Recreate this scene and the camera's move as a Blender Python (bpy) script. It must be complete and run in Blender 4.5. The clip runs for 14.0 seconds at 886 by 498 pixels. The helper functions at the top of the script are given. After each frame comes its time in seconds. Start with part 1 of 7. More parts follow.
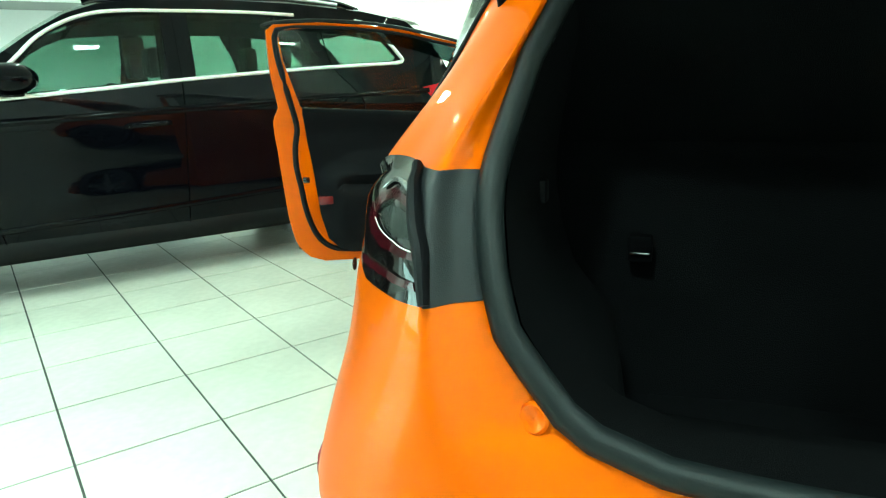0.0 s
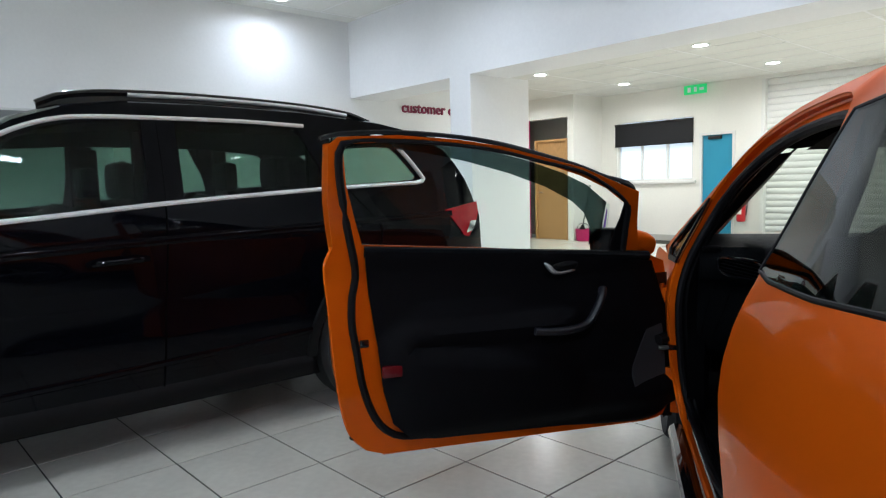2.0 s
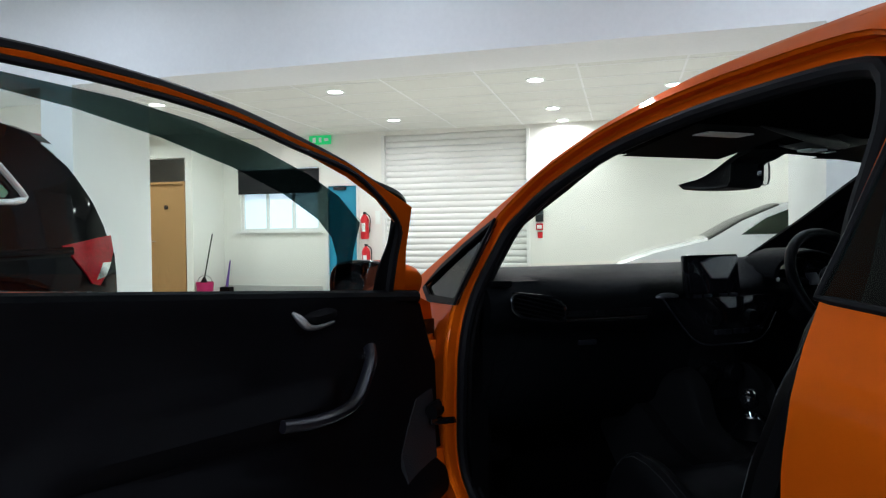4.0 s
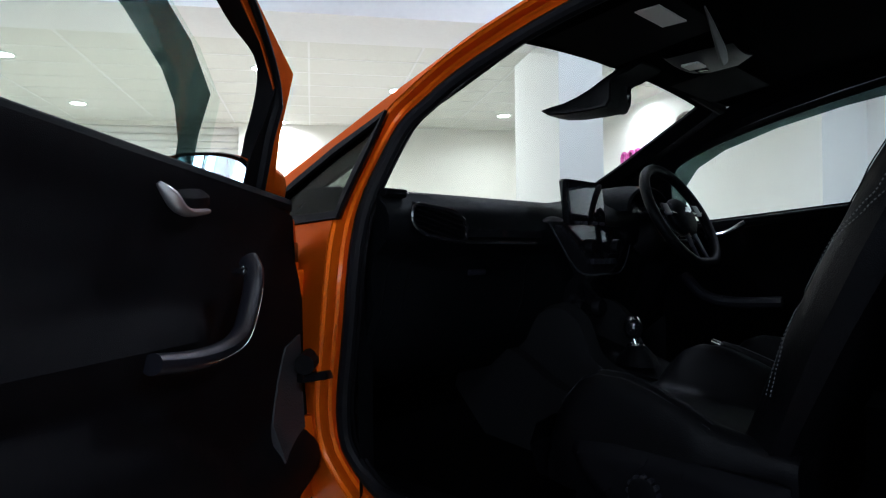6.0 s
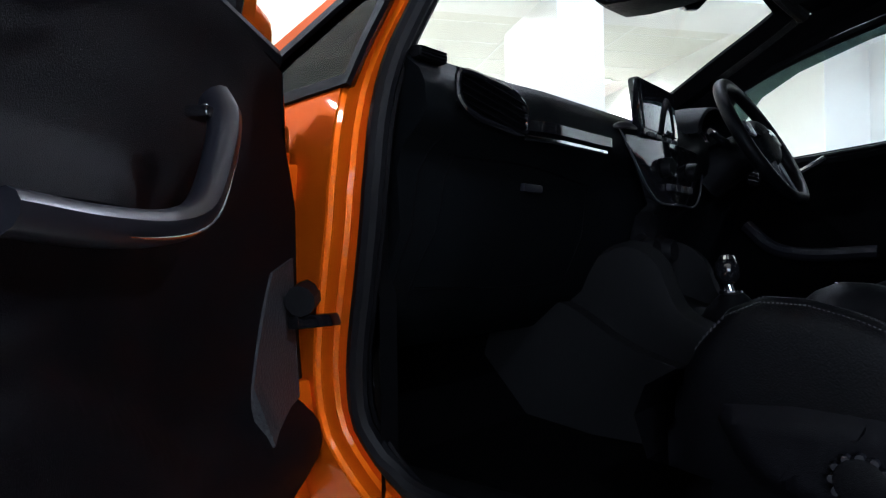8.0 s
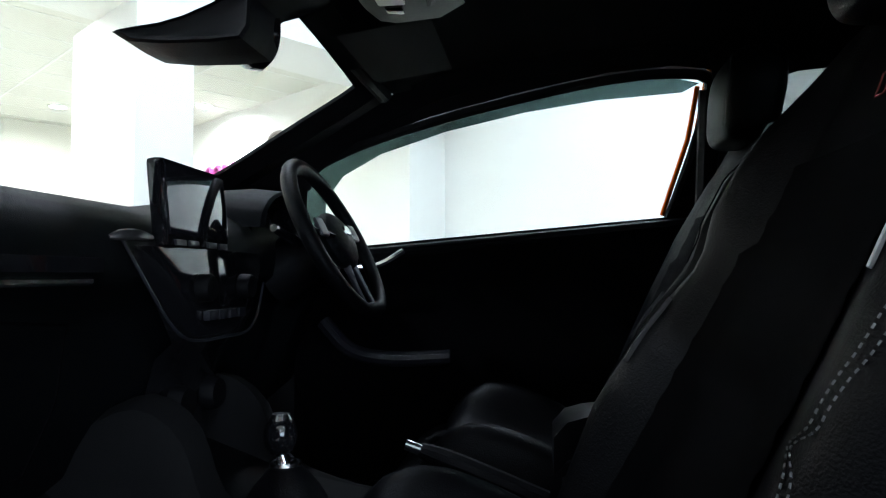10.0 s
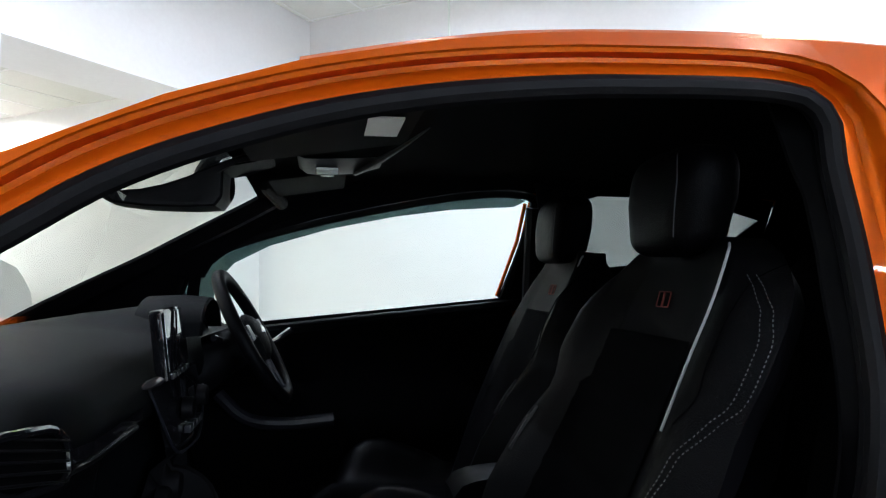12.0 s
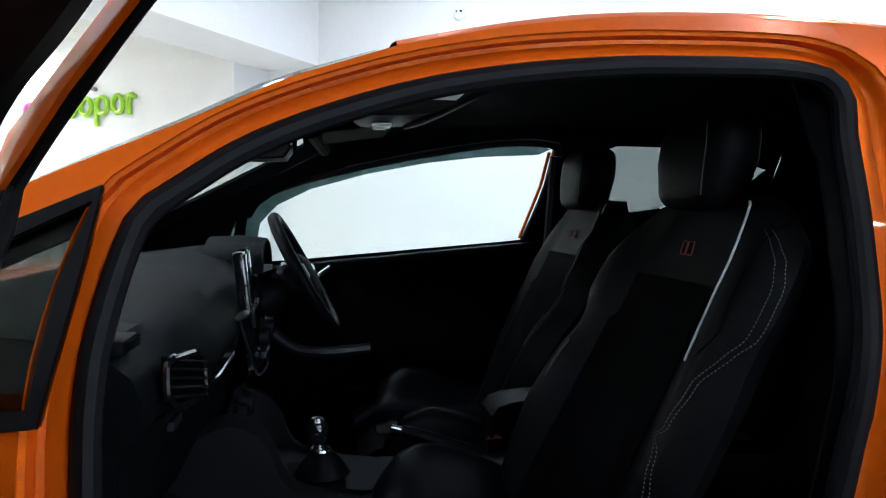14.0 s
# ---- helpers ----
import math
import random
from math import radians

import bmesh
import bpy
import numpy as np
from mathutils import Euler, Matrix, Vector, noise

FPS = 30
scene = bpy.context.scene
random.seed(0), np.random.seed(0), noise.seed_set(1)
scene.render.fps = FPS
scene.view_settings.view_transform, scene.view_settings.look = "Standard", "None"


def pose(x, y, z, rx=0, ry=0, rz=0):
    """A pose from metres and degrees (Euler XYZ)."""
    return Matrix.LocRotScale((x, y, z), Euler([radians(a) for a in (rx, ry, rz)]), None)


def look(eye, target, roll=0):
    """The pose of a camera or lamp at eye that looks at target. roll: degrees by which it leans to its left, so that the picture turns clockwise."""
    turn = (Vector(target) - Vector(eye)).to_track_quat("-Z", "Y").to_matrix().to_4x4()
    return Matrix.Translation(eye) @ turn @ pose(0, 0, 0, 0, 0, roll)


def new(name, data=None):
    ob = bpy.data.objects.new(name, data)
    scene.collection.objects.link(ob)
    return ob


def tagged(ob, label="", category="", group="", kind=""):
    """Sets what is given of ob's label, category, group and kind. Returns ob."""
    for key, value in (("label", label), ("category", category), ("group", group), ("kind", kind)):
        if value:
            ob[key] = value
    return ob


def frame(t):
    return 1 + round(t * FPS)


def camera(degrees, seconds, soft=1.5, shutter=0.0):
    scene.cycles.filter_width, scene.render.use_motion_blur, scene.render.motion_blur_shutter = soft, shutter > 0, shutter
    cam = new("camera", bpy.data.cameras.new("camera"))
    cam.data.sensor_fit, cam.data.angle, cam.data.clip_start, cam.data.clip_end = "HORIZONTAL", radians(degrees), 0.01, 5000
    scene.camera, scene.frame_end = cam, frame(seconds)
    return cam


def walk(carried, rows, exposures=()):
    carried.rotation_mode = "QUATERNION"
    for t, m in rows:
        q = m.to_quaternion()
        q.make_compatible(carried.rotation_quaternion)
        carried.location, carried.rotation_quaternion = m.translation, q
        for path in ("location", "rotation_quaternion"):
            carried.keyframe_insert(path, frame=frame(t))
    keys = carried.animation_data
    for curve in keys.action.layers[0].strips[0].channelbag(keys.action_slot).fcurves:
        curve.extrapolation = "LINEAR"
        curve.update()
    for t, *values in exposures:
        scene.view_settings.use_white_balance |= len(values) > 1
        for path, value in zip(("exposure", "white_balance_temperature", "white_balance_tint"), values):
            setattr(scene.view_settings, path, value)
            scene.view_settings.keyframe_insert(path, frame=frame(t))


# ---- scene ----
cam = camera(67.5, 14.0, soft=1.2)
PATH = [
    (0, (-0.206, -0.575, 1.142), (-0.900, 1.232, 0.638), -1.90),
    (0.2, (-0.295, -0.563, 1.154), (-0.992, 1.252, 0.688), -2.25),
    (0.5, (-0.433, -0.476, 1.143), (-1.137, 1.353, 0.744), -2.00),
    (0.8, (-0.581, -0.382, 1.175), (-1.280, 1.459, 0.823), -2.14),
    (1, (-0.669, -0.323, 1.184), (-1.361, 1.527, 0.865), -1.90),
    (1.2, (-0.769, -0.247, 1.197), (-1.450, 1.610, 0.901), -1.70),
    (1.5, (-0.926, -0.186, 1.198), (-1.572, 1.690, 0.946), -1.70),
    (2, (-1.107, 0.003, 1.218), (-1.577, 1.938, 1.028), -1.50),
    (2.5, (-1.154, 0.278, 1.208), (-1.419, 2.256, 1.072), -1.70),
    (3, (-1.244, 0.524, 1.173), (-1.317, 2.520, 1.075), -1.70),
    (3.5, (-1.389, 0.696, 1.154), (-1.110, 2.675, 1.075), -1.00),
    (4, (-1.495, 0.883, 1.106), (-0.820, 2.765, 1.060), -0.60),
    (4.2, (-1.531, 0.975, 1.096), (-0.717, 2.801, 1.039), -0.50),
    (6.3, (-1.705, 1.560, 0.771), (-0.235, 2.916, 0.781), -0.68),
    (6.5, (-1.693, 1.615, 0.732), (-0.218, 2.966, 0.731), -0.60),
    (7, (-1.617, 1.713, 0.641), (-0.156, 3.080, 0.668), -1.10),
    (7.2, (-1.590, 1.754, 0.633), (-0.127, 3.118, 0.655), -1.10),
    (9.3, (-1.202, 1.997, 0.810), (0.644, 2.742, 0.845), 0.28),
    (9.5, (-1.156, 1.994, 0.838), (0.764, 2.554, 0.879), 0.27),
    (10, (-1.019, 1.965, 0.865), (0.959, 2.251, 0.943), -0.00),
    (10.5, (-0.946, 1.966, 0.903), (1.046, 2.045, 0.988), 0.45),
    (11, (-0.971, 2.015, 0.945), (1.023, 1.887, 1.034), 0.20),
    (11.3, (-1.089, 2.060, 0.980), (0.893, 1.853, 1.089), 0.08),
    (11.5, (-1.171, 2.100, 1.011), (0.807, 1.824, 1.110), -0.06),
    (12, (-1.406, 2.201, 1.095), (0.563, 1.863, 1.170), -0.50),
    (12.5, (-1.526, 2.224, 1.085), (0.446, 1.895, 1.154), 0.50),
    (13, (-1.579, 2.214, 1.101), (0.396, 1.896, 1.095), 0.40),
    (13.5, (-1.609, 2.264, 1.108), (0.365, 1.952, 1.032), 0.20),
    (14, (-1.539, 2.332, 1.123), (0.427, 1.985, 1.002), 0.20),
]
walk(cam, [(t, look(eye, target, roll)) for t, eye, target, roll in PATH],
     [(0, 1.2, 6050, -34), (0.5, 0.62, 5850, -16), (1, 0.2, 5750, -8), (1.5, -0.18, 5850, 9), (2, -0.4, 5800, 13), (3, -0.52, 5680, 13), (4, -0.6, 5680, 13),
      (6.5, 0.1, 5600, 18), (7, 0.58, 5680, 20), (9.5, 0.75, 5700, 11), (10.5, 0.62, 5800, 14), (11.5, 0.45, 5850, 16), (12.5, 0.32, 5850, 15), (14, 0.45, 5600, 13)])

# ---------------------------------------------------------------- world and light
world = bpy.data.worlds.new("world")
scene.world = world
world.use_nodes = True
wn = world.node_tree
sky = wn.nodes.new("ShaderNodeTexSky")
sky.sky_type, sky.sun_disc = "NISHITA", False
sky.sun_elevation, sky.sun_rotation = radians(28), radians(200)
wn.nodes["Background"].inputs[1].default_value = 0.06
wn.links.new(sky.outputs[0], wn.nodes["Background"].inputs[0])

ROOM = Matrix.Translation((-0.169, -0.157, 0)) @ Matrix.Rotation(radians(-35.05), 4, "Z")   # room axes: u across, v towards the back wall
TILING = Matrix.Translation((-2.855, 1.882, 0)) @ Matrix.Rotation(radians(-33.9), 4, "Z")      # the floor tiles lie slightly askew to the walls


def lamp(name, kind, where, watts, colour, size=0.2, size_y=None, spread=180, target=None):
    data = bpy.data.lights.new(name, kind)
    data.energy, data.color = watts, colour
    if kind == "AREA":
        data.shape = "RECTANGLE" if size_y else "DISK"
        data.size, data.spread = size, radians(spread)
        if size_y:
            data.size_y = size_y
    ob = new(name, data)
    ob.matrix_world = ROOM @ look(where, target or (where[0], where[1] + 1e-4, where[2] - 1))
    return ob


# ---------------------------------------------------------------- materials
def material(name, colour, rough=0.5, metal=0.0, grain=0.0, grain_scale=40, bump=0.0, bump_scale=200, coat=0.0, emit=None,
             emit_strength=0.0, spec=0.5, stains=0.0, stain_scale=2.0, transmission=0.0, ior=1.45, rough_var=0.0, sheen=0.0, stretch=None):
    m = bpy.data.materials.new(name)
    m.use_nodes = True
    nt = m.node_tree
    b = nt.nodes["Principled BSDF"]
    b.inputs["Base Color"].default_value = (*colour, 1)
    b.inputs["Roughness"].default_value, b.inputs["Metallic"].default_value = rough, metal
    b.inputs["Coat Weight"].default_value, b.inputs["Coat Roughness"].default_value = coat, 0.03
    b.inputs["Specular IOR Level"].default_value = spec
    b.inputs["Transmission Weight"].default_value, b.inputs["IOR"].default_value = transmission, ior
    b.inputs["Sheen Weight"].default_value = sheen
    if emit:
        b.inputs["Emission Color"].default_value, b.inputs["Emission Strength"].default_value = (*emit, 1), emit_strength
    co = nt.nodes.new("ShaderNodeTexCoord").outputs["Object"]
    if stretch:
        mp = nt.nodes.new("ShaderNodeMapping")
        mp.inputs["Scale"].default_value = stretch
        nt.links.new(co, mp.inputs[0])
        co = mp.outputs[0]

    def noise_node(scale, detail=4):
        n = nt.nodes.new("ShaderNodeTexNoise")
        n.inputs["Scale"].default_value, n.inputs["Detail"].default_value = scale, detail
        nt.links.new(co, n.inputs["Vector"])
        return n.outputs["Fac"]
    last = None
    for amount, scale in ((grain, grain_scale), (stains, stain_scale)):
        if amount:
            mix = nt.nodes.new("ShaderNodeMix")
            mix.data_type, mix.blend_type = "RGBA", "MULTIPLY"
            ramp = nt.nodes.new("ShaderNodeMapRange")
            ramp.inputs[1].default_value, ramp.inputs[2].default_value = 0.3, 0.7
            ramp.inputs[3].default_value, ramp.inputs[4].default_value = 1 - amount, 1 + amount * 0.5
            nt.links.new(noise_node(scale), ramp.inputs[0])
            mix.inputs[0].default_value = 1
            if last:
                nt.links.new(last, mix.inputs[6])
            else:
                mix.inputs[6].default_value = (*colour, 1)
            nt.links.new(ramp.outputs[0], mix.inputs[7])
            last = mix.outputs[2]
    if last:
        nt.links.new(last, b.inputs["Base Color"])
    if rough_var:
        ramp = nt.nodes.new("ShaderNodeMapRange")
        ramp.inputs[3].default_value, ramp.inputs[4].default_value = max(0, rough - rough_var), min(1, rough + rough_var)
        nt.links.new(noise_node(6), ramp.inputs[0])
        nt.links.new(ramp.outputs[0], b.inputs["Roughness"])
    if bump:
        bp = nt.nodes.new("ShaderNodeBump")
        bp.inputs["Strength"].default_value, bp.inputs["Distance"].default_value = bump, 0.002
        nt.links.new(noise_node(bump_scale, 2), bp.inputs["Height"])
        nt.links.new(bp.outputs[0], b.inputs["Normal"])
    return m


def glass(name, tint, clear, rough=0.0):
    """Thin tinted pane: clear part of the light passes, the rest is mirrored by the angle."""
    m = bpy.data.materials.new(name)
    m.use_nodes = True
    nt = m.node_tree
    nt.nodes.remove(nt.nodes["Principled BSDF"])
    out = nt.nodes["Material Output"]
    tr = nt.nodes.new("ShaderNodeBsdfTransparent")
    tr.inputs[0].default_value = tuple(c * clear for c in tint) + (1,)
    gl = nt.nodes.new("ShaderNodeBsdfGlossy")
    gl.inputs["Roughness"].default_value = rough
    lw = nt.nodes.new("ShaderNodeLayerWeight")
    lw.inputs[0].default_value = 0.5
    pw = nt.nodes.new("ShaderNodeMath")
    pw.operation = "POWER"
    pw.inputs[1].default_value = 4.5
    fr = nt.nodes.new("ShaderNodeMath")
    fr.operation = "MULTIPLY_ADD"
    fr.inputs[1].default_value, fr.inputs[2].default_value = 0.78, 0.018
    nt.links.new(lw.outputs["Facing"], pw.inputs[0])
    nt.links.new(pw.outputs[0], fr.inputs[0])
    mx = nt.nodes.new("ShaderNodeMixShader")
    nt.links.new(fr.outputs[0], mx.inputs[0])
    nt.links.new(tr.outputs[0], mx.inputs[1])
    nt.links.new(gl.outputs[0], mx.inputs[2])
    nt.links.new(mx.outputs[0], out.inputs[0])
    return m


M_ORANGE = material("orange_paint", (0.60, 0.096, 0.0006), 0.40, 0.42, grain=0.04, grain_scale=900, coat=0.3, spec=0.08)
M_ORANGE.node_tree.nodes["Principled BSDF"].inputs["Specular Tint"].default_value = (1.0, 0.50, 0.06, 1)
M_SEAL = material("rubber_seal", (0.0032, 0.0032, 0.004), 0.55, bump=0.15, bump_scale=300, spec=0.16)
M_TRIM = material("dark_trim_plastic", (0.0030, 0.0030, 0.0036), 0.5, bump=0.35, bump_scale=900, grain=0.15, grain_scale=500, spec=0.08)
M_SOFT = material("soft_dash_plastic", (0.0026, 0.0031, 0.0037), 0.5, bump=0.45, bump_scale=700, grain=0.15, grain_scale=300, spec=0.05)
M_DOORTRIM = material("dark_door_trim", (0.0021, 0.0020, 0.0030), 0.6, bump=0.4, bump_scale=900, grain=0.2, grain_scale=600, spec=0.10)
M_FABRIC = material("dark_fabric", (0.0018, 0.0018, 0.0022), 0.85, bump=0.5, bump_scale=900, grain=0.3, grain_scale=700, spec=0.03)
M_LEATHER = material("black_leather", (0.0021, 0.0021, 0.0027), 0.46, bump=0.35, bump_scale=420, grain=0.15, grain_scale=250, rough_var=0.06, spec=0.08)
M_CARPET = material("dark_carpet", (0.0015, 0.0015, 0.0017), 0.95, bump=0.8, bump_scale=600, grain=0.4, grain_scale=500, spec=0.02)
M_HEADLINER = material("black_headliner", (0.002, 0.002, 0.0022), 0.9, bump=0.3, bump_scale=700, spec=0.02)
M_GLOSSBLACK = material("gloss_black", (0.006, 0.006, 0.007), 0.08, coat=0.5)
M_CHROME = material("satin_chrome", (0.78, 0.78, 0.8), 0.18, 1.0)
M_BRIGHT = material("bright_trim_metal", (0.88, 0.88, 0.88), 0.38, 0.55)
M_SATIN = material("satin_grey_plastic", (0.011, 0.011, 0.015), 0.36, grain=0.1, grain_scale=600)
M_GLASS = glass("clear_glass", (0.96, 1.0, 0.98), 0.985)
M_QUARTER = glass("grey_green_glass", (0.92, 0.98, 0.94), 0.45)
M_SCREEN = glass("windscreen_glass", (0.94, 1.0, 0.96), 0.86)
M_TINT = glass("dark_privacy_glass", (0.8, 0.85, 0.9), 0.10)
M_DEFLECT = glass("smoked_acrylic", (0.62, 0.78, 0.78), 0.36)
M_BLACKPAINT = material("black_car_paint", (0.0014, 0.0016, 0.0028), 0.04, 0.0, spec=0.14)
M_SUVPLASTIC = material("unpainted_black_plastic", (0.004, 0.004, 0.0046), 0.5, bump=0.3, bump_scale=500, spec=0.15)
M_SUVGLASS = glass("green_tinted_glass", (0.84, 1.0, 0.91), 0.70)
M_TYRE = material("tyre_rubber", (0.02, 0.02, 0.021), 0.8, bump=0.3, bump_scale=200)
M_RIM = material("dark_alloy", (0.12, 0.12, 0.125), 0.3, 0.9)
M_SUVLENS = material("bright_red_lens", (0.40, 0.002, 0.010), 0.1, coat=0.15, spec=0.3, grain=0.3, grain_scale=80)
M_SMOKELENS = material("smoked_lamp_lens", (0.004, 0.003, 0.003), 0.08, coat=0.25, spec=0.35, stains=0.3, stain_scale=8)
M_CLEARLENS = material("silvered_reflector", (0.7, 0.72, 0.7), 0.12, 0.9)
M_WALL = material("white_wall_paint", (0.82, 0.82, 0.81), 0.6, grain=0.02, grain_scale=30, bump=0.08, bump_scale=120, stains=0.03, stain_scale=1.2)
M_CREAM = material("cream_wall_paint", (0.80, 0.79, 0.73), 0.6, grain=0.02, grain_scale=30, bump=0.08, bump_scale=120, stains=0.03, stain_scale=1.2)
M_CEIL = material("ceiling_tile_white", (0.74, 0.74, 0.69), 0.85, grain=0.06, grain_scale=60, bump=0.2, bump_scale=150)
M_GRID = material("ceiling_grid_metal", (0.8, 0.8, 0.78), 0.4)
M_TILE = material("porcelain_floor_tile", (0.63, 0.62, 0.55), 0.22, grain=0.05, grain_scale=25, stains=0.06, stain_scale=3, rough_var=0.08)
M_GROUT = material("dark_grout", (0.06, 0.058, 0.054), 0.9, grain=0.3, grain_scale=50)
M_WHITEMETAL = material("white_shutter_metal", (0.75, 0.75, 0.72), 0.45, grain=0.03)
M_WOOD = material("oak_veneer", (0.46, 0.26, 0.10), 0.45, grain=0.25, grain_scale=18, stretch=(6, 6, 0.5))
M_BLUE = material("blue_door_paint", (0.03, 0.27, 0.42), 0.4, stains=0.04)
M_PINK = material("magenta_panel", (0.42, 0.008, 0.10), 0.5)
M_BLIND = material("black_blind_fabric", (0.012, 0.012, 0.014), 0.85, bump=0.2)
M_GREENSIGN = material("green_sign", (0.02, 0.42, 0.12), 0.4, emit=(0.05, 0.7, 0.2), emit_strength=0.6)
M_SIGNWHITE = material("sign_white", (0.8, 0.85, 0.8), 0.4)
M_RED = material("red_paint", (0.55, 0.015, 0.02), 0.3)
M_MAROON = material("maroon_letters", (0.22, 0.012, 0.05), 0.45)
M_PURPLE = material("magenta_letters", (0.45, 0.06, 0.28), 0.4)
M_LIME = material("lime_letters", (0.35, 0.62, 0.03), 0.4)
M_GREYLET = material("grey_brown_letters", (0.25, 0.2, 0.2), 0.4)
M_LAMP = material("lamp_diffuser", (0.9, 0.9, 0.85), 0.5, emit=(1.0, 0.95, 0.85), emit_strength=35.0)
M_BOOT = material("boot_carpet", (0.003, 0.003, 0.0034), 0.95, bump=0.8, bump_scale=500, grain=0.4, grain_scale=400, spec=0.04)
M_GREYHOUSING = material("grey_console_plastic", (0.008, 0.008, 0.008), 0.45, bump=0.2, bump_scale=600)
M_SKIRT = material("skirting_paint", (0.5, 0.5, 0.46), 0.45)
# the pane emits light itself, standing in for daylight behind frosted glass
M_DAYGLASS = material("bright_window_glass", (0.7, 0.75, 0.8), 0.3, emit=(0.75, 0.88, 1.0), emit_strength=0.9)
M_STITCH = material("grey_thread", (0.085, 0.088, 0.092), 0.7)
M_DIMTHREAD = material("dim_thread", (0.028, 0.028, 0.032), 0.7)
M_SILVERPIPE = material("silver_piping", (0.45, 0.46, 0.48), 0.35)
M_REDTHREAD = material("red_thread", (0.17, 0.03, 0.025), 0.6)
M_DARKPURPLE = material("purple_plastic", (0.10, 0.04, 0.25), 0.5)


# ---------------------------------------------------------------- mesh helpers
def part(name, bm, mat, parent=None, label="", smooth=True, matrix=None):
    me = bpy.data.meshes.new(name)
    bmesh.ops.recalc_face_normals(bm, faces=bm.faces)
    bm.to_mesh(me)
    bm.free()
    for p in me.polygons:
        p.use_smooth = smooth
    if smooth:
        me.set_sharp_from_angle(angle=radians(35))
    me.materials.append(mat)
    ob = new(name, me)
    if parent:
        ob.parent = parent
    if matrix:
        ob.matrix_basis = matrix
    if label:
        ob["label"] = label
    return ob


def thing(name, label, category, group="", kind="", matrix=None):
    ob = new(name)
    if matrix:
        ob.matrix_world = matrix
    return tagged(ob, label, category, group, kind)


def box(lo, hi, bevel=0.0, bm=None):
    bm = bm or bmesh.new()
    r = bmesh.ops.create_cube(bm, size=1)
    s = [hi[i] - lo[i] for i in range(3)]
    c = [(hi[i] + lo[i]) / 2 for i in range(3)]
    bmesh.ops.transform(bm, matrix=Matrix.LocRotScale(c, None, s), verts=r["verts"])
    if bevel:
        es = list({e for v in r["verts"] for e in v.link_edges})
        bmesh.ops.bevel(bm, geom=es, offset=bevel, segments=2, affect="EDGES", profile=0.6)
    return bm


def cyl(p, q, r, r2=None, seg=20, bm=None, bevel=0.0):
    bm = bm or bmesh.new()
    p, q = Vector(p), Vector(q)
    res = bmesh.ops.create_cone(bm, cap_ends=True, segments=seg, radius1=r, radius2=r if r2 is None else r2, depth=(q - p).length)
    m = Matrix.Translation((p + q) / 2) @ (q - p).to_track_quat("Z", "Y").to_matrix().to_4x4()
    bmesh.ops.transform(bm, matrix=m, verts=res["verts"])
    if bevel:
        es = [e for e in {e for v in res["verts"] for e in v.link_edges} if len(e.link_faces) == 2 and e.calc_face_angle() > 1]
        bmesh.ops.bevel(bm, geom=es, offset=bevel, segments=2, affect="EDGES", profile=0.6)
    return bm


def spline(pts, n):
    """n points along a smooth curve through pts (any dimension)."""
    P = np.array(pts, float)
    d = np.concatenate([[0], np.cumsum(np.linalg.norm(np.diff(P, axis=0), axis=1))])
    m = np.zeros_like(P)
    for i in range(len(P)):
        a, b = max(0, i - 1), min(len(P) - 1, i + 1)
        m[i] = (P[b] - P[a]) / max(d[b] - d[a], 1e-9)
    out = []
    for s in np.linspace(0, d[-1], n):
        i = min(max(int(np.searchsorted(d, s)) - 1, 0), len(P) - 2)
        h = d[i + 1] - d[i]
        t = (s - d[i]) / h
        out.append((2 * t**3 - 3 * t**2 + 1) * P[i] + (t**3 - 2 * t**2 + t) * h * m[i] + (-2 * t**3 + 3 * t**2) * P[i + 1] + (t**3 - t**2) * h * m[i + 1])
    return np.array(out)


def loft(rings, closed=False, caps=False, bm=None):
    """Quads between rings of equal length."""
    bm = bm or bmesh.new()
    vs = [[bm.verts.new(tuple(p)) for p in ring] for ring in rings]
    n = len(vs[0])
    for a, b in zip(vs, vs[1:]):
        for i in range(n if closed else n - 1):
            j = (i + 1) % n
            bm.faces.new((a[i], a[j], b[j], b[i]))
    if caps:
        bm.faces.new(vs[0])
        bm.faces.new(vs[-1])
    return bm


def tube(path, r, seg=10, closed=False, bm=None, flat=1.0, caps=True):
    """A round bar along a path; flat scales it across the second axis."""
    P = [Vector(tuple(p)) for p in path]
    n = len(P)
    rings, up = [], None
    for i in range(n):
        a = P[(i - 1) % n] if closed or i else P[0]
        b = P[(i + 1) % n] if closed or i < n - 1 else P[-1]
        d = (b - a).normalized()
        if up is None:
            up = d.orthogonal().normalized() if abs(d.x) > 0.9 else (Vector((1, 0, 0)) - d * d.x).normalized()
        up = (up - d * up.dot(d)).normalized()
        side = d.cross(up)
        rr = r[i] if hasattr(r, "__len__") else r
        rings.append([P[i] + up * math.cos(k * math.tau / seg) * rr * flat + side * math.sin(k * math.tau / seg) * rr for k in range(seg)])
    if closed:
        rings.append(rings[0])
        bm = loft(rings, True, False, bm)
        bmesh.ops.remove_doubles(bm, verts=bm.verts, dist=1e-6)
        return bm
    return loft(rings, True, caps, bm)


def lathe(profile, seg=32, bm=None, matrix=None):
    """profile: (radius, height) pairs, round the z axis."""
    bm = bm or bmesh.new()
    rings = [[(r * math.cos(k * math.tau / seg), r * math.sin(k * math.tau / seg), h) for k in range(seg)] for r, h in profile]
    if matrix:
        rings = [[tuple(matrix @ Vector(p)) for p in ring] for ring in rings]
    return loft(rings, True, False, bm)


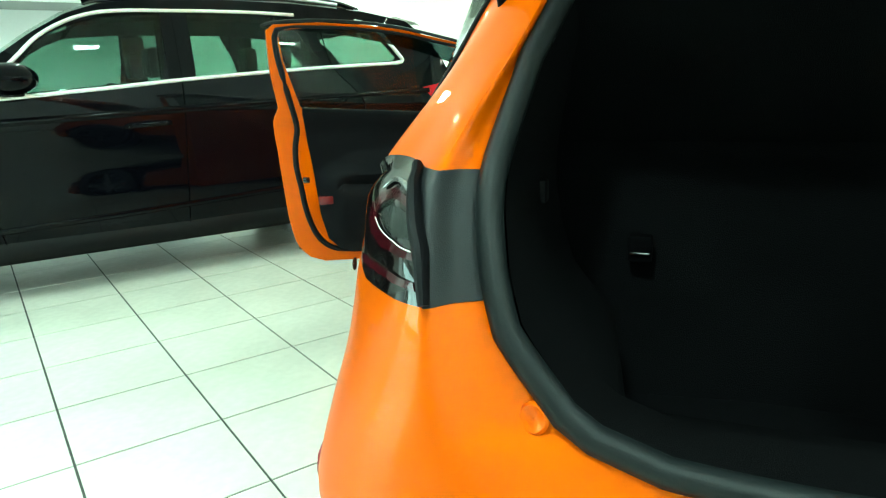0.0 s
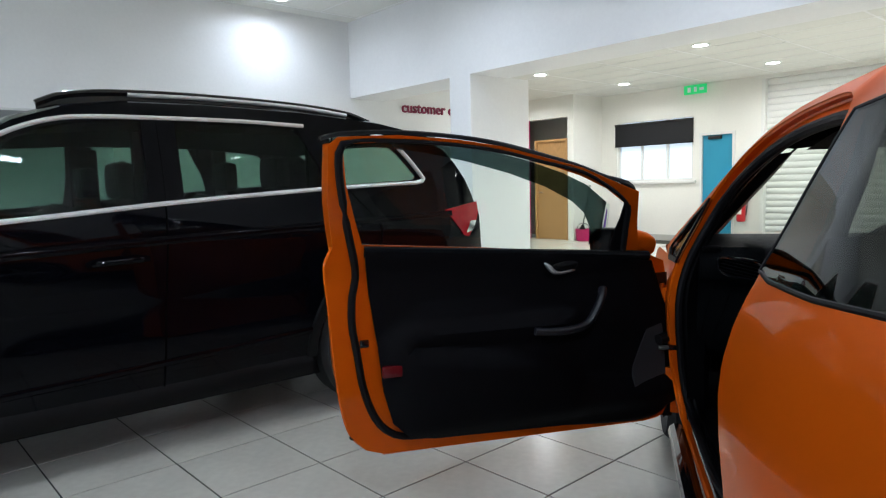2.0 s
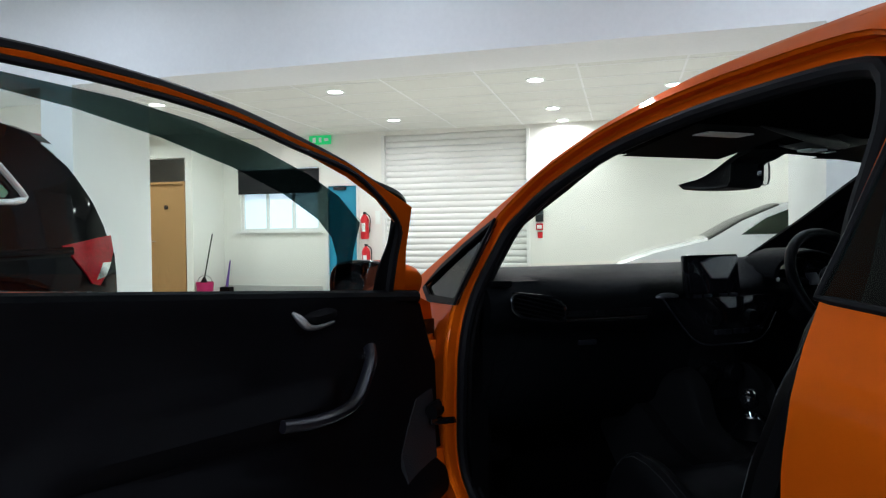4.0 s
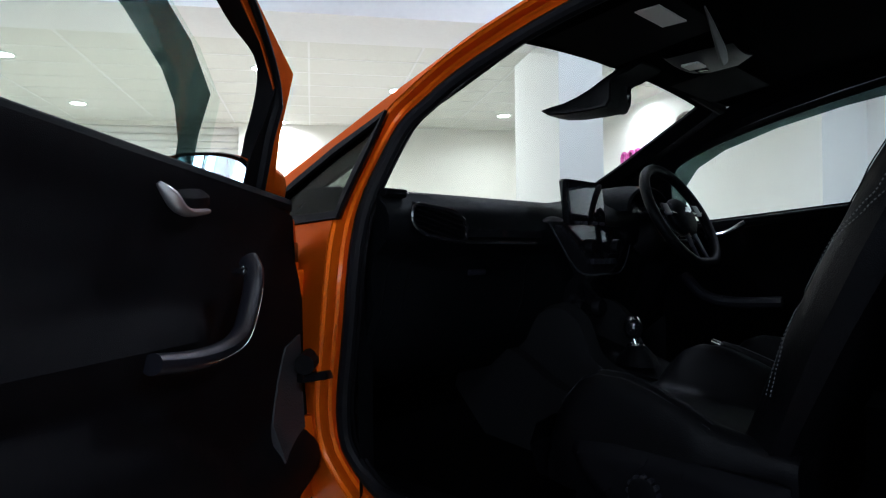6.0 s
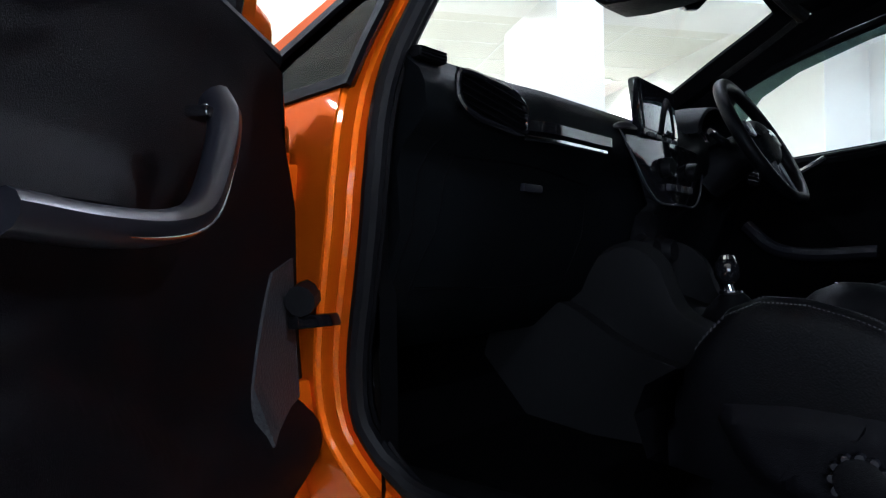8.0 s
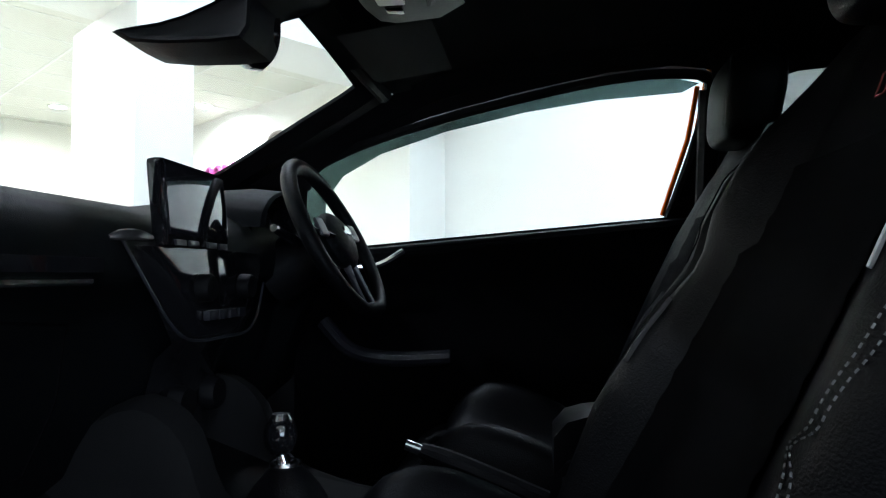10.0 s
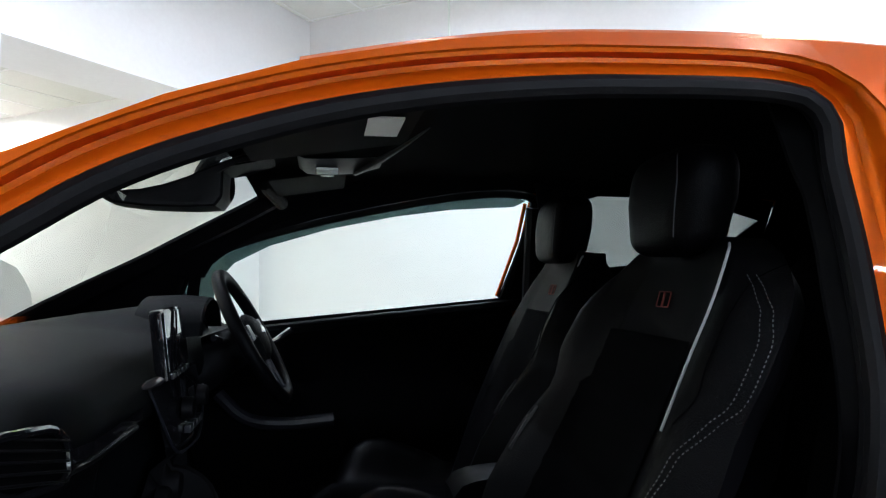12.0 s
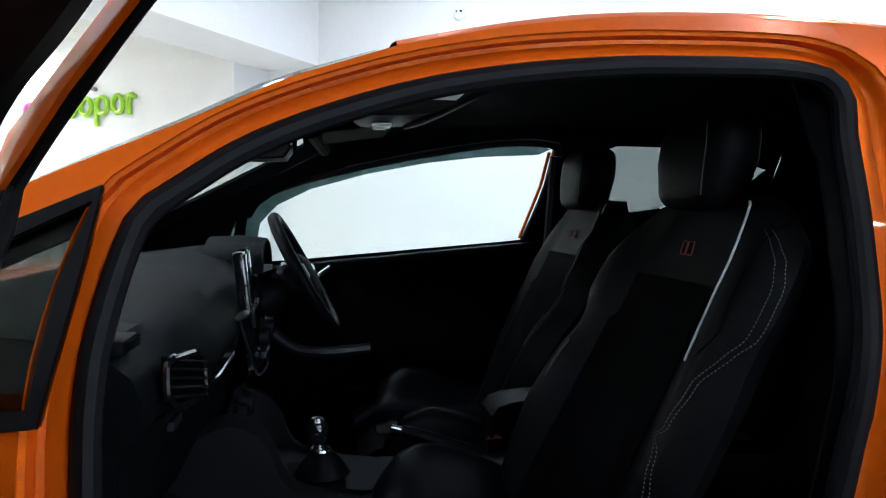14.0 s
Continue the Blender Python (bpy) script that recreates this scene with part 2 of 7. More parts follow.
def inside(p, loop):
    x, y = p
    hit = False
    for (x1, y1), (x2, y2) in zip(loop, loop[1:] + loop[:1]):
        if (y1 > y) != (y2 > y) and x < (x2 - x1) * (y - y1) / (y2 - y1) + x1:
            hit = not hit
    return hit


def dense(loop, step, closed=True):
    out = []
    pts = loop + loop[:1] if closed else loop
    for a, b in zip(pts, pts[1:]):
        n = max(1, math.ceil(math.dist(a, b) / step))
        out += [(a[0] + (b[0] - a[0]) * k / n, a[1] + (b[1] - a[1]) * k / n) for k in range(n)]
    return out if closed else out + [loop[-1]]


def sheet(outline, holes, fn, thick, step=0.05, bm=None):
    """A curved panel: a 2D outline with holes, carried to space by fn(a, b), given a thickness by fn's second value."""
    from mathutils.geometry import delaunay_2d_cdt
    outline = dense([tuple(p) for p in outline], step)
    holes = [dense([tuple(p) for p in h], step) for h in holes]
    verts, edges = [], []
    for lp in [outline] + holes:
        k = len(verts)
        verts += [Vector(p) for p in lp]
        edges += [(k + i, k + (i + 1) % len(lp)) for i in range(len(lp))]
    xs, ys = [p[0] for p in outline], [p[1] for p in outline]
    x = min(xs) + step / 2
    while x < max(xs):
        y = min(ys) + step / 2
        while y < max(ys):
            p = (x, y)
            if inside(p, outline) and not any(inside(p, h) for h in holes) and min(
                    (p[0] - q.x) ** 2 + (p[1] - q.y) ** 2 for q in verts) > (step * 0.4) ** 2:
                verts.append(Vector(p))
            y += step
        x += step
    V, _, F, *_ = delaunay_2d_cdt(verts, edges, [], 0, 1e-6)
    F = [f for f in F if inside(tuple(sum((V[i] for i in f), Vector((0, 0))) / len(f)), outline)
         and not any(inside(tuple(sum((V[i] for i in f), Vector((0, 0))) / len(f)), h) for h in holes)]
    bm = bm or bmesh.new()
    pts = [Vector(fn(v.x, v.y)) for v in V]
    e = 1e-3
    top, low = [], []
    for v, p in zip(V, pts):
        n = (Vector(fn(v.x + e, v.y)) - p).cross(Vector(fn(v.x, v.y + e)) - p).normalized()
        top.append(bm.verts.new(p))
        low.append(bm.verts.new(p - n * thick))
    count = {}
    for f in F:
        for a, b in zip(f, f[1:] + f[:1]):
            count[(a, b)] = count.get((a, b), 0) + 1
    for f in F:
        bm.faces.new([top[i] for i in f])
        bm.faces.new([low[i] for i in reversed(f)])
    for a, b in count:
        if (b, a) not in count:
            bm.faces.new((top[a], low[a], low[b], top[b]))
    bmesh.ops.delete(bm, geom=[v for v in bm.verts if not v.link_faces], context="VERTS")
    return bm


def mirrored(ob, name=None, parent=None):
    """The same part on the car's other side."""
    me = ob.data.copy()
    me.transform(Matrix.Diagonal((-1, 1, 1, 1)))
    me.flip_normals()
    o = new(name or ob.name.split(".")[0], me)
    o.parent = parent or ob.parent
    return o


def letters(name, body, size, depth, mat, matrix, parent=None, label="", space=1.0):
    cu = bpy.data.curves.new(name, "FONT")
    cu.body, cu.size, cu.extrude, cu.space_character = body, size, depth, space
    cu.bevel_depth, cu.resolution_u = min(0.004, size * 0.02), 3
    tmp = bpy.data.objects.new(name, cu)
    me = bpy.data.meshes.new_from_object(tmp)
    bpy.data.objects.remove(tmp)
    me.materials.append(mat)
    ob = new(name, me)
    if parent:
        ob.parent = parent
    ob.matrix_basis = matrix
    if label:
        ob["label"] = label
    return ob


def lerp_table(xs, ys):
    return lambda x: float(np.interp(x, xs, ys))


# ---------------------------------------------------------------- the showroom
CEIL, SOFFIT, LOW = 3.65, 2.55, 3.02       # hall ceiling, underside of the bulkhead, ceiling of the rear area
WL, WR, BULK, BACK, FRONT = -9.3, 3.05, 5.25, 11.8, -7.0


def structure(name, bm, mat, label, category, smooth=False):
    return tagged(part(name, bm, mat, None, label, smooth, ROOM), label, category, kind="structure")


def wall_with_holes(name, lo, hi, axis, holes, mat, label, category="wall"):
    """A wall as a slab; axis 0: faces along u, axis 1: along v. Holes: (a0, a1, z0, z1)."""
    bm = bmesh.new()
    a = 1 - axis
    cuts = sorted({lo[a], hi[a], *[h[0] for h in holes], *[h[1] for h in holes]})
    zs = sorted({lo[2], hi[2], *[h[2] for h in holes], *[h[3] for h in holes]})
    for a0, a1 in zip(cuts, cuts[1:]):
        for z0, z1 in zip(zs, zs[1:]):
            c = ((a0 + a1) / 2, (z0 + z1) / 2)
            if any(h[0] < c[0] < h[1] and h[2] < c[1] < h[3] for h in holes):
                continue
            l, h = list(lo), list(hi)
            l[a], h[a], l[2], h[2] = a0, a1, z0, z1
            box(l, h, 0, bm)
    bmesh.ops.remove_doubles(bm, verts=bm.verts, dist=1e-5)
    seen, doubled = {}, []
    for f in bm.faces:
        k = tuple(round(x, 4) for x in f.calc_center_median())
        if k in seen:
            doubled += [f, seen[k]]
        seen[k] = f
    bmesh.ops.delete(bm, geom=doubled, context="FACES_ONLY")
    return structure(name, bm, mat, label, category)


# floor slab with recessed joints; the tiles themselves stand at the end of the file
floor = structure("floor", box((WL - 2.5, FRONT - 3.0, -0.2), (WR + 3.4, BACK - 1.4, -0.003)), M_GROUT, "pale porcelain tiled showroom floor with dark joints", "floor")
floor.matrix_world = TILING
wall_left = wall_with_holes("wall_left", (WL - 0.25, FRONT, 0), (WL, BULK + 2.6, CEIL), 0, [(-5.5, 1.9, 0, 2.17)], M_WALL, "white painted showroom wall with a low wide opening", "wall")
wall_bulk = structure("bulkhead", box((WL, BULK, SOFFIT), (WR, BULK + 0.65, CEIL + 0.1)), M_WALL, "white painted bulkhead beam across the showroom", "bulkhead")
wall_right = structure("wall_right", box((WR, FRONT, 0), (WR + 0.25, BULK + 0.65, CEIL)), M_WALL, "white painted showroom side wall", "wall")
wall_sign = structure("wall_sign", box((2.55, BULK + 0.65, 0), (WR + 0.25, BACK, LOW + 0.1)), M_WALL, "white painted wall carrying large letters", "wall")
WOODV = 10.8
wall_back = wall_with_holes("wall_back", (-9.45, BACK, 0), (2.55, BACK + 0.25, LOW + 0.1), 1,
                            [(-9.07, -7.36, 1.2, 2.42), (-7.22, -6.53, 0, 2.09), (-6.06, -3.29, 0, 2.95)], M_CREAM, "white painted back wall with doors and a window", "wall")
wall_lobby = structure("wall_lobby", box((-13.0, BACK, 0), (-9.45, BACK + 0.25, LOW + 0.1)), M_CREAM, "white painted lobby wall", "wall")
wall_wood = wall_with_holes("wall_recess", (-13.0, WOODV, 0), (-9.45, WOODV + 0.15, LOW + 0.1), 1, [(-10.85, -9.6, 0, 2.58)], M_CREAM, "white wall with a door recess", "wall")
wall_nib = structure("wall_nib", box((-9.6, WOODV + 0.15, 0), (-9.45, BACK, LOW + 0.1)), M_CREAM, "short white return wall", "wall")
wall_far = structure("wall_far_left", box((-13.2, BULK + 2.6, 0), (-13.0, BACK, LOW + 0.1)), M_CREAM, "white lobby side wall", "wall")
wall_far2 = structure("wall_lobby_front", box((-13.0, BULK + 2.6, 0), (WL - 0.25, BULK + 2.8, LOW + 0.1)), M_CREAM, "white lobby front wall", "wall")
wall_front = wall_with_holes("wall_front", (WL - 0.25, FRONT - 0.25, 0), (WR + 0.25, FRONT, CEIL), 1, [(-8.6, -4.0, 0.15, 2.9)], M_WALL, "showroom front wall with a wide glazed opening", "wall")
ceiling = structure("ceiling", box((WL - 0.25, FRONT - 0.25, CEIL), (WR + 0.25, BULK, CEIL + 0.1)), M_CEIL, "white suspended tile ceiling of the hall", "ceiling")
ceiling_low = structure("ceiling_low", box((-13.2, BULK + 0.65, LOW), (2.55, BACK + 0.25, LOW + 0.1)), M_CEIL, "cream tiled ceiling over the rear area", "ceiling")
# side room behind the low opening
box_room = bmesh.new()
for lo, hi in (((-13.4, -6.0, 0), (-13.2, 2.4, 2.5)), ((-13.2, -6.0, 0), (WL - 0.25, -5.8, 2.5)), ((-13.2, 2.2, 0), (WL - 0.25, 2.4, 2.5))):
    box(lo, hi, 0, box_room)
structure("wall_side_room", box_room, M_WALL, "grey-white side room walls", "wall")
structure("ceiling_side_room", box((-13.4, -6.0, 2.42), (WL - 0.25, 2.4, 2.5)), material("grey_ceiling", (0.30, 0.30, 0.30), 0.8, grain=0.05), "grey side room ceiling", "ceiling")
# ceiling grid lines
def ceiling_grid(name, u0, u1, v0, v1, z, label):
    bm = bmesh.new()
    u = u0
    while u < u1:
        box((u - 0.012, v0, z - 0.004), (u + 0.012, v1, z), 0, bm)
        u += 1.2
    v = v0
    while v < v1:
        box((u0, v - 0.012, z - 0.0035), (u1, v + 0.012, z), 0, bm)
        v += 0.6
    return structure(name, bm, M_GRID, label, "ceiling grid")


ceiling_grid("trim_ceiling_grid", WL + 0.3, WR, FRONT + 0.2, BULK, CEIL, "white metal grid of the hall ceiling")
ceiling_grid("trim_low_ceiling_grid", -9.4, 2.5, BULK + 0.9, BACK, LOW, "white metal grid of the rear ceiling")
pier_1 = structure("pier_1", box((-7.09, BULK - 0.004, 0), (-6.72, BULK + 1.05, SOFFIT + 0.01), 0.004), M_WALL, "white square pier under the bulkhead", "column")
pier_2 = structure("pier_2", box((-0.33, BULK - 0.004, 0), (0.03, BULK + 1.1, SOFFIT + 0.01), 0.004), M_WALL, "white square pier under the bulkhead", "column")
skirt = bmesh.new()
for lo, hi in (((-9.45, BACK - 0.015, 0), (-7.3, BACK, 0.12)), ((-3.2, BACK - 0.015, 0), (2.55, BACK, 0.12)), ((2.535, BULK + 0.66, 0), (2.55, BACK, 0.12)),
               ((WR - 0.015, FRONT, 0), (WR, BULK + 0.65, 0.12)), ((WL, 1.9, 0), (WL + 0.015, BULK + 2.6, 0.12))):
    box(lo, hi, 0.003, skirt)
structure("baseboard", skirt, M_SKIRT, "painted skirting board along the walls", "baseboard")

# glazing assumed in the unseen front wall, an area lamp outside standing for daylight
shop = tagged(part("window_front", box((-8.6, FRONT - 0.14, 0.15), (-4.0, FRONT - 0.12, 2.9)), M_GLASS, None, "", False, ROOM), "wide shop-front glazing", "window", kind="structure")
shop.visible_shadow = False
for u in (-8.58, -7.05, -5.55, -4.02):
    part("window_frame", box((u - 0.03, FRONT - 0.17, 0.15), (u + 0.03, FRONT - 0.08, 2.9), 0.004), M_TRIM, shop, "", False)
lamp("daylight_front", "AREA", (-6.3, FRONT - 0.3, 1.6), 220, (0.80, 0.90, 1.0), 4.4, 2.6, 180, (-6.3, 0, 1.4))

# downlights
def downlight(u, v, z, watts, colour, r=0.11):
    t = tagged(part("downlight", lathe([(r * 0.86, 0.004), (r * 0.88, -0.012), (r, -0.014), (r * 1.16, -0.004), (r * 1.16, 0)], 24), M_SIGNWHITE, None, "", True, ROOM @ Matrix.Translation((u, v, z))),
               "round recessed ceiling downlight, switched on", "ceiling light", "ceiling downlights")
    part("diffuser", cyl((0, 0, 0.0), (0, 0, -0.008), r * 0.86, seg=24), M_LAMP, t, "", False)
    lamp("downlight_light", "AREA", (u, v, z - 0.02), watts, colour, r * 1.6, None, 165)


WARM, COOL = (1.0, 0.97, 0.86), (0.86, 0.94, 1.0)
# the last, (-10.3, 9.7), is unseen, added to brighten the oak door
for u, v in ((-8.04, 10.5), (-5.4, 10.62), (-2.74, 10.4), (-2.75, 8.43), (-2.69, 11.56), (-1.12, 7.2), (-1.05, 9.25), (0.83, 10.6), (2.1, 9.2), (-5.4, 8.3), (-8.2, 8.3), (-3.05, 7.12), (-10.3, 9.7)):
    downlight(u, v, LOW, 38, WARM)
for u, v, w in ((-8.7, 3.85, 20), (-6.2, 3.85, 30), (-3.4, 3.85, 30), (-0.4, 3.85, 30), (1.7, 3.3, 30), (-6.2, 0.6, 26)):
    downlight(u, v, CEIL, w, COOL)
M_PANEL = material("panel_diffuser", (0.9, 0.9, 0.9), 0.5, emit=(0.92, 0.96, 1.0), emit_strength=40.0)
for u, v, w in ((-2.4, -1.9, 40), (0.5, -1.5, 55), (1.9, 0.6, 30), (-5.2, -3.0, 30)):
    pn = tagged(part("panel_light", box((-0.17, -0.17, -0.012), (0.17, 0.17, 0.0), 0.003), M_SIGNWHITE, None, "", False, ROOM @ Matrix.Translation((u, v, CEIL))), "square ceiling panel light, switched on", "ceiling light", "ceiling panel lights")
    for a in (-0.078, 0.078):
        for b in (-0.078, 0.078):
            part("diffuser", box((a - 0.068, b - 0.068, -0.018), (a + 0.068, b + 0.068, -0.0121)), M_PANEL, pn, "", False)
    lamp("panel_light_light", "AREA", (u, v, CEIL - 0.03), w, COOL, 0.32, 0.32, 165)
for u, v in ((-11.0, 0.6), (-10.6, -0.4), (-11.0, -2.0)):
    downlight(u, v, 2.42, 16, COOL)

# ---------------------------------------------------------------- doors, shutter, window and signs at the back
def framed_door(name, u0, u1, v, top, mat, label, handle_side):
    d = tagged(part(name, box((u0 + 0.05, v + 0.03, 0.006), (u1 - 0.05, v + 0.075, top - 0.05), 0.003), mat, None, "", False, ROOM), label, "door", kind="structure")
    fr = bmesh.new()
    for lo, hi in (((u0, v - 0.02, 0), (u0 + 0.05, v + 0.1, top)), ((u1 - 0.05, v - 0.02, 0), (u1, v + 0.1, top)), ((u0 + 0.05, v - 0.02, top - 0.05), (u1 - 0.05, v + 0.1, top))):
        box(lo, hi, 0.003, fr)
    part("door_frame", fr, mat if mat is M_WOOD else M_WHITEMETAL, d, "", False)
    hu = u0 + 0.13 if handle_side < 0 else u1 - 0.13
    h = cyl((hu, v + 0.03, 1.02), (hu, v - 0.03, 1.02), 0.012, seg=12)
    cyl((hu, v - 0.025, 1.02), (hu - handle_side * 0.11, v - 0.025, 1.02), 0.01, seg=12, bm=h)
    part("door_handle", h, M_CHROME, d, "satin chrome lever handle")
    return d


door_blue = framed_door("door_1", -7.22, -6.53, BACK, 2.09, M_BLUE, "blue painted door, shut, in a white frame", 1)
part("door_closer", box((-7.05, BACK - 0.02, 1.96), (-6.8, BACK + 0.03, 2.02), 0.006), M_GREYHOUSING, door_blue, "grey overhead door closer")
door_wood = framed_door("door_2", -10.5, -9.62, WOODV + 0.02, 2.14, M_WOOD, "oak veneered door, shut, in a wooden frame", -1)
part("room_sign", box((-10.1, WOODV + 0.03, 1.62), (-10.02, WOODV + 0.05, 1.7), 0.003), M_GLOSSBLACK, door_wood, "small dark plate")
structure("wall_panel", box((-11.0, WOODV - 0.03, 0), (-10.62, WOODV - 0.002, 2.58), 0.003), M_PINK, "tall magenta wall panel beside the oak door", "wall panel")

# roller shutter of slats
shutter = thing("roller_shutter", "white metal roller shutter, closed, with horizontal slats", "shutter", kind="structure", matrix=ROOM)
slat_bm = loft([[(u, BACK + 0.10 - 0.028 * math.sin(math.pi * min(1, k / 8)) ** 0.6, -0.056 + 0.112 * k / 8) for k in range(9)] for u in (-6.0, -3.35)])
slat0 = part("slat", slat_bm, M_WHITEMETAL, shutter)
for k in range(26):
    o = slat0 if k == 0 else new("slat", slat0.data)
    o.parent = shutter
    o.location = (0, 0, 0.06 + 0.1135 * k)
for u in (-6.06, -3.35):
    part("guide_rail", box((u, BACK - 0.03, 0), (u + 0.06, BACK + 0.14, 2.95), 0.004), M_WHITEMETAL, shutter, "", False)
part("shutter_box", box((-6.0, BACK + 0.16, 2.76), (-3.35, BACK + 0.24, 2.95), 0.01), M_WHITEMETAL, shutter, "", False)

# window with a black blind
win = tagged(part("window_1", box((-9.07, BACK + 0.1, 1.2), (-7.36, BACK + 0.12, 2.42)), M_DAYGLASS, None, "", False, ROOM), "frosted three-light window with a half-drawn black blind", "window", kind="structure")
for u in (-9.05, -8.5, -7.93, -7.38):
    part("window_frame", box((u - 0.03, BACK + 0.05, 1.2), (u + 0.03, BACK + 0.14, 2.42), 0.004), M_WHITEMETAL, win, "", False)
part("window_frame", box((-9.02, BACK + 0.052, 1.2), (-7.41, BACK + 0.138, 1.25), 0.004), M_WHITEMETAL, win, "", False)
part("window_sill", box((-9.15, BACK - 0.06, 1.15), (-7.28, BACK + 0.12, 1.2), 0.006), M_WHITEMETAL, win, "", False)
bl = loft([[(u, BACK - 0.02 + 0.004 * math.sin(u * 9) * (k / 6), 2.37 - 0.44 * k / 6) for u in np.linspace(-9.1, -7.34, 30)] for k in range(7)])
blind = tagged(part("roller_blind", bl, M_BLIND, None, "", True, ROOM), "black fabric roller blind, half drawn over a window", "blind")
part("bottom_bar", cyl((-9.1, BACK - 0.022, 1.935), (-7.34, BACK - 0.022, 1.935), 0.012, seg=10), M_GLOSSBLACK, blind)
part("roller", cyl((-9.1, BACK - 0.025, 2.38), (-7.34, BACK - 0.025, 2.38), 0.02, seg=14), M_GLOSSBLACK, blind)

# exit sign
ex = tagged(part("exit_sign", box((-7.5, 11.70, 2.83), (-7.05, 11.73, 3.0), 0.004), M_GREENSIGN, None, "", False, ROOM), "green illuminated emergency exit sign under the ceiling", "exit sign")
part("pictogram", box((-7.42, 11.692, 2.87), (-7.36, 11.699, 2.96)), M_SIGNWHITE, ex, "", False)
part("pictogram", box((-7.29, 11.692, 2.87), (-7.24, 11.699, 2.96)), M_SIGNWHITE, ex, "", False)
part("pictogram", box((-7.18, 11.692, 2.89), (-7.10, 11.699, 2.94)), M_SIGNWHITE, ex, "", False)
part("bracket", cyl((-7.28, 11.715, 2.99), (-7.28, 11.715, LOW), 0.008, seg=8), M_WHITEMETAL, ex)


# fire extinguishers on the wall by the blue door
def extinguisher(u, z, mat, label):
    t = tagged(part("fire_extinguisher", lathe([(0.001, 0), (0.06, 0), (0.078, 0.02), (0.08, 0.05), (0.08, 0.36), (0.06, 0.42), (0.03, 0.45), (0.028, 0.47), (0.001, 0.47)], 20), mat, None, "", True, ROOM @ Matrix.Translation((u, BACK - 0.1, z))),
               label, "fire extinguisher", "fire extinguishers by the blue door")
    part("valve", box((-0.02, -0.03, 0.465), (0.02, 0.05, 0.51), 0.006), M_GLOSSBLACK, t, "black valve and lever", False)
    part("hose", tube(spline([(0.03, 0, 0.48), (0.1, 0, 0.42), (0.105, 0, 0.25), (0.09, 0.0, 0.12)], 14), 0.011, 8), M_TYRE, t, "black rubber hose")
    part("label_panel", sheet([(-0.5, 0.14), (0.5, 0.14), (0.5, 0.30), (-0.5, 0.30)], [], lambda a, b: (0.0815 * math.sin(a), -0.0815 * math.cos(a), b), 0.001, 0.04), M_SIGNWHITE, t, "pale instruction label")
    return t


extinguisher(-6.38, 1.02, M_RED, "red fire extinguisher hung on the wall")
extinguisher(-6.36, 0.42, M_RED, "red fire extinguisher with a pale label below another")
tagged(part("notice", box((-6.2, BACK - 0.012, 1.3), (-6.1, BACK - 0.002, 1.55), 0.002), M_SIGNWHITE, None, "", False, ROOM), "white notice beside the fire extinguishers", "notice")

# alarm call point and panel right of the shutter
pan = tagged(part("alarm_panel", box((-3.19, BACK - 0.05, 1.30), (-3.05, BACK - 0.001, 1.52), 0.006), M_GREYHOUSING, None, "", False, ROOM), "grey alarm panel with a red call point", "alarm panel")
part("screen", box((-3.17, BACK - 0.053, 1.42), (-3.07, BACK - 0.05, 1.49)), M_SMOKELENS, pan, "", False)
cp = tagged(part("call_point", box((-3.18, BACK - 0.045, 1.15), (-3.06, BACK - 0.001, 1.27), 0.008), M_RED, None, "", False, ROOM), "red break-glass fire alarm call point", "call point")
part("glass_plate", box((-3.16, BACK - 0.05, 1.18), (-3.08, BACK - 0.045, 1.24)), M_SIGNWHITE, cp, "", False)
tagged(part("notice", box((-3.16, BACK - 0.01, 1.01), (-3.07, BACK - 0.001, 1.12), 0.002), M_RED, None, "", False, ROOM), "small red fire notice", "notice")
tagged(part("socket_plate", box((-2.42, BACK - 0.012, 1.13), (-2.34, BACK - 0.001, 1.21), 0.003), M_WHITEMETAL, None, "", False, ROOM), "white switch plate on the wall", "switch")

# cleaning things in the corner
bucket = tagged(part("mop_bucket", lathe([(0.001, 0.004), (0.12, 0), (0.14, 0.02), (0.16, 0.24), (0.165, 0.25), (0.15, 0.25), (0.13, 0.03), (0.001, 0.03)], 24), M_PINK, None, "", True, ROOM @ Matrix.Translation((-9.25, 10.85, 0))), "magenta plastic mop bucket on the floor", "bucket")
part("bucket_handle", tube(spline([(-0.16, 0, 0.24), (-0.12, 0, 0.33), (0, 0, 0.37), (0.12, 0, 0.33), (0.16, 0, 0.24)], 16), 0.006, 6), M_TYRE, bucket)
mop = tagged(part("mop", cyl((-9.27, 10.86, 0.30), (-9.10, 10.89, 1.15), 0.012, seg=10), material("dark_green_pole", (0.02, 0.035, 0.02), 0.5), None, "", True, ROOM), "dark mop with a thin pole standing in a bucket", "mop")
part("mop_head", tube(spline([(-9.295, 10.855, 0.04), (-9.285, 10.857, 0.17), (-9.267, 10.86, 0.34)], 8), [0.07, 0.08, 0.085, 0.085, 0.08, 0.06, 0.04, 0.02], 12), M_TRIM, mop, "dark mop head")
umb = tagged(part("broom", cyl((-9.28, 11.6, 0.1), (-9.3, 11.76, 0.62), 0.03, 0.012, seg=12), M_DARKPURPLE, None, "", True, ROOM), "purple broom leaning on the wall", "broom")
part("brush", box((-9.38, 11.5, 0.0), (-9.16, 11.66, 0.1), 0.01), M_TRIM, umb, "dark bristles", False)

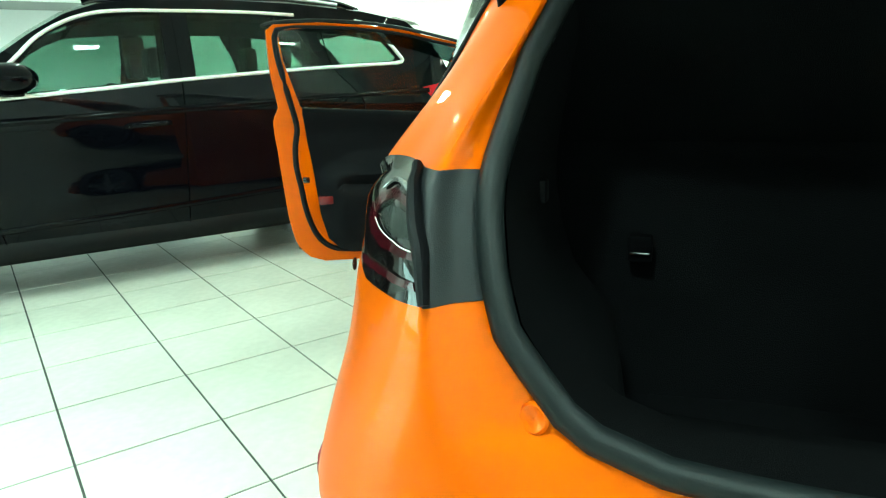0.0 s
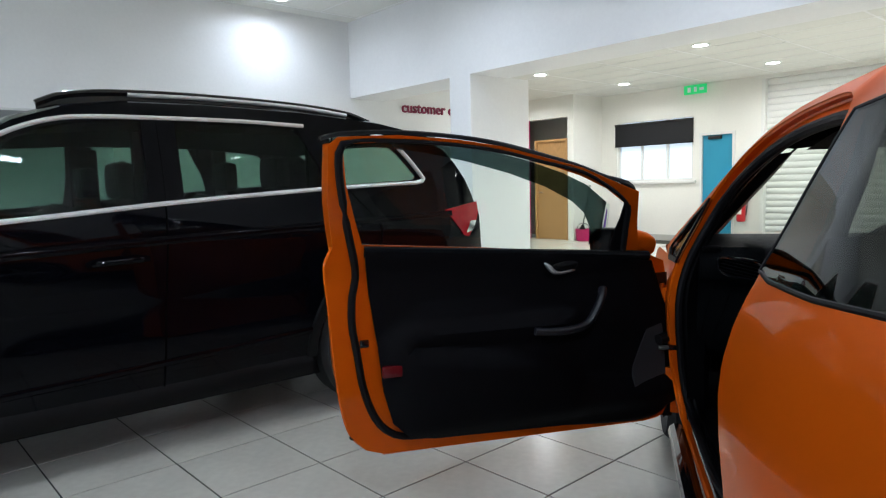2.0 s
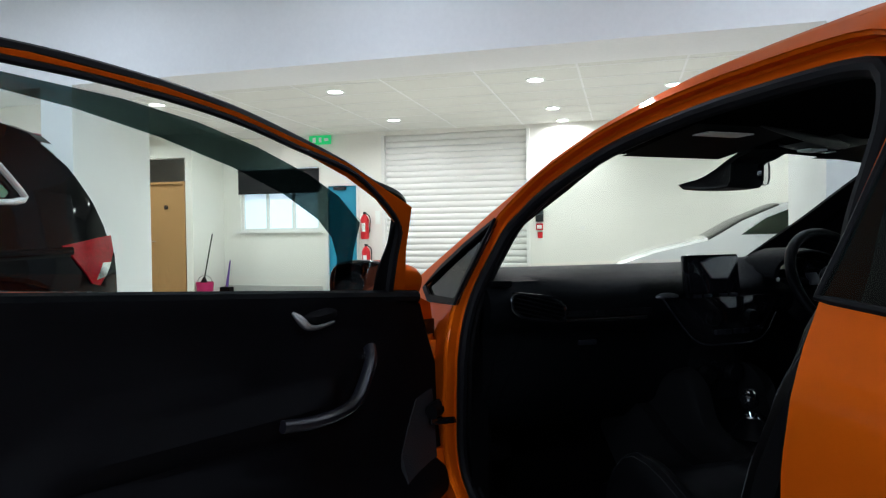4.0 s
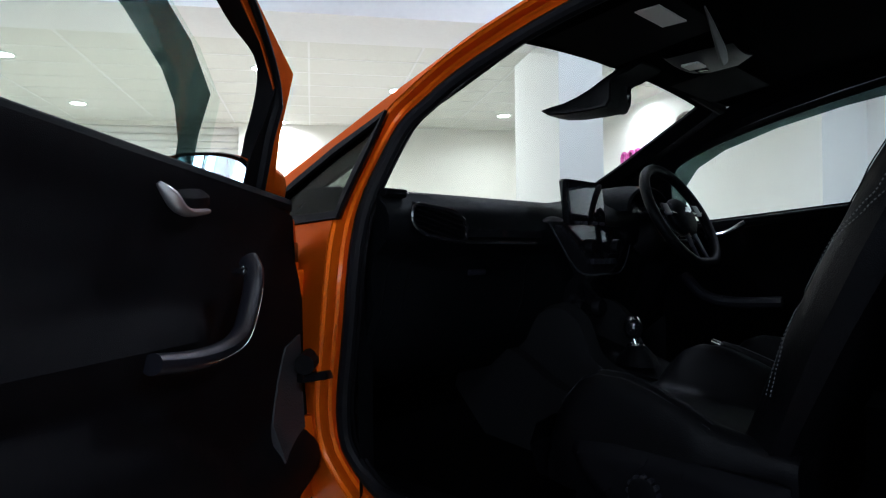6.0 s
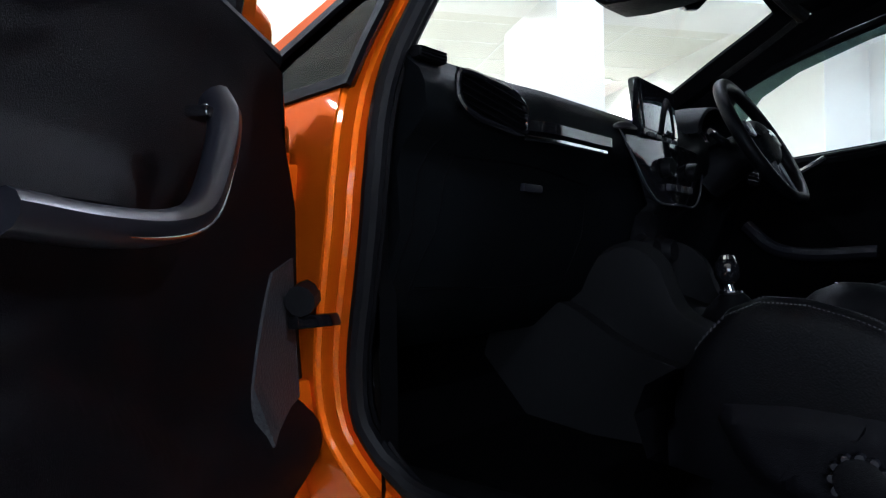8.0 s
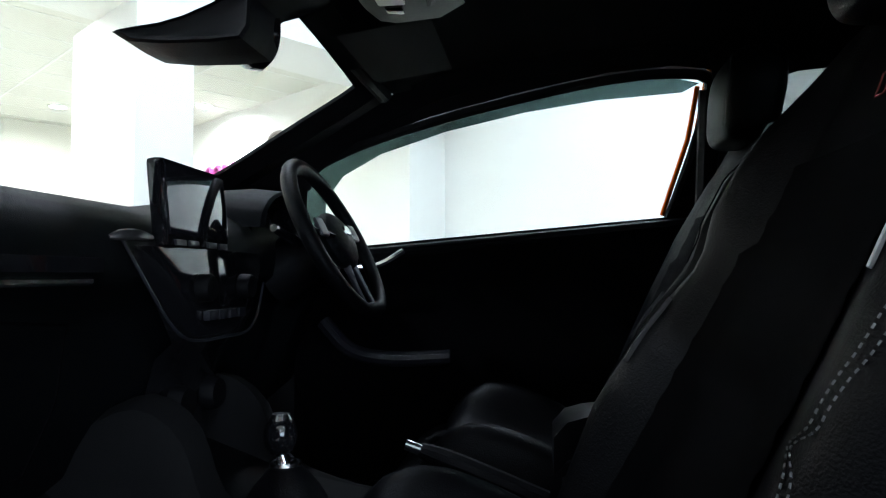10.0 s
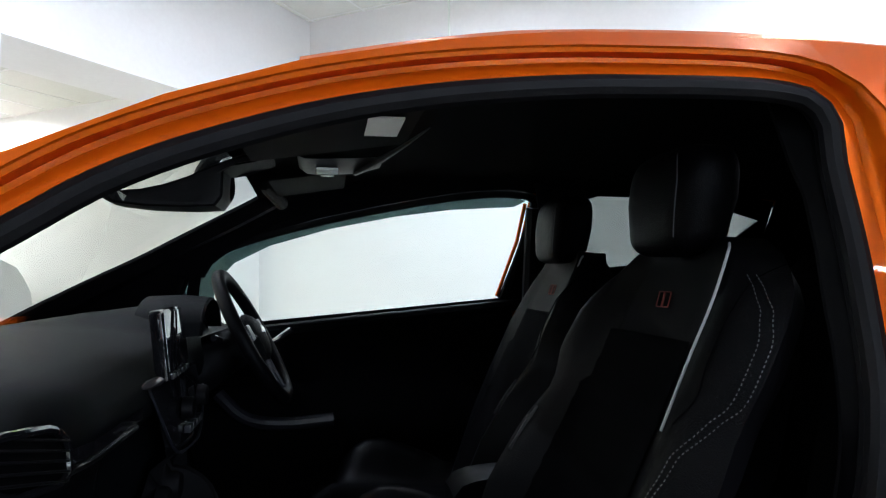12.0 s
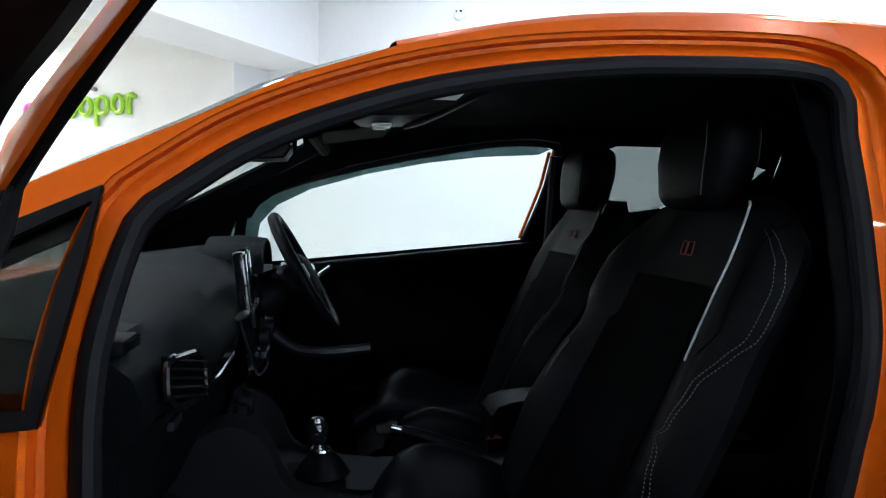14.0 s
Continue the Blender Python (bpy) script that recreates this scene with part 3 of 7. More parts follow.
# letters on the walls
cust = thing("wall_lettering", "maroon raised letters on the white wall", "sign", matrix=ROOM @ Matrix.Translation((WL + 0.01, 6.2, 2.40)) @ Matrix.Rotation(radians(90), 4, "Z") @ Matrix.Rotation(radians(90), 4, "X"))
letters("letters", "customer ca", 0.235, 0.012, M_MAROON, Matrix.Identity(4), cust, "", 1.02)

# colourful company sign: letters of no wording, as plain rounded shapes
sign = thing("wall_sign_shapes", "raised magenta and lime sign shapes under a cloud outline", "sign", matrix=ROOM)
SU, SZ = 2.55, 2.12


def sign_shape(kind, v, mat, w=0.2):
    """Rounded bars: rings, posts and hooks, standing 3 cm off the wall. v runs away along the wall."""
    def at(a, b):
        return (SU - 0.03, v - a, SZ + b)
    r = 0.028
    ring = [at(w / 2 + (w / 2 - r) * math.cos(k * math.tau / 20), 0.12 + (0.12 - r) * math.sin(k * math.tau / 20)) for k in range(20)]
    bm = bmesh.new()
    if kind == "o":
        tube(ring, r, 8, True, bm)
    elif kind == "c":
        tube([ring[k] for k in range(3, 18)], r, 8, False, bm)
    elif kind == "e":
        tube([ring[k % 20] for k in range(0, 18)], r, 8, False, bm)
        tube([at(0.03, 0.12), at(w - 0.03, 0.12)], r, 8, False, bm)
    elif kind == "p":
        tube(ring, r, 8, True, bm)
        tube([at(r, 0.2), at(r, -0.10)], r, 8, False, bm)
    elif kind == "d":
        tube(ring, r, 8, True, bm)
        tube([at(w - r, 0.2), at(w - r, 0.02)], r, 8, False, bm)
    elif kind == "n":
        tube([at(r, 0.0), at(r, 0.22)], r, 8, False, bm)
        tube(spline([at(r, 0.12), at(w * 0.4, 0.21), at(w * 0.75, 0.18)], 8), r, 8, False, bm)
    elif kind == "h":
        tube([at(r, 0.0), at(r, 0.34)], r, 8, False, bm)
        tube(spline([at(r, 0.12), at(w / 2, 0.21), at(w - r, 0.14), at(w - r, 0.0)], 10), r, 8, False, bm)
    elif kind == "v":
        tube([at(r, 0.22), at(w / 2, 0.02), at(w - r, 0.22)], r, 8, False, bm)
    elif kind == "y":
        tube(spline([at(r, 0.22), at(r, 0.08), at(w / 2, 0.02), at(w - r, 0.08), at(w - r, 0.22)], 12), r, 8, False, bm)
        tube(spline([at(w - r, 0.2), at(w - r, -0.04), at(w / 2, -0.1)], 8), r, 8, False, bm)
    part("sign_letter_shape", bm, mat, sign)


v = 9.97
for kind, mat, w in (("d", M_PURPLE, 0.2), ("o", M_PURPLE, 0.22), ("n", M_PURPLE, 0.16), ("c", M_PURPLE, 0.2), ("o", M_PURPLE, 0.22), ("y", M_PURPLE, 0.2),
                     ("c", M_LIME, 0.2), ("o", M_LIME, 0.24), ("o", M_LIME, 0.24), ("p", M_LIME, 0.23), ("o", M_LIME, 0.22), ("n", M_LIME, 0.17)):
    sign_shape(kind, v, mat, w)
    v -= w + 0.025
part("cloud_outline", tube(spline([(SU - 0.03, 8.54, SZ + 0.24), (SU - 0.03, 8.52, SZ + 0.33), (SU - 0.03, 8.40, SZ + 0.36), (SU - 0.03, 8.32, SZ + 0.45), (SU - 0.03, 8.14, SZ + 0.47), (SU - 0.03, 8.00, SZ + 0.40), (SU - 0.03, 7.94, SZ + 0.33), (SU - 0.03, 7.84, SZ + 0.30)], 40), 0.024, 8), M_GREYLET, sign, "grey-brown cloud outline")

# sensor and cable on the side wall
sens = tagged(part("security_sensor", lathe([(0.001, 0.0), (0.055, 0.0), (0.06, 0.015), (0.05, 0.04), (0.02, 0.055), (0.001, 0.057)], 20), M_SIGNWHITE, None, "", True, ROOM @ Matrix.Translation((WR, 3.7, 2.88)) @ Matrix.Rotation(radians(-90), 4, "Y")), "white wall sensor with two dark eyes", "sensor")
for dy in (-0.022, 0.014):
    part("eye", lathe([(0.001, 0.0), (0.014, 0.0), (0.012, 0.008), (0.001, 0.01)], 12, matrix=Matrix.Translation((0.012, dy, 0.046))), M_GLOSSBLACK, sens)
tagged(part("cable_trunking", box((WR - 0.012, 3.69, 2.93), (WR, 3.71, CEIL), 0.002), M_SIGNWHITE, None, "", False, ROOM), "thin white cable trunking up the wall", "cable")

# ---------------------------------------------------------------- black estate-like SUV beside the open door
suv = thing("black_suv", "shiny black SUV with chrome window trim and roof rails", "car",
            matrix=Matrix.Translation((-3.998, 2.780, 0)) @ Matrix.Rotation(radians(-36.8), 4, "Z") @ Matrix.Diagonal((0.985, 0.985, 1.028, 1)) @ Matrix.Translation((4.80, 0, 0)))
UC = -4.80
suv_hw = lerp_table([0.2, 0.3, 0.45, 0.55, 0.62, 0.80, 0.94, 0.98, 1.05, 1.14, 1.3, 1.5, 1.57, 1.6], [0.80, 0.865, 0.895, 0.905, 0.895, 0.915, 0.928, 0.926, 0.915, 0.905, 0.885, 0.845, 0.80, 0.74])


def suv_side(v, z):
    w = suv_hw(z)
    if v > 2.15:
        w -= (v - 2.15) ** 2 * 0.6
    if v < -1.3:
        w -= (-1.3 - v) ** 2 * 0.45
    return (UC + w, v, z)


def arc(cx, cz, r, a0, a1, n=12):
    return [(cx + r * math.cos(radians(a0 + (a1 - a0) * k / n)), cz + r * math.sin(radians(a0 + (a1 - a0) * k / n))) for k in range(n + 1)]


SUV_TOP = [(-0.80, 1.075), (-0.45, 1.27), (-0.27, 1.39), (-0.10, 1.485), (0.08, 1.545), (0.35, 1.58), (0.7, 1.588), (1.2, 1.575), (1.7, 1.535), (2.02, 1.475)]
suv_out = ([(-1.93, 0.36), (-1.96, 0.75), (-1.86, 0.93), (-1.3, 1.02)] + SUV_TOP + [(2.18, 1.36), (2.30, 1.22), (2.36, 1.12), (2.42, 0.95), (2.45, 0.80), (2.46, 0.5), (2.40, 0.32), (1.97, 0.30)]
           + arc(1.58, 0.35, 0.385, -5, 185) + [(1.15, 0.26), (-0.62, 0.26)] + arc(-1.06, 0.35, 0.385, -5, 185) + [(-1.5, 0.30)])
GL_F = [(-0.42, 1.082), (0.36, 1.135), (0.385, 1.30), (0.385, 1.497), (0.24, 1.497), (0.10, 1.482), (-0.02, 1.455), (-0.14, 1.41), (-0.25, 1.345), (-0.36, 1.24), (-0.45, 1.14)]
GL_R = [(0.545, 1.148), (1.30, 1.195), (1.27, 1.30), (1.16, 1.492), (0.9, 1.502), (0.54, 1.503)]
GL_Q = [(1.40, 1.203), (1.88, 1.222), (1.90, 1.245), (1.78, 1.375), (1.69, 1.438), (1.60, 1.452), (1.36, 1.475), (1.34, 1.40)]
side = part("body_side", sheet(suv_out, [GL_F, GL_R, GL_Q], suv_side, 0.012, 0.07), M_BLACKPAINT, suv)
glassy = [part("side_glass", sheet(g, [], lambda v, z: (suv_side(v, z)[0] - 0.012, v, z), 0.004, 0.12), m, suv, lab) for g, m, lab in
          ((GL_F, M_SUVGLASS, "green-tinted side window"), (GL_R, M_SUVGLASS, "dark tinted rear side window"), (GL_Q, M_SUVGLASS, "tinted quarter window"))]


def suv_mirror(o):
    me = o.data.copy()
    me.transform(Matrix.Translation((2 * UC, 0, 0)) @ Matrix.Diagonal((-1, 1, 1, 1)))
    me.flip_normals()
    q = new(o.name.split(".")[0], me)
    q.parent = suv
    return q


for o in [side] + glassy:
    suv_mirror(o)


def across(edge, bulge, n=9, inset=0.0):
    """A panel between the two sides through edge points (v, z)."""
    rings = []
    for v, z in edge:
        u0 = suv_side(v, z)[0] - UC - inset
        rings.append([(UC + u0 * math.sin(math.pi / 2 * (2 * k / (n - 1) - 1)), v, z + bulge * (1 - (2 * k / (n - 1) - 1) ** 2)) for k in range(n)])
    return loft(rings)


part("roof", across(SUV_TOP[4:], 0.035), M_BLACKPAINT, suv)
part("windscreen", across(SUV_TOP[:5], 0.04), M_SUVGLASS, suv)
part("bonnet", across([(-1.86, 0.93), (-1.6, 0.99), (-1.3, 1.02), (-1.0, 1.05), (-0.80, 1.075)], 0.05), M_BLACKPAINT, suv)
part("front_bumper", across([(-1.90, 0.30), (-1.97, 0.5), (-1.96, 0.75), (-1.86, 0.93)], 0.0), M_BLACKPAINT, suv)
part("rear_window", across([(2.02, 1.475), (2.12, 1.41), (2.26, 1.26), (2.33, 1.17)], 0.0), M_SUVGLASS, suv)
part("tailgate", across([(2.33, 1.17), (2.42, 1.0), (2.45, 0.80), (2.46, 0.55)], 0.0), M_BLACKPAINT, suv)
part("rear_bumper", across([(2.46, 0.55), (2.48, 0.45), (2.40, 0.30)], 0.0), M_SUVPLASTIC, suv)
part("underbody", box((UC - 0.8, -1.9, 0.2), (UC + 0.8, 2.38, 0.32), 0.03), M_SUVPLASTIC, suv)
# unpainted lower cladding, arch rims, body creases
part("side_skirt", tube(spline([suv_side(-0.62, 0.29), suv_side(0.3, 0.285), suv_side(1.18, 0.29)], 20), 0.055, 10, flat=0.5), M_SUVPLASTIC, suv)
part("side_moulding", tube(spline([suv_side(-0.60, 0.40), suv_side(0.3, 0.43), suv_side(1.18, 0.47)], 20), 0.018, 8, flat=0.6), M_BLACKPAINT, suv)
for c in (1.58, -1.06):
    part("arch_trim", tube([suv_side(v, z) for v, z in arc(c, 0.35, 0.40, -3, 183, 18)], 0.032, 8, flat=0.5), M_SUVPLASTIC, suv)
part("body_crease", tube(spline([suv_side(-1.5, 0.93), suv_side(-0.4, 0.955), suv_side(0.6, 0.985), suv_side(1.6, 1.01), suv_side(2.15, 1.02)], 30), 0.020, 10, flat=0.5), M_BLACKPAINT, suv)
# door gaps
for pts in ([(-0.66, 1.05), (-0.62, 0.8), (-0.58, 0.5), (-0.55, 0.30)], [(0.455, 1.50), (0.46, 1.14), (0.44, 0.8), (0.42, 0.5), (0.41, 0.30)], [(1.36, 1.46), (1.42, 1.2), (1.62, 0.98), (1.60, 0.85), (1.42, 0.76)]):
    part("door_gap", tube([Vector(suv_side(*p)) + Vector((0.001, 0, 0)) for p in spline(pts, 24)], 0.004, 6), M_CARPET, suv)
part("pillar_trim", sheet([(0.39, 1.14), (0.54, 1.148), (0.535, 1.50), (0.39, 1.497)], [], lambda v, z: (suv_side(v, z)[0] + 0.004, v, z), 0.003, 0.1), M_TRIM, suv, "black door pillar trim")
# chrome round the glass
part("chrome_strip", tube([Vector(suv_side(*p)) + Vector((0.004, 0, 0)) for p in spline([(-0.80, 1.05), (-0.45, 1.072), (0.0, 1.103), (0.45, 1.138), (0.9, 1.165), (1.4, 1.19), (1.90, 1.207)], 40)], 0.011, 8), M_BRIGHT, suv, "bright chrome window trim")
part("chrome_strip", tube([Vector(suv_side(*p)) + Vector((0.004, 0, 0)) for p in spline([(-0.47, 1.17), (-0.36, 1.265), (-0.25, 1.365), (-0.13, 1.435), (0.0, 1.482), (0.14, 1.505), (0.45, 1.513), (0.9, 1.513), (1.2, 1.503)], 40)], 0.010, 8), M_BRIGHT, suv, "bright chrome window trim")
part("chrome_strip", tube([Vector(suv_side(*p)) + Vector((0.004, 0, 0)) for p in spline([(1.62, 1.472), (1.72, 1.452), (1.80, 1.40), (1.93, 1.26), (1.955, 1.222), (1.90, 1.207)], 24)], 0.013, 8), M_BRIGHT, suv, "bright chrome window trim")
# roof rails
for s in (1, -1):
    rail = [(UC + s * 0.62, v, z) for v, z in ((0.02, 1.575), (0.12, 1.615), (0.35, 1.64), (0.8, 1.645), (1.3, 1.63), (1.62, 1.60), (1.76, 1.56))]
    r = part("roof_rail", tube(spline(rail, 40), 0.016, 8), M_GLOSSBLACK, suv, "black roof rail with a silver face")
    part("rail_foot", loft([[Vector(q), Vector(q) + Vector((s * 0.012, 0, -0.035)), Vector(q) + Vector((s * 0.02, 0, -0.085))] for q in spline(rail, 24)]), M_GLOSSBLACK, r)
    if s > 0:
        part("silver_inlay", tube([Vector(p) + Vector((0.012, 0, -0.004)) for p in spline([(UC + 0.62, v, z) for v, z in ((0.40, 1.637), (0.8, 1.64), (1.3, 1.625), (1.60, 1.598))], 24)], 0.011, 8), M_BRIGHT, r, "silver rail face")
# door handles and mirrors
for v, z in ((0.24, 0.905), (1.37, 0.985)):
    h = part("door_handle", tube(spline([(UC + 0.925, v - 0.12, z - 0.005), (UC + 0.965, v - 0.08, z), (UC + 0.97, v, z + 0.003), (UC + 0.965, v + 0.08, z + 0.004), (UC + 0.925, v + 0.12, z + 0.003)], 16), 0.014, 8), M_BLACKPAINT, suv, "black handle with a chrome edge")
    part("handle_edge", tube(spline([(UC + 0.972, v - 0.09, z + 0.008), (UC + 0.984, v, z + 0.010), (UC + 0.972, v + 0.09, z + 0.012)], 10), 0.003, 6), M_SATIN, h)
mir = bmesh.new()
bmesh.ops.create_uvsphere(mir, u_segments=20, v_segments=12, radius=1)
bmesh.ops.transform(mir, matrix=Matrix.Translation((UC + 1.05, -0.40, 1.165)) @ Matrix.Diagonal((0.115, 0.13, 0.078, 1)), verts=mir.verts)
m_ = part("side_mirror", mir, M_BLACKPAINT, suv, "shiny black door mirror")
part("mirror_arm", box((UC + 0.88, -0.45, 1.08), (UC + 1.0, -0.34, 1.12), 0.015), M_SUVPLASTIC, m_)
# lamps at the tail
lampy = [(2.10, 1.045), (2.30, 1.075), (2.40, 1.085), (2.405, 1.02), (2.36, 0.95), (2.30, 0.875), (2.25, 0.885)]
tl = part("tail_lamp", sheet(lampy, [], lambda v, z: (suv_side(v, z)[0] + 0.006, v, z), 0.01, 0.04), M_SUVLENS, suv, "red tail lamp lens")
part("lamp_reflector", sheet([(2.27, 0.90), (2.33, 0.91), (2.37, 0.97), (2.31, 0.97)], [], lambda v, z: (suv_side(v, z)[0] + 0.009, v, z), 0.004, 0.04), M_CLEARLENS, tl)
suv_mirror(tl)
part("spoiler", across([(2.0, 1.50), (2.12, 1.475), (2.16, 1.45)], 0.03, inset=0.04), M_BLACKPAINT, suv)
# wheels
def wheel(u, v, r, parent, face, w=0.22):
    m = Matrix.Translation((u, v, r)) @ Matrix.Rotation(radians(90), 4, "Y")
    t = part("wheel", lathe([(r * 0.66, -w / 2), (r * 0.9, -w / 2), (r * 0.985, -w / 2 + 0.03), (r, 0), (r * 0.985, w / 2 - 0.03), (r * 0.9, w / 2), (r * 0.66, w / 2)], 40, matrix=m), M_TYRE, parent, "black rubber tyre")
    rim = lathe([(r * 0.66, -w / 2 + 0.01), (r * 0.62, 0), (r * 0.66, w / 2 - 0.01)], 40, matrix=m)
    for k in range(5):
        a = k * math.tau / 5
        q = m @ Vector((math.cos(a) * r * 0.64, math.sin(a) * r * 0.64, face * (w / 2 - 0.03)))
        q2 = m @ Vector((0, 0, face * (w / 2 - 0.045)))
        tube([q2, q], [0.045, 0.03], 8, False, rim, 0.6)
    cyl(m @ Vector((0, 0, face * (w / 2 - 0.08))), m @ Vector((0, 0, face * (w / 2 - 0.02))), 0.06, seg=20, bm=rim)
    part("rim", rim, M_RIM, t, "dark alloy rim")


for v in (1.58, -1.06):
    wheel(UC + 0.78, v, 0.345, suv, 1)
    wheel(UC - 0.78, v, 0.345, suv, -1)
# seats and wheel seen through the glass
def simple_seat(x, y, z, parent, back_dir, m):
    s = part("front_seat", tube(spline([(x, y + 0.02 * back_dir, z), (x, y + 0.10 * back_dir, z + 0.25), (x, y + 0.2 * back_dir, z + 0.55)], 10), [0.2, 0.22, 0.23, 0.24, 0.24, 0.235, 0.23, 0.22, 0.20, 0.14], 14, flat=1.0), m, parent)
    part("headrest", box((x - 0.125, y + 0.2 * back_dir, z + 0.61), (x + 0.125, y + 0.30 * back_dir, z + 0.79), 0.045), m, s)


for du in (0.38, -0.38):
    simple_seat(UC + du, 0.15, 0.55, suv, 1, M_LEATHER)
    simple_seat(UC + du, 1.0, 0.58, suv, 1, M_LEATHER)
part("dashboard", tube([(UC - 0.75, -0.55, 0.95), (UC + 0.75, -0.55, 0.95)], 0.16, 14), M_SOFT, suv)
part("cabin_floor", box((UC - 0.78, -0.7, 0.32), (UC + 0.78, 2.2, 0.55), 0.04), M_CARPET, suv)
part("headliner", loft([[(UC + w * a, v, z - 0.02 * a * a) for a in np.linspace(-1, 1, 9)] for w, v, z in ((0.60, 0.0, 1.47), (0.66, 0.4, 1.495), (0.66, 1.2, 1.49), (0.62, 1.9, 1.44))]), M_HEADLINER, suv, "dark roof lining")
for s in (-1, 1):
    for v0, v1 in ((0.38, 0.54), (1.29, 1.39)):
        part("pillar_cover", box((UC + s * 0.70 - 0.02, v0, 1.05), (UC + s * 0.70 + 0.02, v1, 1.46), 0.015), M_HEADLINER, suv, "dark pillar cover")
    part("door_card", box((UC + s * 0.78 - 0.03, -0.6, 0.5), (UC + s * 0.78 + 0.03, 2.2, 1.06), 0.02), M_HEADLINER, suv, "dark door card")

# ---------------------------------------------------------------- orange hatchback: body
car = thing("orange_hatchback", "orange three-door hatchback with its passenger door and tailgate open", "car")
hw = lerp_table([0.15, 0.25, 0.30, 0.40, 0.5, 0.66, 0.76, 0.83, 0.90, 0.95, 1.0, 1.1, 1.2, 1.3, 1.36, 1.40, 1.43], [0.77, 0.80, 0.815, 0.835, 0.85, 0.865, 0.868, 0.86, 0.84, 0.82, 0.795, 0.745, 0.70, 0.652, 0.62, 0.592, 0.55])


def side_l(y, z, off=0.0):
    w = hw(z) + off
    if y > 3.3:
        w -= (y - 3.3) ** 2 * 0.30
    return (-w, y, z)


ROOFLINE = [(0.62, 1.345), (0.8, 1.368), (1.0, 1.388), (1.30, 1.412), (1.46, 1.427), (1.66, 1.431), (1.87, 1.415), (2.06, 1.383), (2.235, 1.341), (2.376, 1.289), (2.51, 1.221), (2.63, 1.164), (2.80, 1.075), (2.93, 1.005), (3.02, 0.955)]
# doorway edge: along, up, and how far it lies inside the body side
DOORWAY = spline([(y, z, 0.036) for y, z in ((2.61, 0.36), (2.645, 0.405), (2.652, 0.447), (2.640, 0.53), (2.603, 0.668), (2.586, 0.782), (2.590, 0.90), (2.588, 0.98), (2.567, 1.09), (2.55, 1.125), (2.508, 1.157), (2.447, 1.20), (2.378, 1.235),
                                             (2.304, 1.264), (2.225, 1.290), (2.15, 1.309), (2.06, 1.326), (1.97, 1.338), (1.876, 1.347), (1.79, 1.351), (1.684, 1.354), (1.60, 1.352), (1.545, 1.338))]
                 + [(1.522, 1.30, 0.04), (1.522, 1.235, 0.06), (1.530, 1.115, 0.075), (1.532, 1.04, 0.095), (1.542, 0.967, 0.108), (1.560, 0.885, 0.122), (1.577, 0.77, 0.15), (1.59, 0.63, 0.16), (1.60, 0.50, 0.16), (1.64, 0.41, 0.14), (1.75, 0.345, 0.09), (1.9, 0.325, 0.05)]
                 + [(2.1, 0.318, 0.036), (2.28, 0.313, 0.036), (2.49, 0.310, 0.036), (2.565, 0.323, 0.036), (2.61, 0.36, 0.036)], 130)[:-1]
OPEN = [(p[0], p[1]) for p in DOORWAY]
INW = [max(0.0, p[2] - 0.036) for p in DOORWAY]


def offset_loop(loop, d):
    out = []
    n = len(loop)
    for i in range(n):
        (x0, y0), (x1, y1) = loop[i - 2], loop[(i + 2) % n]
        l = math.hypot(x1 - x0, y1 - y0)
        out.append((loop[i][0] - (y1 - y0) / l * d, loop[i][1] + (x1 - x0) / l * d))
    return out


area = sum(a[0] * b[1] - b[0] * a[1] for a, b in zip(OPEN, OPEN[1:] + OPEN[:1]))
SGN = -1 if area > 0 else 1                       # so that a positive offset goes outwards
STEP = offset_loop(OPEN, SGN * 0.028)
rear_rebate = lerp_table([0.33, 0.42, 0.50, 0.63, 0.77, 0.885, 0.967, 1.04, 1.115, 1.235, 1.30, 1.338], [0.08, 0.11, 0.12, 0.12, 0.109, 0.082, 0.055, 0.042, 0.042, 0.048, 0.046, 0.04])
REBATE = [0.040 + (rear_rebate(z) - 0.040) * min(1, max(0, (1.90 - y) / 0.14)) for y, z in OPEN]     # the rebate widens along the rear edge
WIDE = offset_loop(OPEN, SGN)
SKIN = [(y + (wy - y) * d, z + (wz - z) * d) for (y, z), (wy, wz), d in zip(OPEN, WIDE, REBATE)]
NEAR_SKIN = [(y + (wy - y) * (d - 0.005), z + (wz - z) * (d - 0.005)) for (y, z), (wy, wz), d in zip(OPEN, WIDE, REBATE)]
QFRONT = [(0.72, 1.065), (0.94, 1.038), (1.15, 1.022), (1.40, 1.014), (1.494, 1.022), (1.470, 1.20), (1.452, 1.345), (1.25, 1.357), (0.9, 1.335), (0.72, 1.31)]
QREAR = [(0.065, 1.307), (0.165, 1.297), (0.212, 1.285), (0.222, 1.268), (0.195, 1.235), (0.17, 1.195), (0.135, 1.16), (0.115, 1.135), (0.09, 1.115), (0.05, 1.09)]
TRI = [(2.580, 1.146), (2.594, 1.03), (2.612, 0.905), (2.83, 0.895), (2.92, 0.93), (2.84, 1.005), (2.72, 1.08)]

# keep the panel ahead of y = 0.72; the corner panel goes on from there
body_l = part("body_side", sheet([(0.72, 1.357)] + ROOFLINE[1:] + [(3.05, 0.93), (2.95, 0.90), (2.78, 0.885), (2.765, 0.6), (2.76, 0.30), (2.75, 0.18), (1.12, 0.18)] + arc(0.72, 0.31, 0.37, 6, 90) + QFRONT,
                                 [SKIN, TRI], side_l, 0.004, 0.06), M_ORANGE, car, "glossy orange body side with the open doorway")
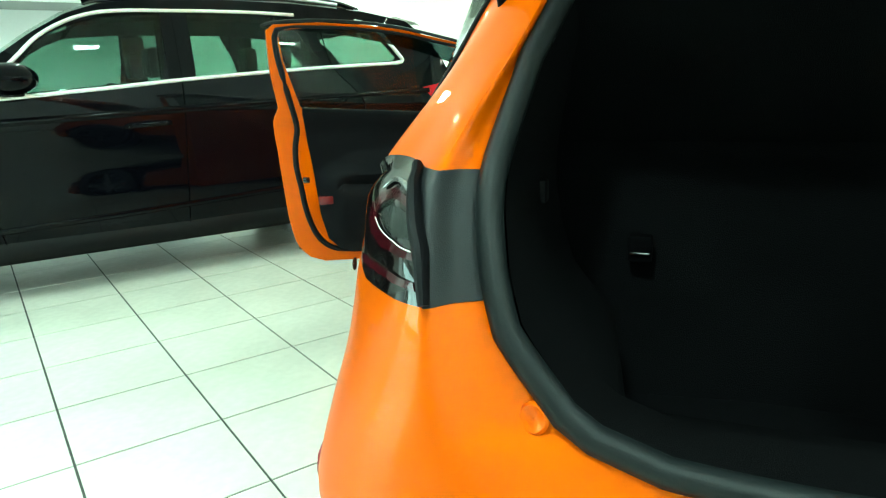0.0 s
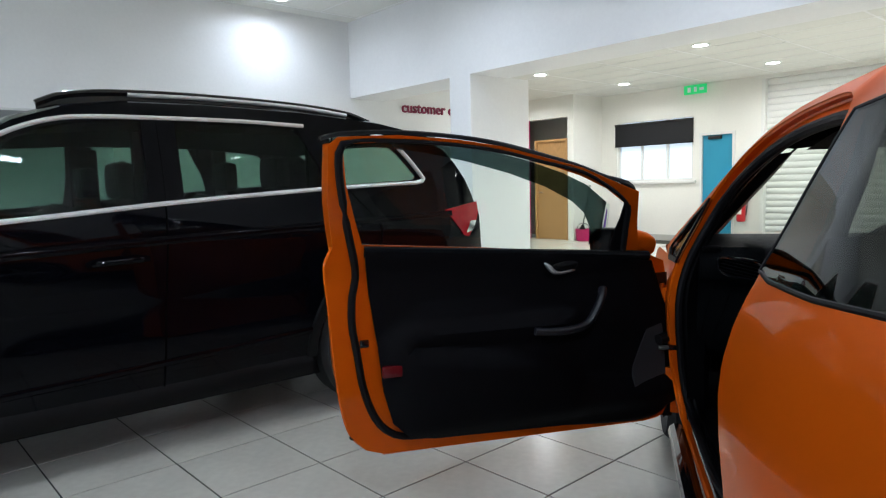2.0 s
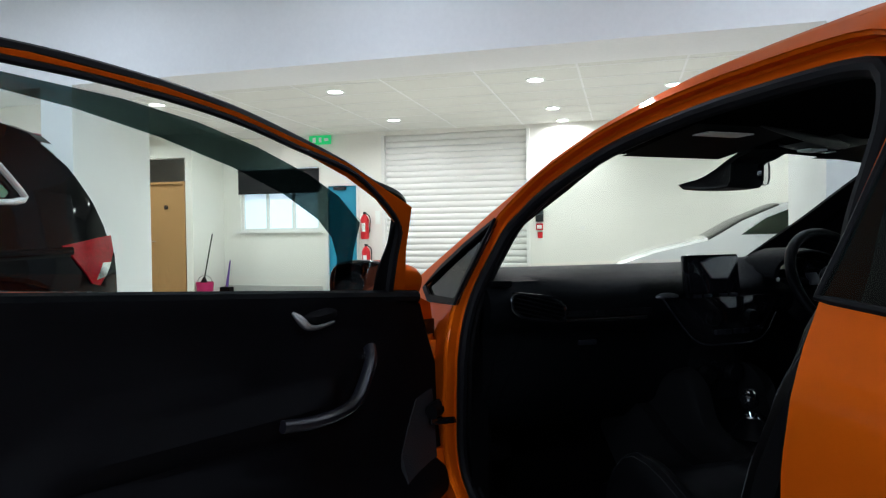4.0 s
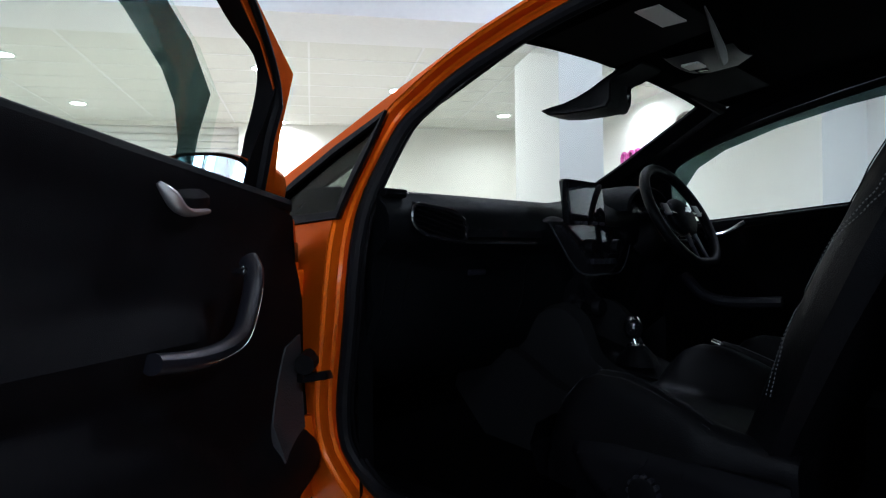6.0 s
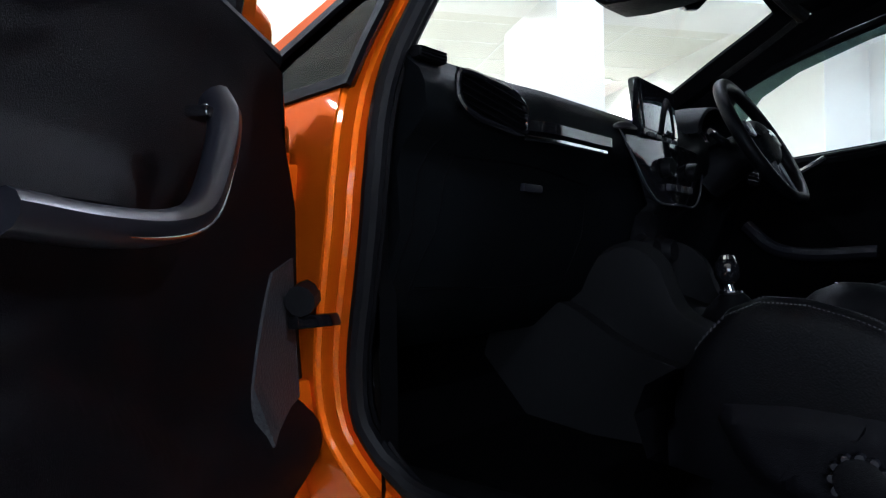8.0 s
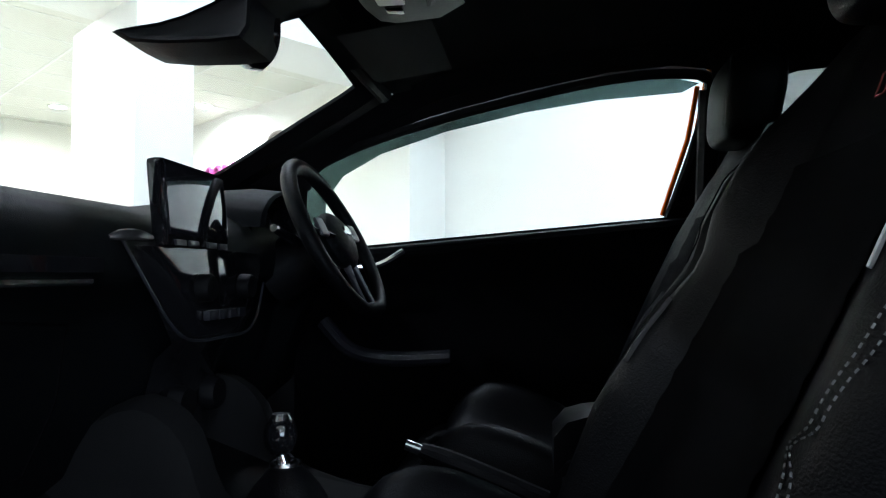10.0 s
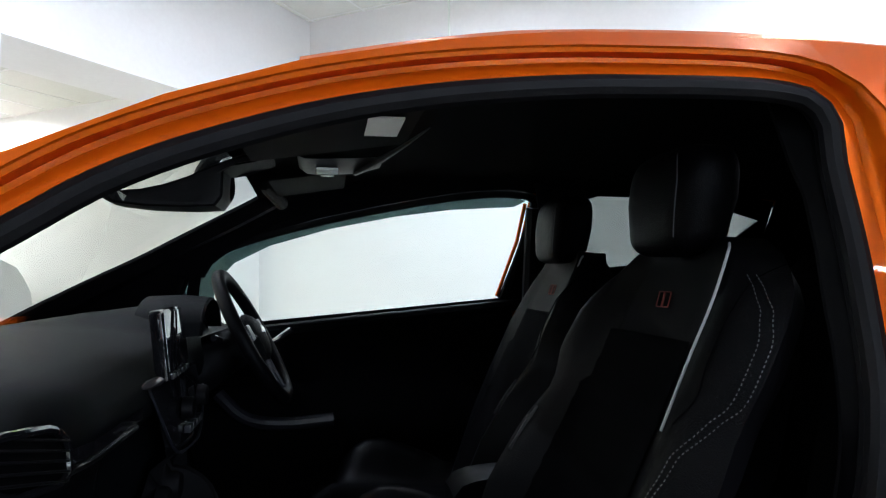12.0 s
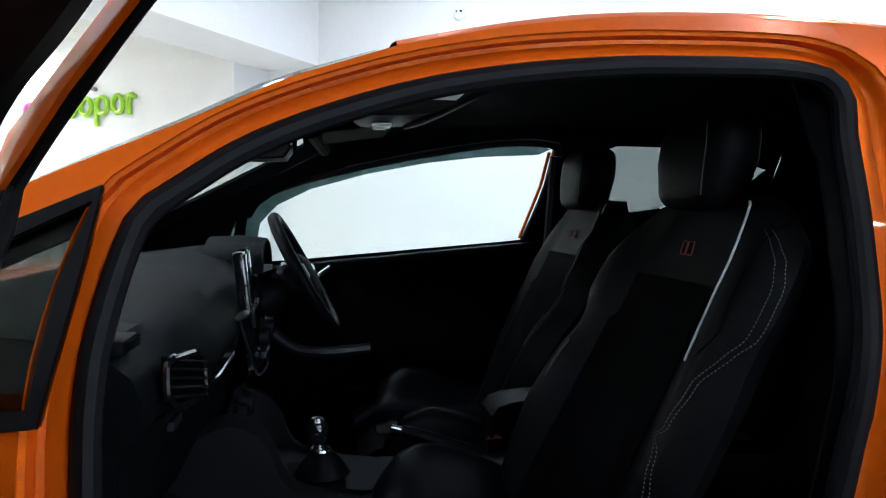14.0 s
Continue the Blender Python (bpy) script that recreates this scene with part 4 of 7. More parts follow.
# driver's side: the window runs further forward behind the shut door
SKIN_R = [(y + 0.05 * min(1, max(0, (y - 2.36) / 0.10)) * min(1, max(0, (z - 0.90) / 0.04)), z) for y, z in SKIN]
body_r = part("body_side", sheet([(0.72, 1.357)] + ROOFLINE[1:] + [(3.05, 0.93), (2.95, 0.90), (2.78, 0.885), (2.765, 0.6), (2.76, 0.30), (2.75, 0.18), (1.12, 0.18)] + arc(0.72, 0.31, 0.37, 6, 90) + QFRONT,
                                 [SKIN_R], side_l, 0.004, 0.06), M_ORANGE, car, "glossy orange body side")
body_r.data.transform(Matrix.Diagonal((-1, 1, 1, 1)))
body_r.data.flip_normals()


def rebate_loop(q):
    """Between the skin's edge (1) and the outer step of the rebate (0)."""
    return [(y + (wy - y) * (0.034 + (d - 0.039) * q), z + (wz - z) * (0.034 + (d - 0.039) * q)) for (y, z), (wy, wz), d in zip(OPEN, WIDE, REBATE)]


def ring_strip(loops, mat, name, label=""):
    """Joins loops of ((y, z), inwards offset, share of the doorway's own depth) into a band round the doorway."""
    rings = [[side_l(y, z, -d - f * w) for (y, z), w in zip(lp, INW)] for lp, d, f in loops]
    rings = [r + r[:1] for r in rings]
    return part(name, loft(rings), mat, car, label)


ap = ring_strip([(SKIN, 0.0, 0), (NEAR_SKIN, 0.006, 0.03), (rebate_loop(0.66), 0.014, 0.28), (rebate_loop(0.33), 0.022, 0.58), (rebate_loop(0.0), 0.028, 0.84), (STEP, 0.034, 0.9), (offset_loop(OPEN, SGN * 0.006), 0.036, 1), (OPEN, 0.038, 1), (OPEN, 0.045, 1)],
                M_ORANGE, "door_aperture", "orange stepped door rebate")
seal = part("door_seal", tube([side_l(y, z, -0.036 - w) for (y, z), w in zip(offset_loop(OPEN, -SGN * 0.010), INW)], 0.016, 10, True), M_SEAL, car, "black rubber door seal")
# inner trim band behind the seal
ring_strip([(offset_loop(OPEN, -SGN * 0.002), 0.036, 1), (offset_loop(OPEN, -SGN * 0.012), 0.05, 1), (offset_loop(OPEN, -SGN * 0.014), 0.062, 1), (offset_loop(OPEN, -SGN * 0.006), 0.072, 1)], M_TRIM, "pillar_trim", "black inner pillar trim")
la = spline([(2.57, 1.09), (2.55, 1.125), (2.508, 1.157), (2.378, 1.235), (2.225, 1.290), (2.06, 1.326), (1.876, 1.347), (1.684, 1.354), (1.60, 1.352)], 24)
lb = spline([(2.76, 1.105), (2.65, 1.155), (2.50, 1.225), (2.36, 1.292), (2.22, 1.34), (2.05, 1.378), (1.85, 1.402), (1.68, 1.412), (1.57, 1.412)], 24)
pl_ = part("pillar_lining", loft([[side_l(a[0], a[1], -0.070), side_l((a[0] + b[0]) / 2, (a[1] + b[1]) / 2, -0.082), side_l(b[0], b[1], -0.085)] for a, b in zip(la, lb)]), M_TRIM, car, "black pillar and roof edge lining")
mirrored(pl_)
tg = part("front_quarter_glass", sheet(TRI, [], lambda y, z: side_l(y, z, -0.006), 0.004, 0.06), M_QUARTER, car, "small triangular front quarter glass")
ts = part("quarter_glass_frame", sheet(TRI, [offset_loop(TRI, 0.020 if sum(a[0] * b[1] - b[0] * a[1] for a, b in zip(TRI, TRI[1:] + TRI[:1])) > 0 else -0.020)], lambda y, z: side_l(y, z, 0.002), 0.008, 0.04), M_TRIM, car, "black quarter glass frame")

# rear corner: sections from the side round to the tailgate opening
RZ = [0.22, 0.30, 0.42, 0.50, 0.60, 0.66, 0.74, 0.83, 0.90, 0.95, 1.0, 1.06, 1.12, 1.20, 1.28, 1.355]
P3 = lerp_table([0.22, 0.5, 0.66, 0.83, 0.95, 1.0], [0.775, 0.812, 0.80, 0.775, 0.735, 0.70])
cor = {k: lerp_table(RZX, RZY) for k, RZX, RZY in (
    ("x4", [0.22, 0.5, 0.66, 0.83, 0.95, 1.0, 1.1, 1.2, 1.3, 1.36], [0.70, 0.745, 0.725, 0.69, 0.665, 0.645, 0.61, 0.565, 0.52, 0.49]),
    ("y4", [0.22, 0.5, 0.66, 0.83, 0.95, 1.0, 1.1, 1.2, 1.3, 1.36], [0.26, 0.245, 0.27, 0.30, 0.345, 0.37, 0.44, 0.505, 0.565, 0.60]),
    ("x5", [0.22, 0.5, 0.66, 0.83, 0.95, 1.0, 1.1, 1.2, 1.3, 1.36], [0.50, 0.52, 0.535, 0.548, 0.556, 0.56, 0.53, 0.49, 0.45, 0.42]),
    ("y5", [0.22, 0.5, 0.66, 0.83, 0.95, 1.0, 1.1, 1.2, 1.3, 1.36], [0.14, 0.125, 0.155, 0.192, 0.243, 0.273, 0.36, 0.45, 0.53, 0.57]),
    ("x6", [0.22, 0.645, 0.660, 0.670, 0.682, 0.715, 0.767, 0.809, 0.878, 0.961, 1.014, 1.08, 1.168, 1.3, 1.36], [0.0, 0.0, 0.12, 0.22, 0.29, 0.351, 0.401, 0.439, 0.465, 0.483, 0.484, 0.481, 0.476, 0.43, 0.37]),
    ("y6", [0.22, 0.50, 0.645, 0.670, 0.70, 0.80, 0.85, 0.90, 1.0, 1.17, 1.3, 1.36], [0.10, 0.08, 0.19, 0.203, 0.215, 0.242, 0.258, 0.280, 0.330, 0.47, 0.59, 0.64]))}


def corner(a, z):
    """a: 0 at the wheel arch side, 1 at the tailgate opening."""
    zz = min(max(z, 0.22), 1.36)
    x0 = hw(zz)
    yb = 0.436 + max(0, zz - 1.0) * 0.62
    x3 = P3(zz) if zz <= 1.0 else x0 - 0.075 - (zz - 1.0) * 0.05
    pts = [(-x0, 0.72 + max(0, zz - 1.2) * 0.0), (-(x0 * 0.45 + x3 * 0.55), yb * 0.5 + 0.36), (-x3, yb), (-cor["x4"](zz), cor["y4"](zz)), (-cor["x5"](zz), cor["y5"](zz)),
           (-(cor["x5"](zz) * 0.55 + cor["x6"](zz) * 0.45), cor["y5"](zz) * 0.8 + cor["y6"](zz) * 0.2 + (0.02 if zz > 0.62 else 0)), (-cor["x6"](zz), cor["y6"](zz))]
    x, y = _at(pts, a)
    return (x, y, z)


def _at(pts, a):
    P = np.array(pts)
    k = min(int(a * 6), 5)
    t = a * 6 - k
    i0, i1, i2, i3 = max(k - 1, 0), k, k + 1, min(k + 2, 6)
    step = [float(np.linalg.norm(P[n + 1] - P[n])) + 1e-6 for n in range(6)]
    m1 = (P[i2] - P[i0]) * step[k] / sum(step[i0:i2])
    m2 = (P[i3] - P[i1]) * step[k] / sum(step[i1:i3])
    return (2 * t**3 - 3 * t**2 + 1) * P[i1] + (t**3 - 2 * t**2 + t) * m1 + (-2 * t**3 + 3 * t**2) * P[i2] + (t**3 - t**2) * m2


LAMP = [(0.26, 0.970), (0.29, 0.992), (0.33, 1.008), (0.38, 1.018), (0.43, 1.021), (0.50, 1.021), (0.555, 1.02), (0.60, 1.017), (0.65, 0.94), (0.69, 0.850), (0.60, 0.846), (0.50, 0.846), (0.43, 0.860), (0.38, 0.887), (0.32, 0.915), (0.26, 0.950)]


def cut_arch(p):
    return (p[1] - 0.72) ** 2 + (p[2] - 0.31) ** 2 < 0.37**2


cb = sheet([(0.0, 0.22), (1.0, 0.22), (1.0, 1.36), (0.0, 1.36), (0.0, 1.31)] + QREAR + [(0.0, 1.075)], [[(0.61, 1.008), (0.80, 1.006), (0.985, 1.004), (0.985, 0.858), (0.80, 0.858), (0.70, 0.858), (0.655, 0.94)]], corner, 0.003, 0.028)
bmesh.ops.delete(cb, geom=[f for f in cb.faces if all(cut_arch(v.co) and v.co.y > 0.36 for v in f.verts)], context="FACES")
corner_l = part("rear_corner", cb, M_ORANGE, car, "glossy orange rear corner and bumper")
mirrored(corner_l)


def quarter(off):
    """Surface of the quarter window: along the side, then round the corner."""
    def f(y, z):
        q = side_l(y, z) if y >= 0.72 else corner(0.72 - y, z)
        return (q[0] - off, q[1], q[2])
    return f


QGLASS = QFRONT + [(0.72 - a, z) for a, z in QREAR]
qg = part("quarter_window", sheet(QGLASS, [], quarter(0.002), 0.004, 0.04), M_QUARTER, car, "green-tinted quarter window")
mirrored(qg)
qs = part("window_seal", tube([quarter(0.003)(y, z) for y, z in dense(QGLASS, 0.02)], 0.006, 8, True), M_SEAL, car, "black rubber window surround")
mirrored(qs)


def corner_off(off):
    def f(a, z):
        p = Vector(corner(a, z))
        da = Vector(corner(min(a + 0.01, 1), z)) - Vector(corner(max(a - 0.01, 0), z))
        dz = Vector(corner(a, z + 0.01)) - Vector(corner(a, z - 0.01))
        n = dz.cross(da).normalized()
        if a > 0.6:
            n = n.lerp(Vector((-0.25, -0.95, 0.15)), min(1, (a - 0.6) / 0.06)).normalized() if n.y < 0 else Vector((-0.25, -0.95, 0.15)).normalized()
        if n.x > 0 or n.y > 0.5:
            n = -n
        return tuple(p + n * off)
    return f


def puffed(loop, top):
    """Lens: swells from its rim by top metres."""
    def f(a, z):
        d = min(math.hypot((a - q[0]) * 0.9, z - q[1]) for q in dense([tuple(p) for p in loop], 0.02))
        return corner_off(0.004 + top * (lambda q: q * q * (3 - 2 * q))(min(1, d / 0.05)))(a, z)
    return f


lens = part("tail_lamp", sheet(LAMP, [], puffed(LAMP, 0.008), 0.006, 0.016), M_SMOKELENS, car, "smoked red and clear tail lamp")
# silvered bowl with its shaded look put into a dark base colour
M_BOWL = material("shaded_reflector_bowl", (0.055, 0.062, 0.058), 0.15, 0.7, grain=0.3, grain_scale=90, spec=0.4)
M_DARKRED = material("dark_red_lens", (0.022, 0.0010, 0.003), 0.10, coat=0.1, spec=0.3)
RED = [(0.42, 0.93), (0.46, 0.952), (0.53, 0.965), (0.60, 0.962), (0.605, 0.952), (0.53, 0.952), (0.49, 0.940), (0.475, 0.928), (0.49, 0.912), (0.53, 0.904), (0.63, 0.902), (0.635, 0.890), (0.54, 0.886), (0.47, 0.895), (0.435, 0.910)]
part("red_band", sheet([(a + 0.015, z + 0.014) for a, z in RED], [], corner_off(0.0135), 0.004, 0.02), M_DARKRED, lens, "dark red light band")
part("reflector", sheet([(0.515, 0.944), (0.555, 0.958), (0.625, 0.960), (0.635, 0.930), (0.585, 0.923), (0.535, 0.931)], [], corner_off(0.0135), 0.004, 0.02), M_BOWL, lens, "silvered reflector bowl")
part("lower_bar", sheet([(0.47, 0.876), (0.655, 0.878), (0.66, 0.868), (0.49, 0.866)], [], corner_off(0.0135), 0.003, 0.02), M_DARKRED, lens, "thin dark red bar")
part("light_guide", tube([corner_off(0.0150)(a, z) for a, z in spline([(0.47, 0.972), (0.51, 0.986), (0.57, 0.990), (0.625, 0.986)], 16)], 0.0045, 8, flat=0.5), material("grey_light_guide", (0.25, 0.25, 0.26), 0.2, 0.8), lens, "pale grey light guide")
part("bright_line", tube([corner_off(0.0162)(a, z) for a, z in spline([(0.50, 0.932), (0.54, 0.922), (0.61, 0.916), (0.645, 0.915)], 16)], 0.0009, 6), M_BRIGHT, lens, "thin bright line")
lens_r = mirrored(lens)
# black panel between lamp and opening
flank = part("lamp_side_panel", sheet([(0.59, 1.018), (0.80, 1.016), (0.995, 1.012), (0.995, 0.850), (0.80, 0.849), (0.68, 0.848), (0.64, 0.94)], [], corner_off(0.005), 0.004, 0.02), material("grey_black_panel", (0.009, 0.010, 0.0115), 0.42, bump=0.2, bump_scale=500, spec=0.3), car, "grey-black plastic panel beside the tail lamp")
mirrored(flank)
gasket = part("lamp_gasket", tube([corner_off(0.010)(a, z) for a, z in spline([(0.595, 1.014), (0.62, 0.99), (0.655, 0.935), (0.68, 0.895), (0.70, 0.852)], 24)], [0.012 + 0.006 * math.sin(math.pi * k / 23) for k in range(24)], 10, flat=0.7), M_SEAL, car, "black rubber wedge behind the tail lamp")
mirrored(gasket)
near_a = min(np.linspace(0.6, 1.0, 81), key=lambda a: abs(corner(a, 0.709)[0] + 0.392))
stop_at = Vector(corner_off(0.008)(near_a, 0.709))
stop_n = Vector(corner_off(0.05)(near_a, 0.709)) - stop_at
part("bumper_stop", lathe([(0.001, -0.002), (0.012, -0.0015), (0.0155, 0.001), (0.019, 0.0015), (0.023, -0.003)], 28, matrix=look(stop_at, stop_at + stop_n) @ Matrix.Rotation(math.pi, 4, "X")), M_ORANGE, car, "round orange bump stop recess")
part("bumper_plug", lathe([(0.001, 0.002), (0.008, 0.002), (0.012, 0.0)], 12, matrix=look((-0.78, 0.43, 0.829), (-2, 0.2, 0.83)) @ Matrix.Rotation(math.pi, 4, "X")), M_TYRE, car)
rl = part("rear_reflector", sheet([(0.36, 0.36), (0.45, 0.36), (0.44, 0.52), (0.405, 0.525)], [], corner_off(0.005), 0.006, 0.03), material("dim_red_reflector", (0.25, 0.03, 0.05), 0.3), car, "tall dull red bumper reflector")
mirrored(rl)

inner_pillar = part("rear_pillar_lining", sheet([(-0.07, 0.98), (0.60, 0.98), (0.62, 1.16), (0.60, 1.35), (-0.07, 1.35)], [], lambda a, z: tuple(Vector(corner(a, z)) + Vector((0.052, 0.02, 0.0))), 0.004, 0.05), M_TRIM, car, "black rear pillar lining")
mirrored(inner_pillar)

# tailgate opening: seal, boot lining
hz = np.linspace(0.670, 1.36, 30)
edge = [Vector((-cor["x6"](z), cor["y6"](z), z)) for z in hz]
bottom = [Vector((x, 0.197 + 0.006 * abs(x / 0.2), 0.662 + 0.006 * abs(x / 0.2) ** 3)) for x in np.linspace(0.19, -0.19, 12)]
loopv = [Vector((-e.x, e.y, e.z)) for e in reversed(edge)] + bottom + edge
part("tailgate_seal", tube([p + Vector((0, -0.012, 0)) for p in loopv], 0.021, 12), material("grey_rubber_seal", (0.006, 0.0075, 0.008), 0.5, bump=0.15, bump_scale=300, spec=0.25), car, "black rubber tailgate seal")
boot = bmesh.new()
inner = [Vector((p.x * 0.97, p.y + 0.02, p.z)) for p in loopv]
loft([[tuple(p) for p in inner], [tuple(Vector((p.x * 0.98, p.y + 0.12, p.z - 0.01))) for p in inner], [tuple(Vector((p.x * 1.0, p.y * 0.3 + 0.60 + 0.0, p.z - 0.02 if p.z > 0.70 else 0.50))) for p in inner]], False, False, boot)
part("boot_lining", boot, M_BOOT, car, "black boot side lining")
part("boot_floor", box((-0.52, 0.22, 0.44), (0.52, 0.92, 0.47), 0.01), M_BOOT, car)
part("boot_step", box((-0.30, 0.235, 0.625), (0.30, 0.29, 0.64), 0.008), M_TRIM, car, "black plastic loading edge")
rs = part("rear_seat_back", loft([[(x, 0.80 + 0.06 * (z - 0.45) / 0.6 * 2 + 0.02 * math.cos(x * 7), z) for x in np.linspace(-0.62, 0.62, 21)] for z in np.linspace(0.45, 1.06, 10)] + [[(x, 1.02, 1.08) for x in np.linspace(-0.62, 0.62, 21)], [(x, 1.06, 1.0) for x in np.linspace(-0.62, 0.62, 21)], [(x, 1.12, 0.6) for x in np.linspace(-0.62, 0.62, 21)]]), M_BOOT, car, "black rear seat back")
ring_ = part("seat_latch", box((-0.335, 0.80, 0.760), (-0.285, 0.83, 0.815), 0.006), M_FABRIC, rs, "small black latch ring with a chrome bar")
part("latch_bar", box((-0.33, 0.795, 0.777), (-0.29, 0.80, 0.782), 0.001), M_CHROME, ring_, "chrome bar")
for s in (-1, 1):
    part("boot_hook", box((s * 0.47 - 0.02, 0.52, 0.93), (s * 0.47 + 0.02, 0.55, 0.97), 0.006), M_TRIM, car)
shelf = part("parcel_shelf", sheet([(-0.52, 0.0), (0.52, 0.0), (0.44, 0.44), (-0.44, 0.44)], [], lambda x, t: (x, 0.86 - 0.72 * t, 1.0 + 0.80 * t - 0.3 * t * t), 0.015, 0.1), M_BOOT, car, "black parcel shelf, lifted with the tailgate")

# tailgate, raised on its struts
def gate(x, t):
    y = 0.66 - 0.72 * t - 0.02 * math.cos(x * 2)
    return (x, y, 1.405 + 0.60 * t + 0.10 * math.sin(math.pi * t) - 0.05 * (x / 0.6) ** 2)


tgate = part("tailgate", sheet([(-0.56, 0.0), (0.56, 0.0), (0.60, 0.35), (0.60, 0.9), (0.52, 1.0), (-0.52, 1.0), (-0.60, 0.9), (-0.60, 0.35)], [[(-0.48, 0.06), (0.48, 0.06), (0.50, 0.44), (-0.50, 0.44)]], gate, 0.03, 0.08), M_ORANGE, car, "orange tailgate, raised")
part("rear_window", sheet([(-0.48, 0.06), (0.48, 0.06), (0.50, 0.44), (-0.50, 0.44)], [], gate, 0.005, 0.12), M_TINT, tgate, "dark rear window")
part("inner_lining", sheet([(-0.52, 0.46), (0.52, 0.46), (0.54, 0.88), (0.48, 0.96), (-0.48, 0.96), (-0.54, 0.88)], [], lambda x, t: tuple(Vector(gate(x, t)) + Vector((0, -0.0, -0.035))), 0.004, 0.1), M_TRIM, tgate, "black tailgate lining")
for s in (-1, 1):
    st = part("gas_strut", cyl((s * 0.553, 0.593, 1.206), (s * 0.55, 0.42, 1.45), 0.012, seg=12), M_TRIM, car, "black gas strut")
    part("strut_rod", cyl((s * 0.55, 0.42, 1.45), (s * 0.55, 0.30, 1.62), 0.005, seg=8), M_TRIM, st)
    part("strut_joint", box((s * 0.553 - 0.02, 0.575, 1.19), (s * 0.553 + 0.02, 0.605, 1.22), 0.006), M_GLOSSBLACK, st)

# roof, windscreen, bonnet, front end
def roof_ring(y, z, w, crown, n=13):
    return [(w * math.sin(math.pi / 2 * (2 * k / (n - 1) - 1)), y, z + crown * (1 - (2 * k / (n - 1) - 1) ** 2)) for k in range(n)]


part("roof", loft([roof_ring(y, z, hw(z) + 0.001, 0.045) for y, z in spline(ROOFLINE[:9], 30)]), M_ORANGE, car, "glossy orange roof panel")
WS = [tuple(p) for p in spline(ROOFLINE[8:], 16)]
ws = part("windscreen", loft([roof_ring(y + 0.02, z + 0.0, hw(z) - 0.055, float(np.interp(i, [0, 3, 7, 11, 15], [0.046, 0.052, 0.042, 0.03, 0.02]))) for i, (y, z) in enumerate(WS)]), M_SCREEN, car, "clear windscreen")
ws.visible_shadow = False
ap_ = part("windscreen_edge", tube([side_l(y + 0.02, z - 0.008, -0.050) for y, z in WS], 0.010, 8), M_SEAL, car)
mirrored(ap_)
apl = part("pillar_skin", loft([[side_l(y, z, d) for d in (0.001, -0.02, -0.055)] for y, z in WS] ), M_ORANGE, car)
mirrored(apl)
part("bonnet", loft([roof_ring(y, z, hw(z) - max(0, y - 3.3) ** 2 * 0.3 - 0.03, 0.03) for y, z in spline([(3.0, 0.93), (3.3, 0.915), (3.6, 0.87), (3.85, 0.78), (3.98, 0.68)], 14)]), M_ORANGE, car)
wing = part("front_wing", sheet([(2.775, 0.885), (2.95, 0.905), (3.3, 0.90), (3.6, 0.845), (3.85, 0.755), (3.98, 0.66), (4.0, 0.4), (3.92, 0.22), (3.6, 0.2)] + arc(3.22, 0.31, 0.37, -12, 192) + [(2.77, 0.2), (2.772, 0.5)], [], side_l, 0.004, 0.08), M_ORANGE, car, "orange front wing")
mirrored(wing)
part("front_bumper", loft([roof_ring(y, z, hw(max(z, 0.3)) - 0.147, 0.0) for y, z in ((3.98, 0.68), (4.03, 0.55), (4.05, 0.4), (3.98, 0.2))]), M_ORANGE, car)
for s in (-1, 1):
    for y in (0.72, 3.22):
        wheel(s * 0.735, y, 0.31, car, s, 0.2)
for s in (-1, 1):
    for y in (0.72, 3.22):
        part("wheel_house", lathe([(0.001, s * -0.03), (0.40, s * -0.03), (0.405, 0.0), (0.40, s * 0.12)], 28, matrix=Matrix.Translation((s * 0.60, y, 0.33)) @ Matrix.Rotation(radians(90), 4, "Y")), M_SUVPLASTIC, car, "black wheel arch liner")
part("underbody", box((-0.74, 0.3, 0.16), (0.74, 3.8, 0.24), 0.03), M_SUVPLASTIC, car)
skirt_l = part("side_skirt", tube(spline([(-0.815, 1.14, 0.185), (-0.83, 1.9, 0.19), (-0.815, 2.8, 0.185)], 16), 0.035, 10), M_GLOSSBLACK, car, "gloss black side skirt")
mirrored(skirt_l)
# sill inside the doorway with a scuff plate
sill = part("sill", loft([[(-0.79, y, 0.30), (-0.765, y, 0.318), (-0.70, y, 0.325), (-0.64, y, 0.30), (-0.62, y, 0.22)] for y in np.linspace(1.6, 2.72, 12)]), M_TRIM, car, "black sill cover")
mirrored(sill)
part("scuff_plate", box((-0.80, 1.85, 0.302), (-0.745, 2.55, 0.326), 0.006), M_GLOSSBLACK, car, "gloss black scuff plate")

# hinge pillar of the open doorway
pil = part("hinge_pillar", loft([[(-0.845, 2.755, z), (-0.80, 2.745, z), (-0.80, 2.67, z), (-0.765, 2.645 + (0.02 if 0.4 < z < 0.6 else 0), z)] for z in np.linspace(0.28, 0.90, 12)]), M_ORANGE, car, "orange hinge pillar")
for z in (0.45, 0.77):
    hb = box((-0.885, 2.70, z - 0.03), (-0.80, 2.745, z + 0.03), 0.008)
    cyl((-0.885, 2.715, z - 0.045), (-0.885, 2.715, z + 0.045), 0.012, seg=12, bm=hb)
    part("door_hinge", hb, M_ORANGE, pil, "orange painted hinge")
part("check_strap", box((-0.90, 2.66, 0.56), (-0.79, 2.685, 0.58), 0.004), M_GLOSSBLACK, pil, "black door check strap")
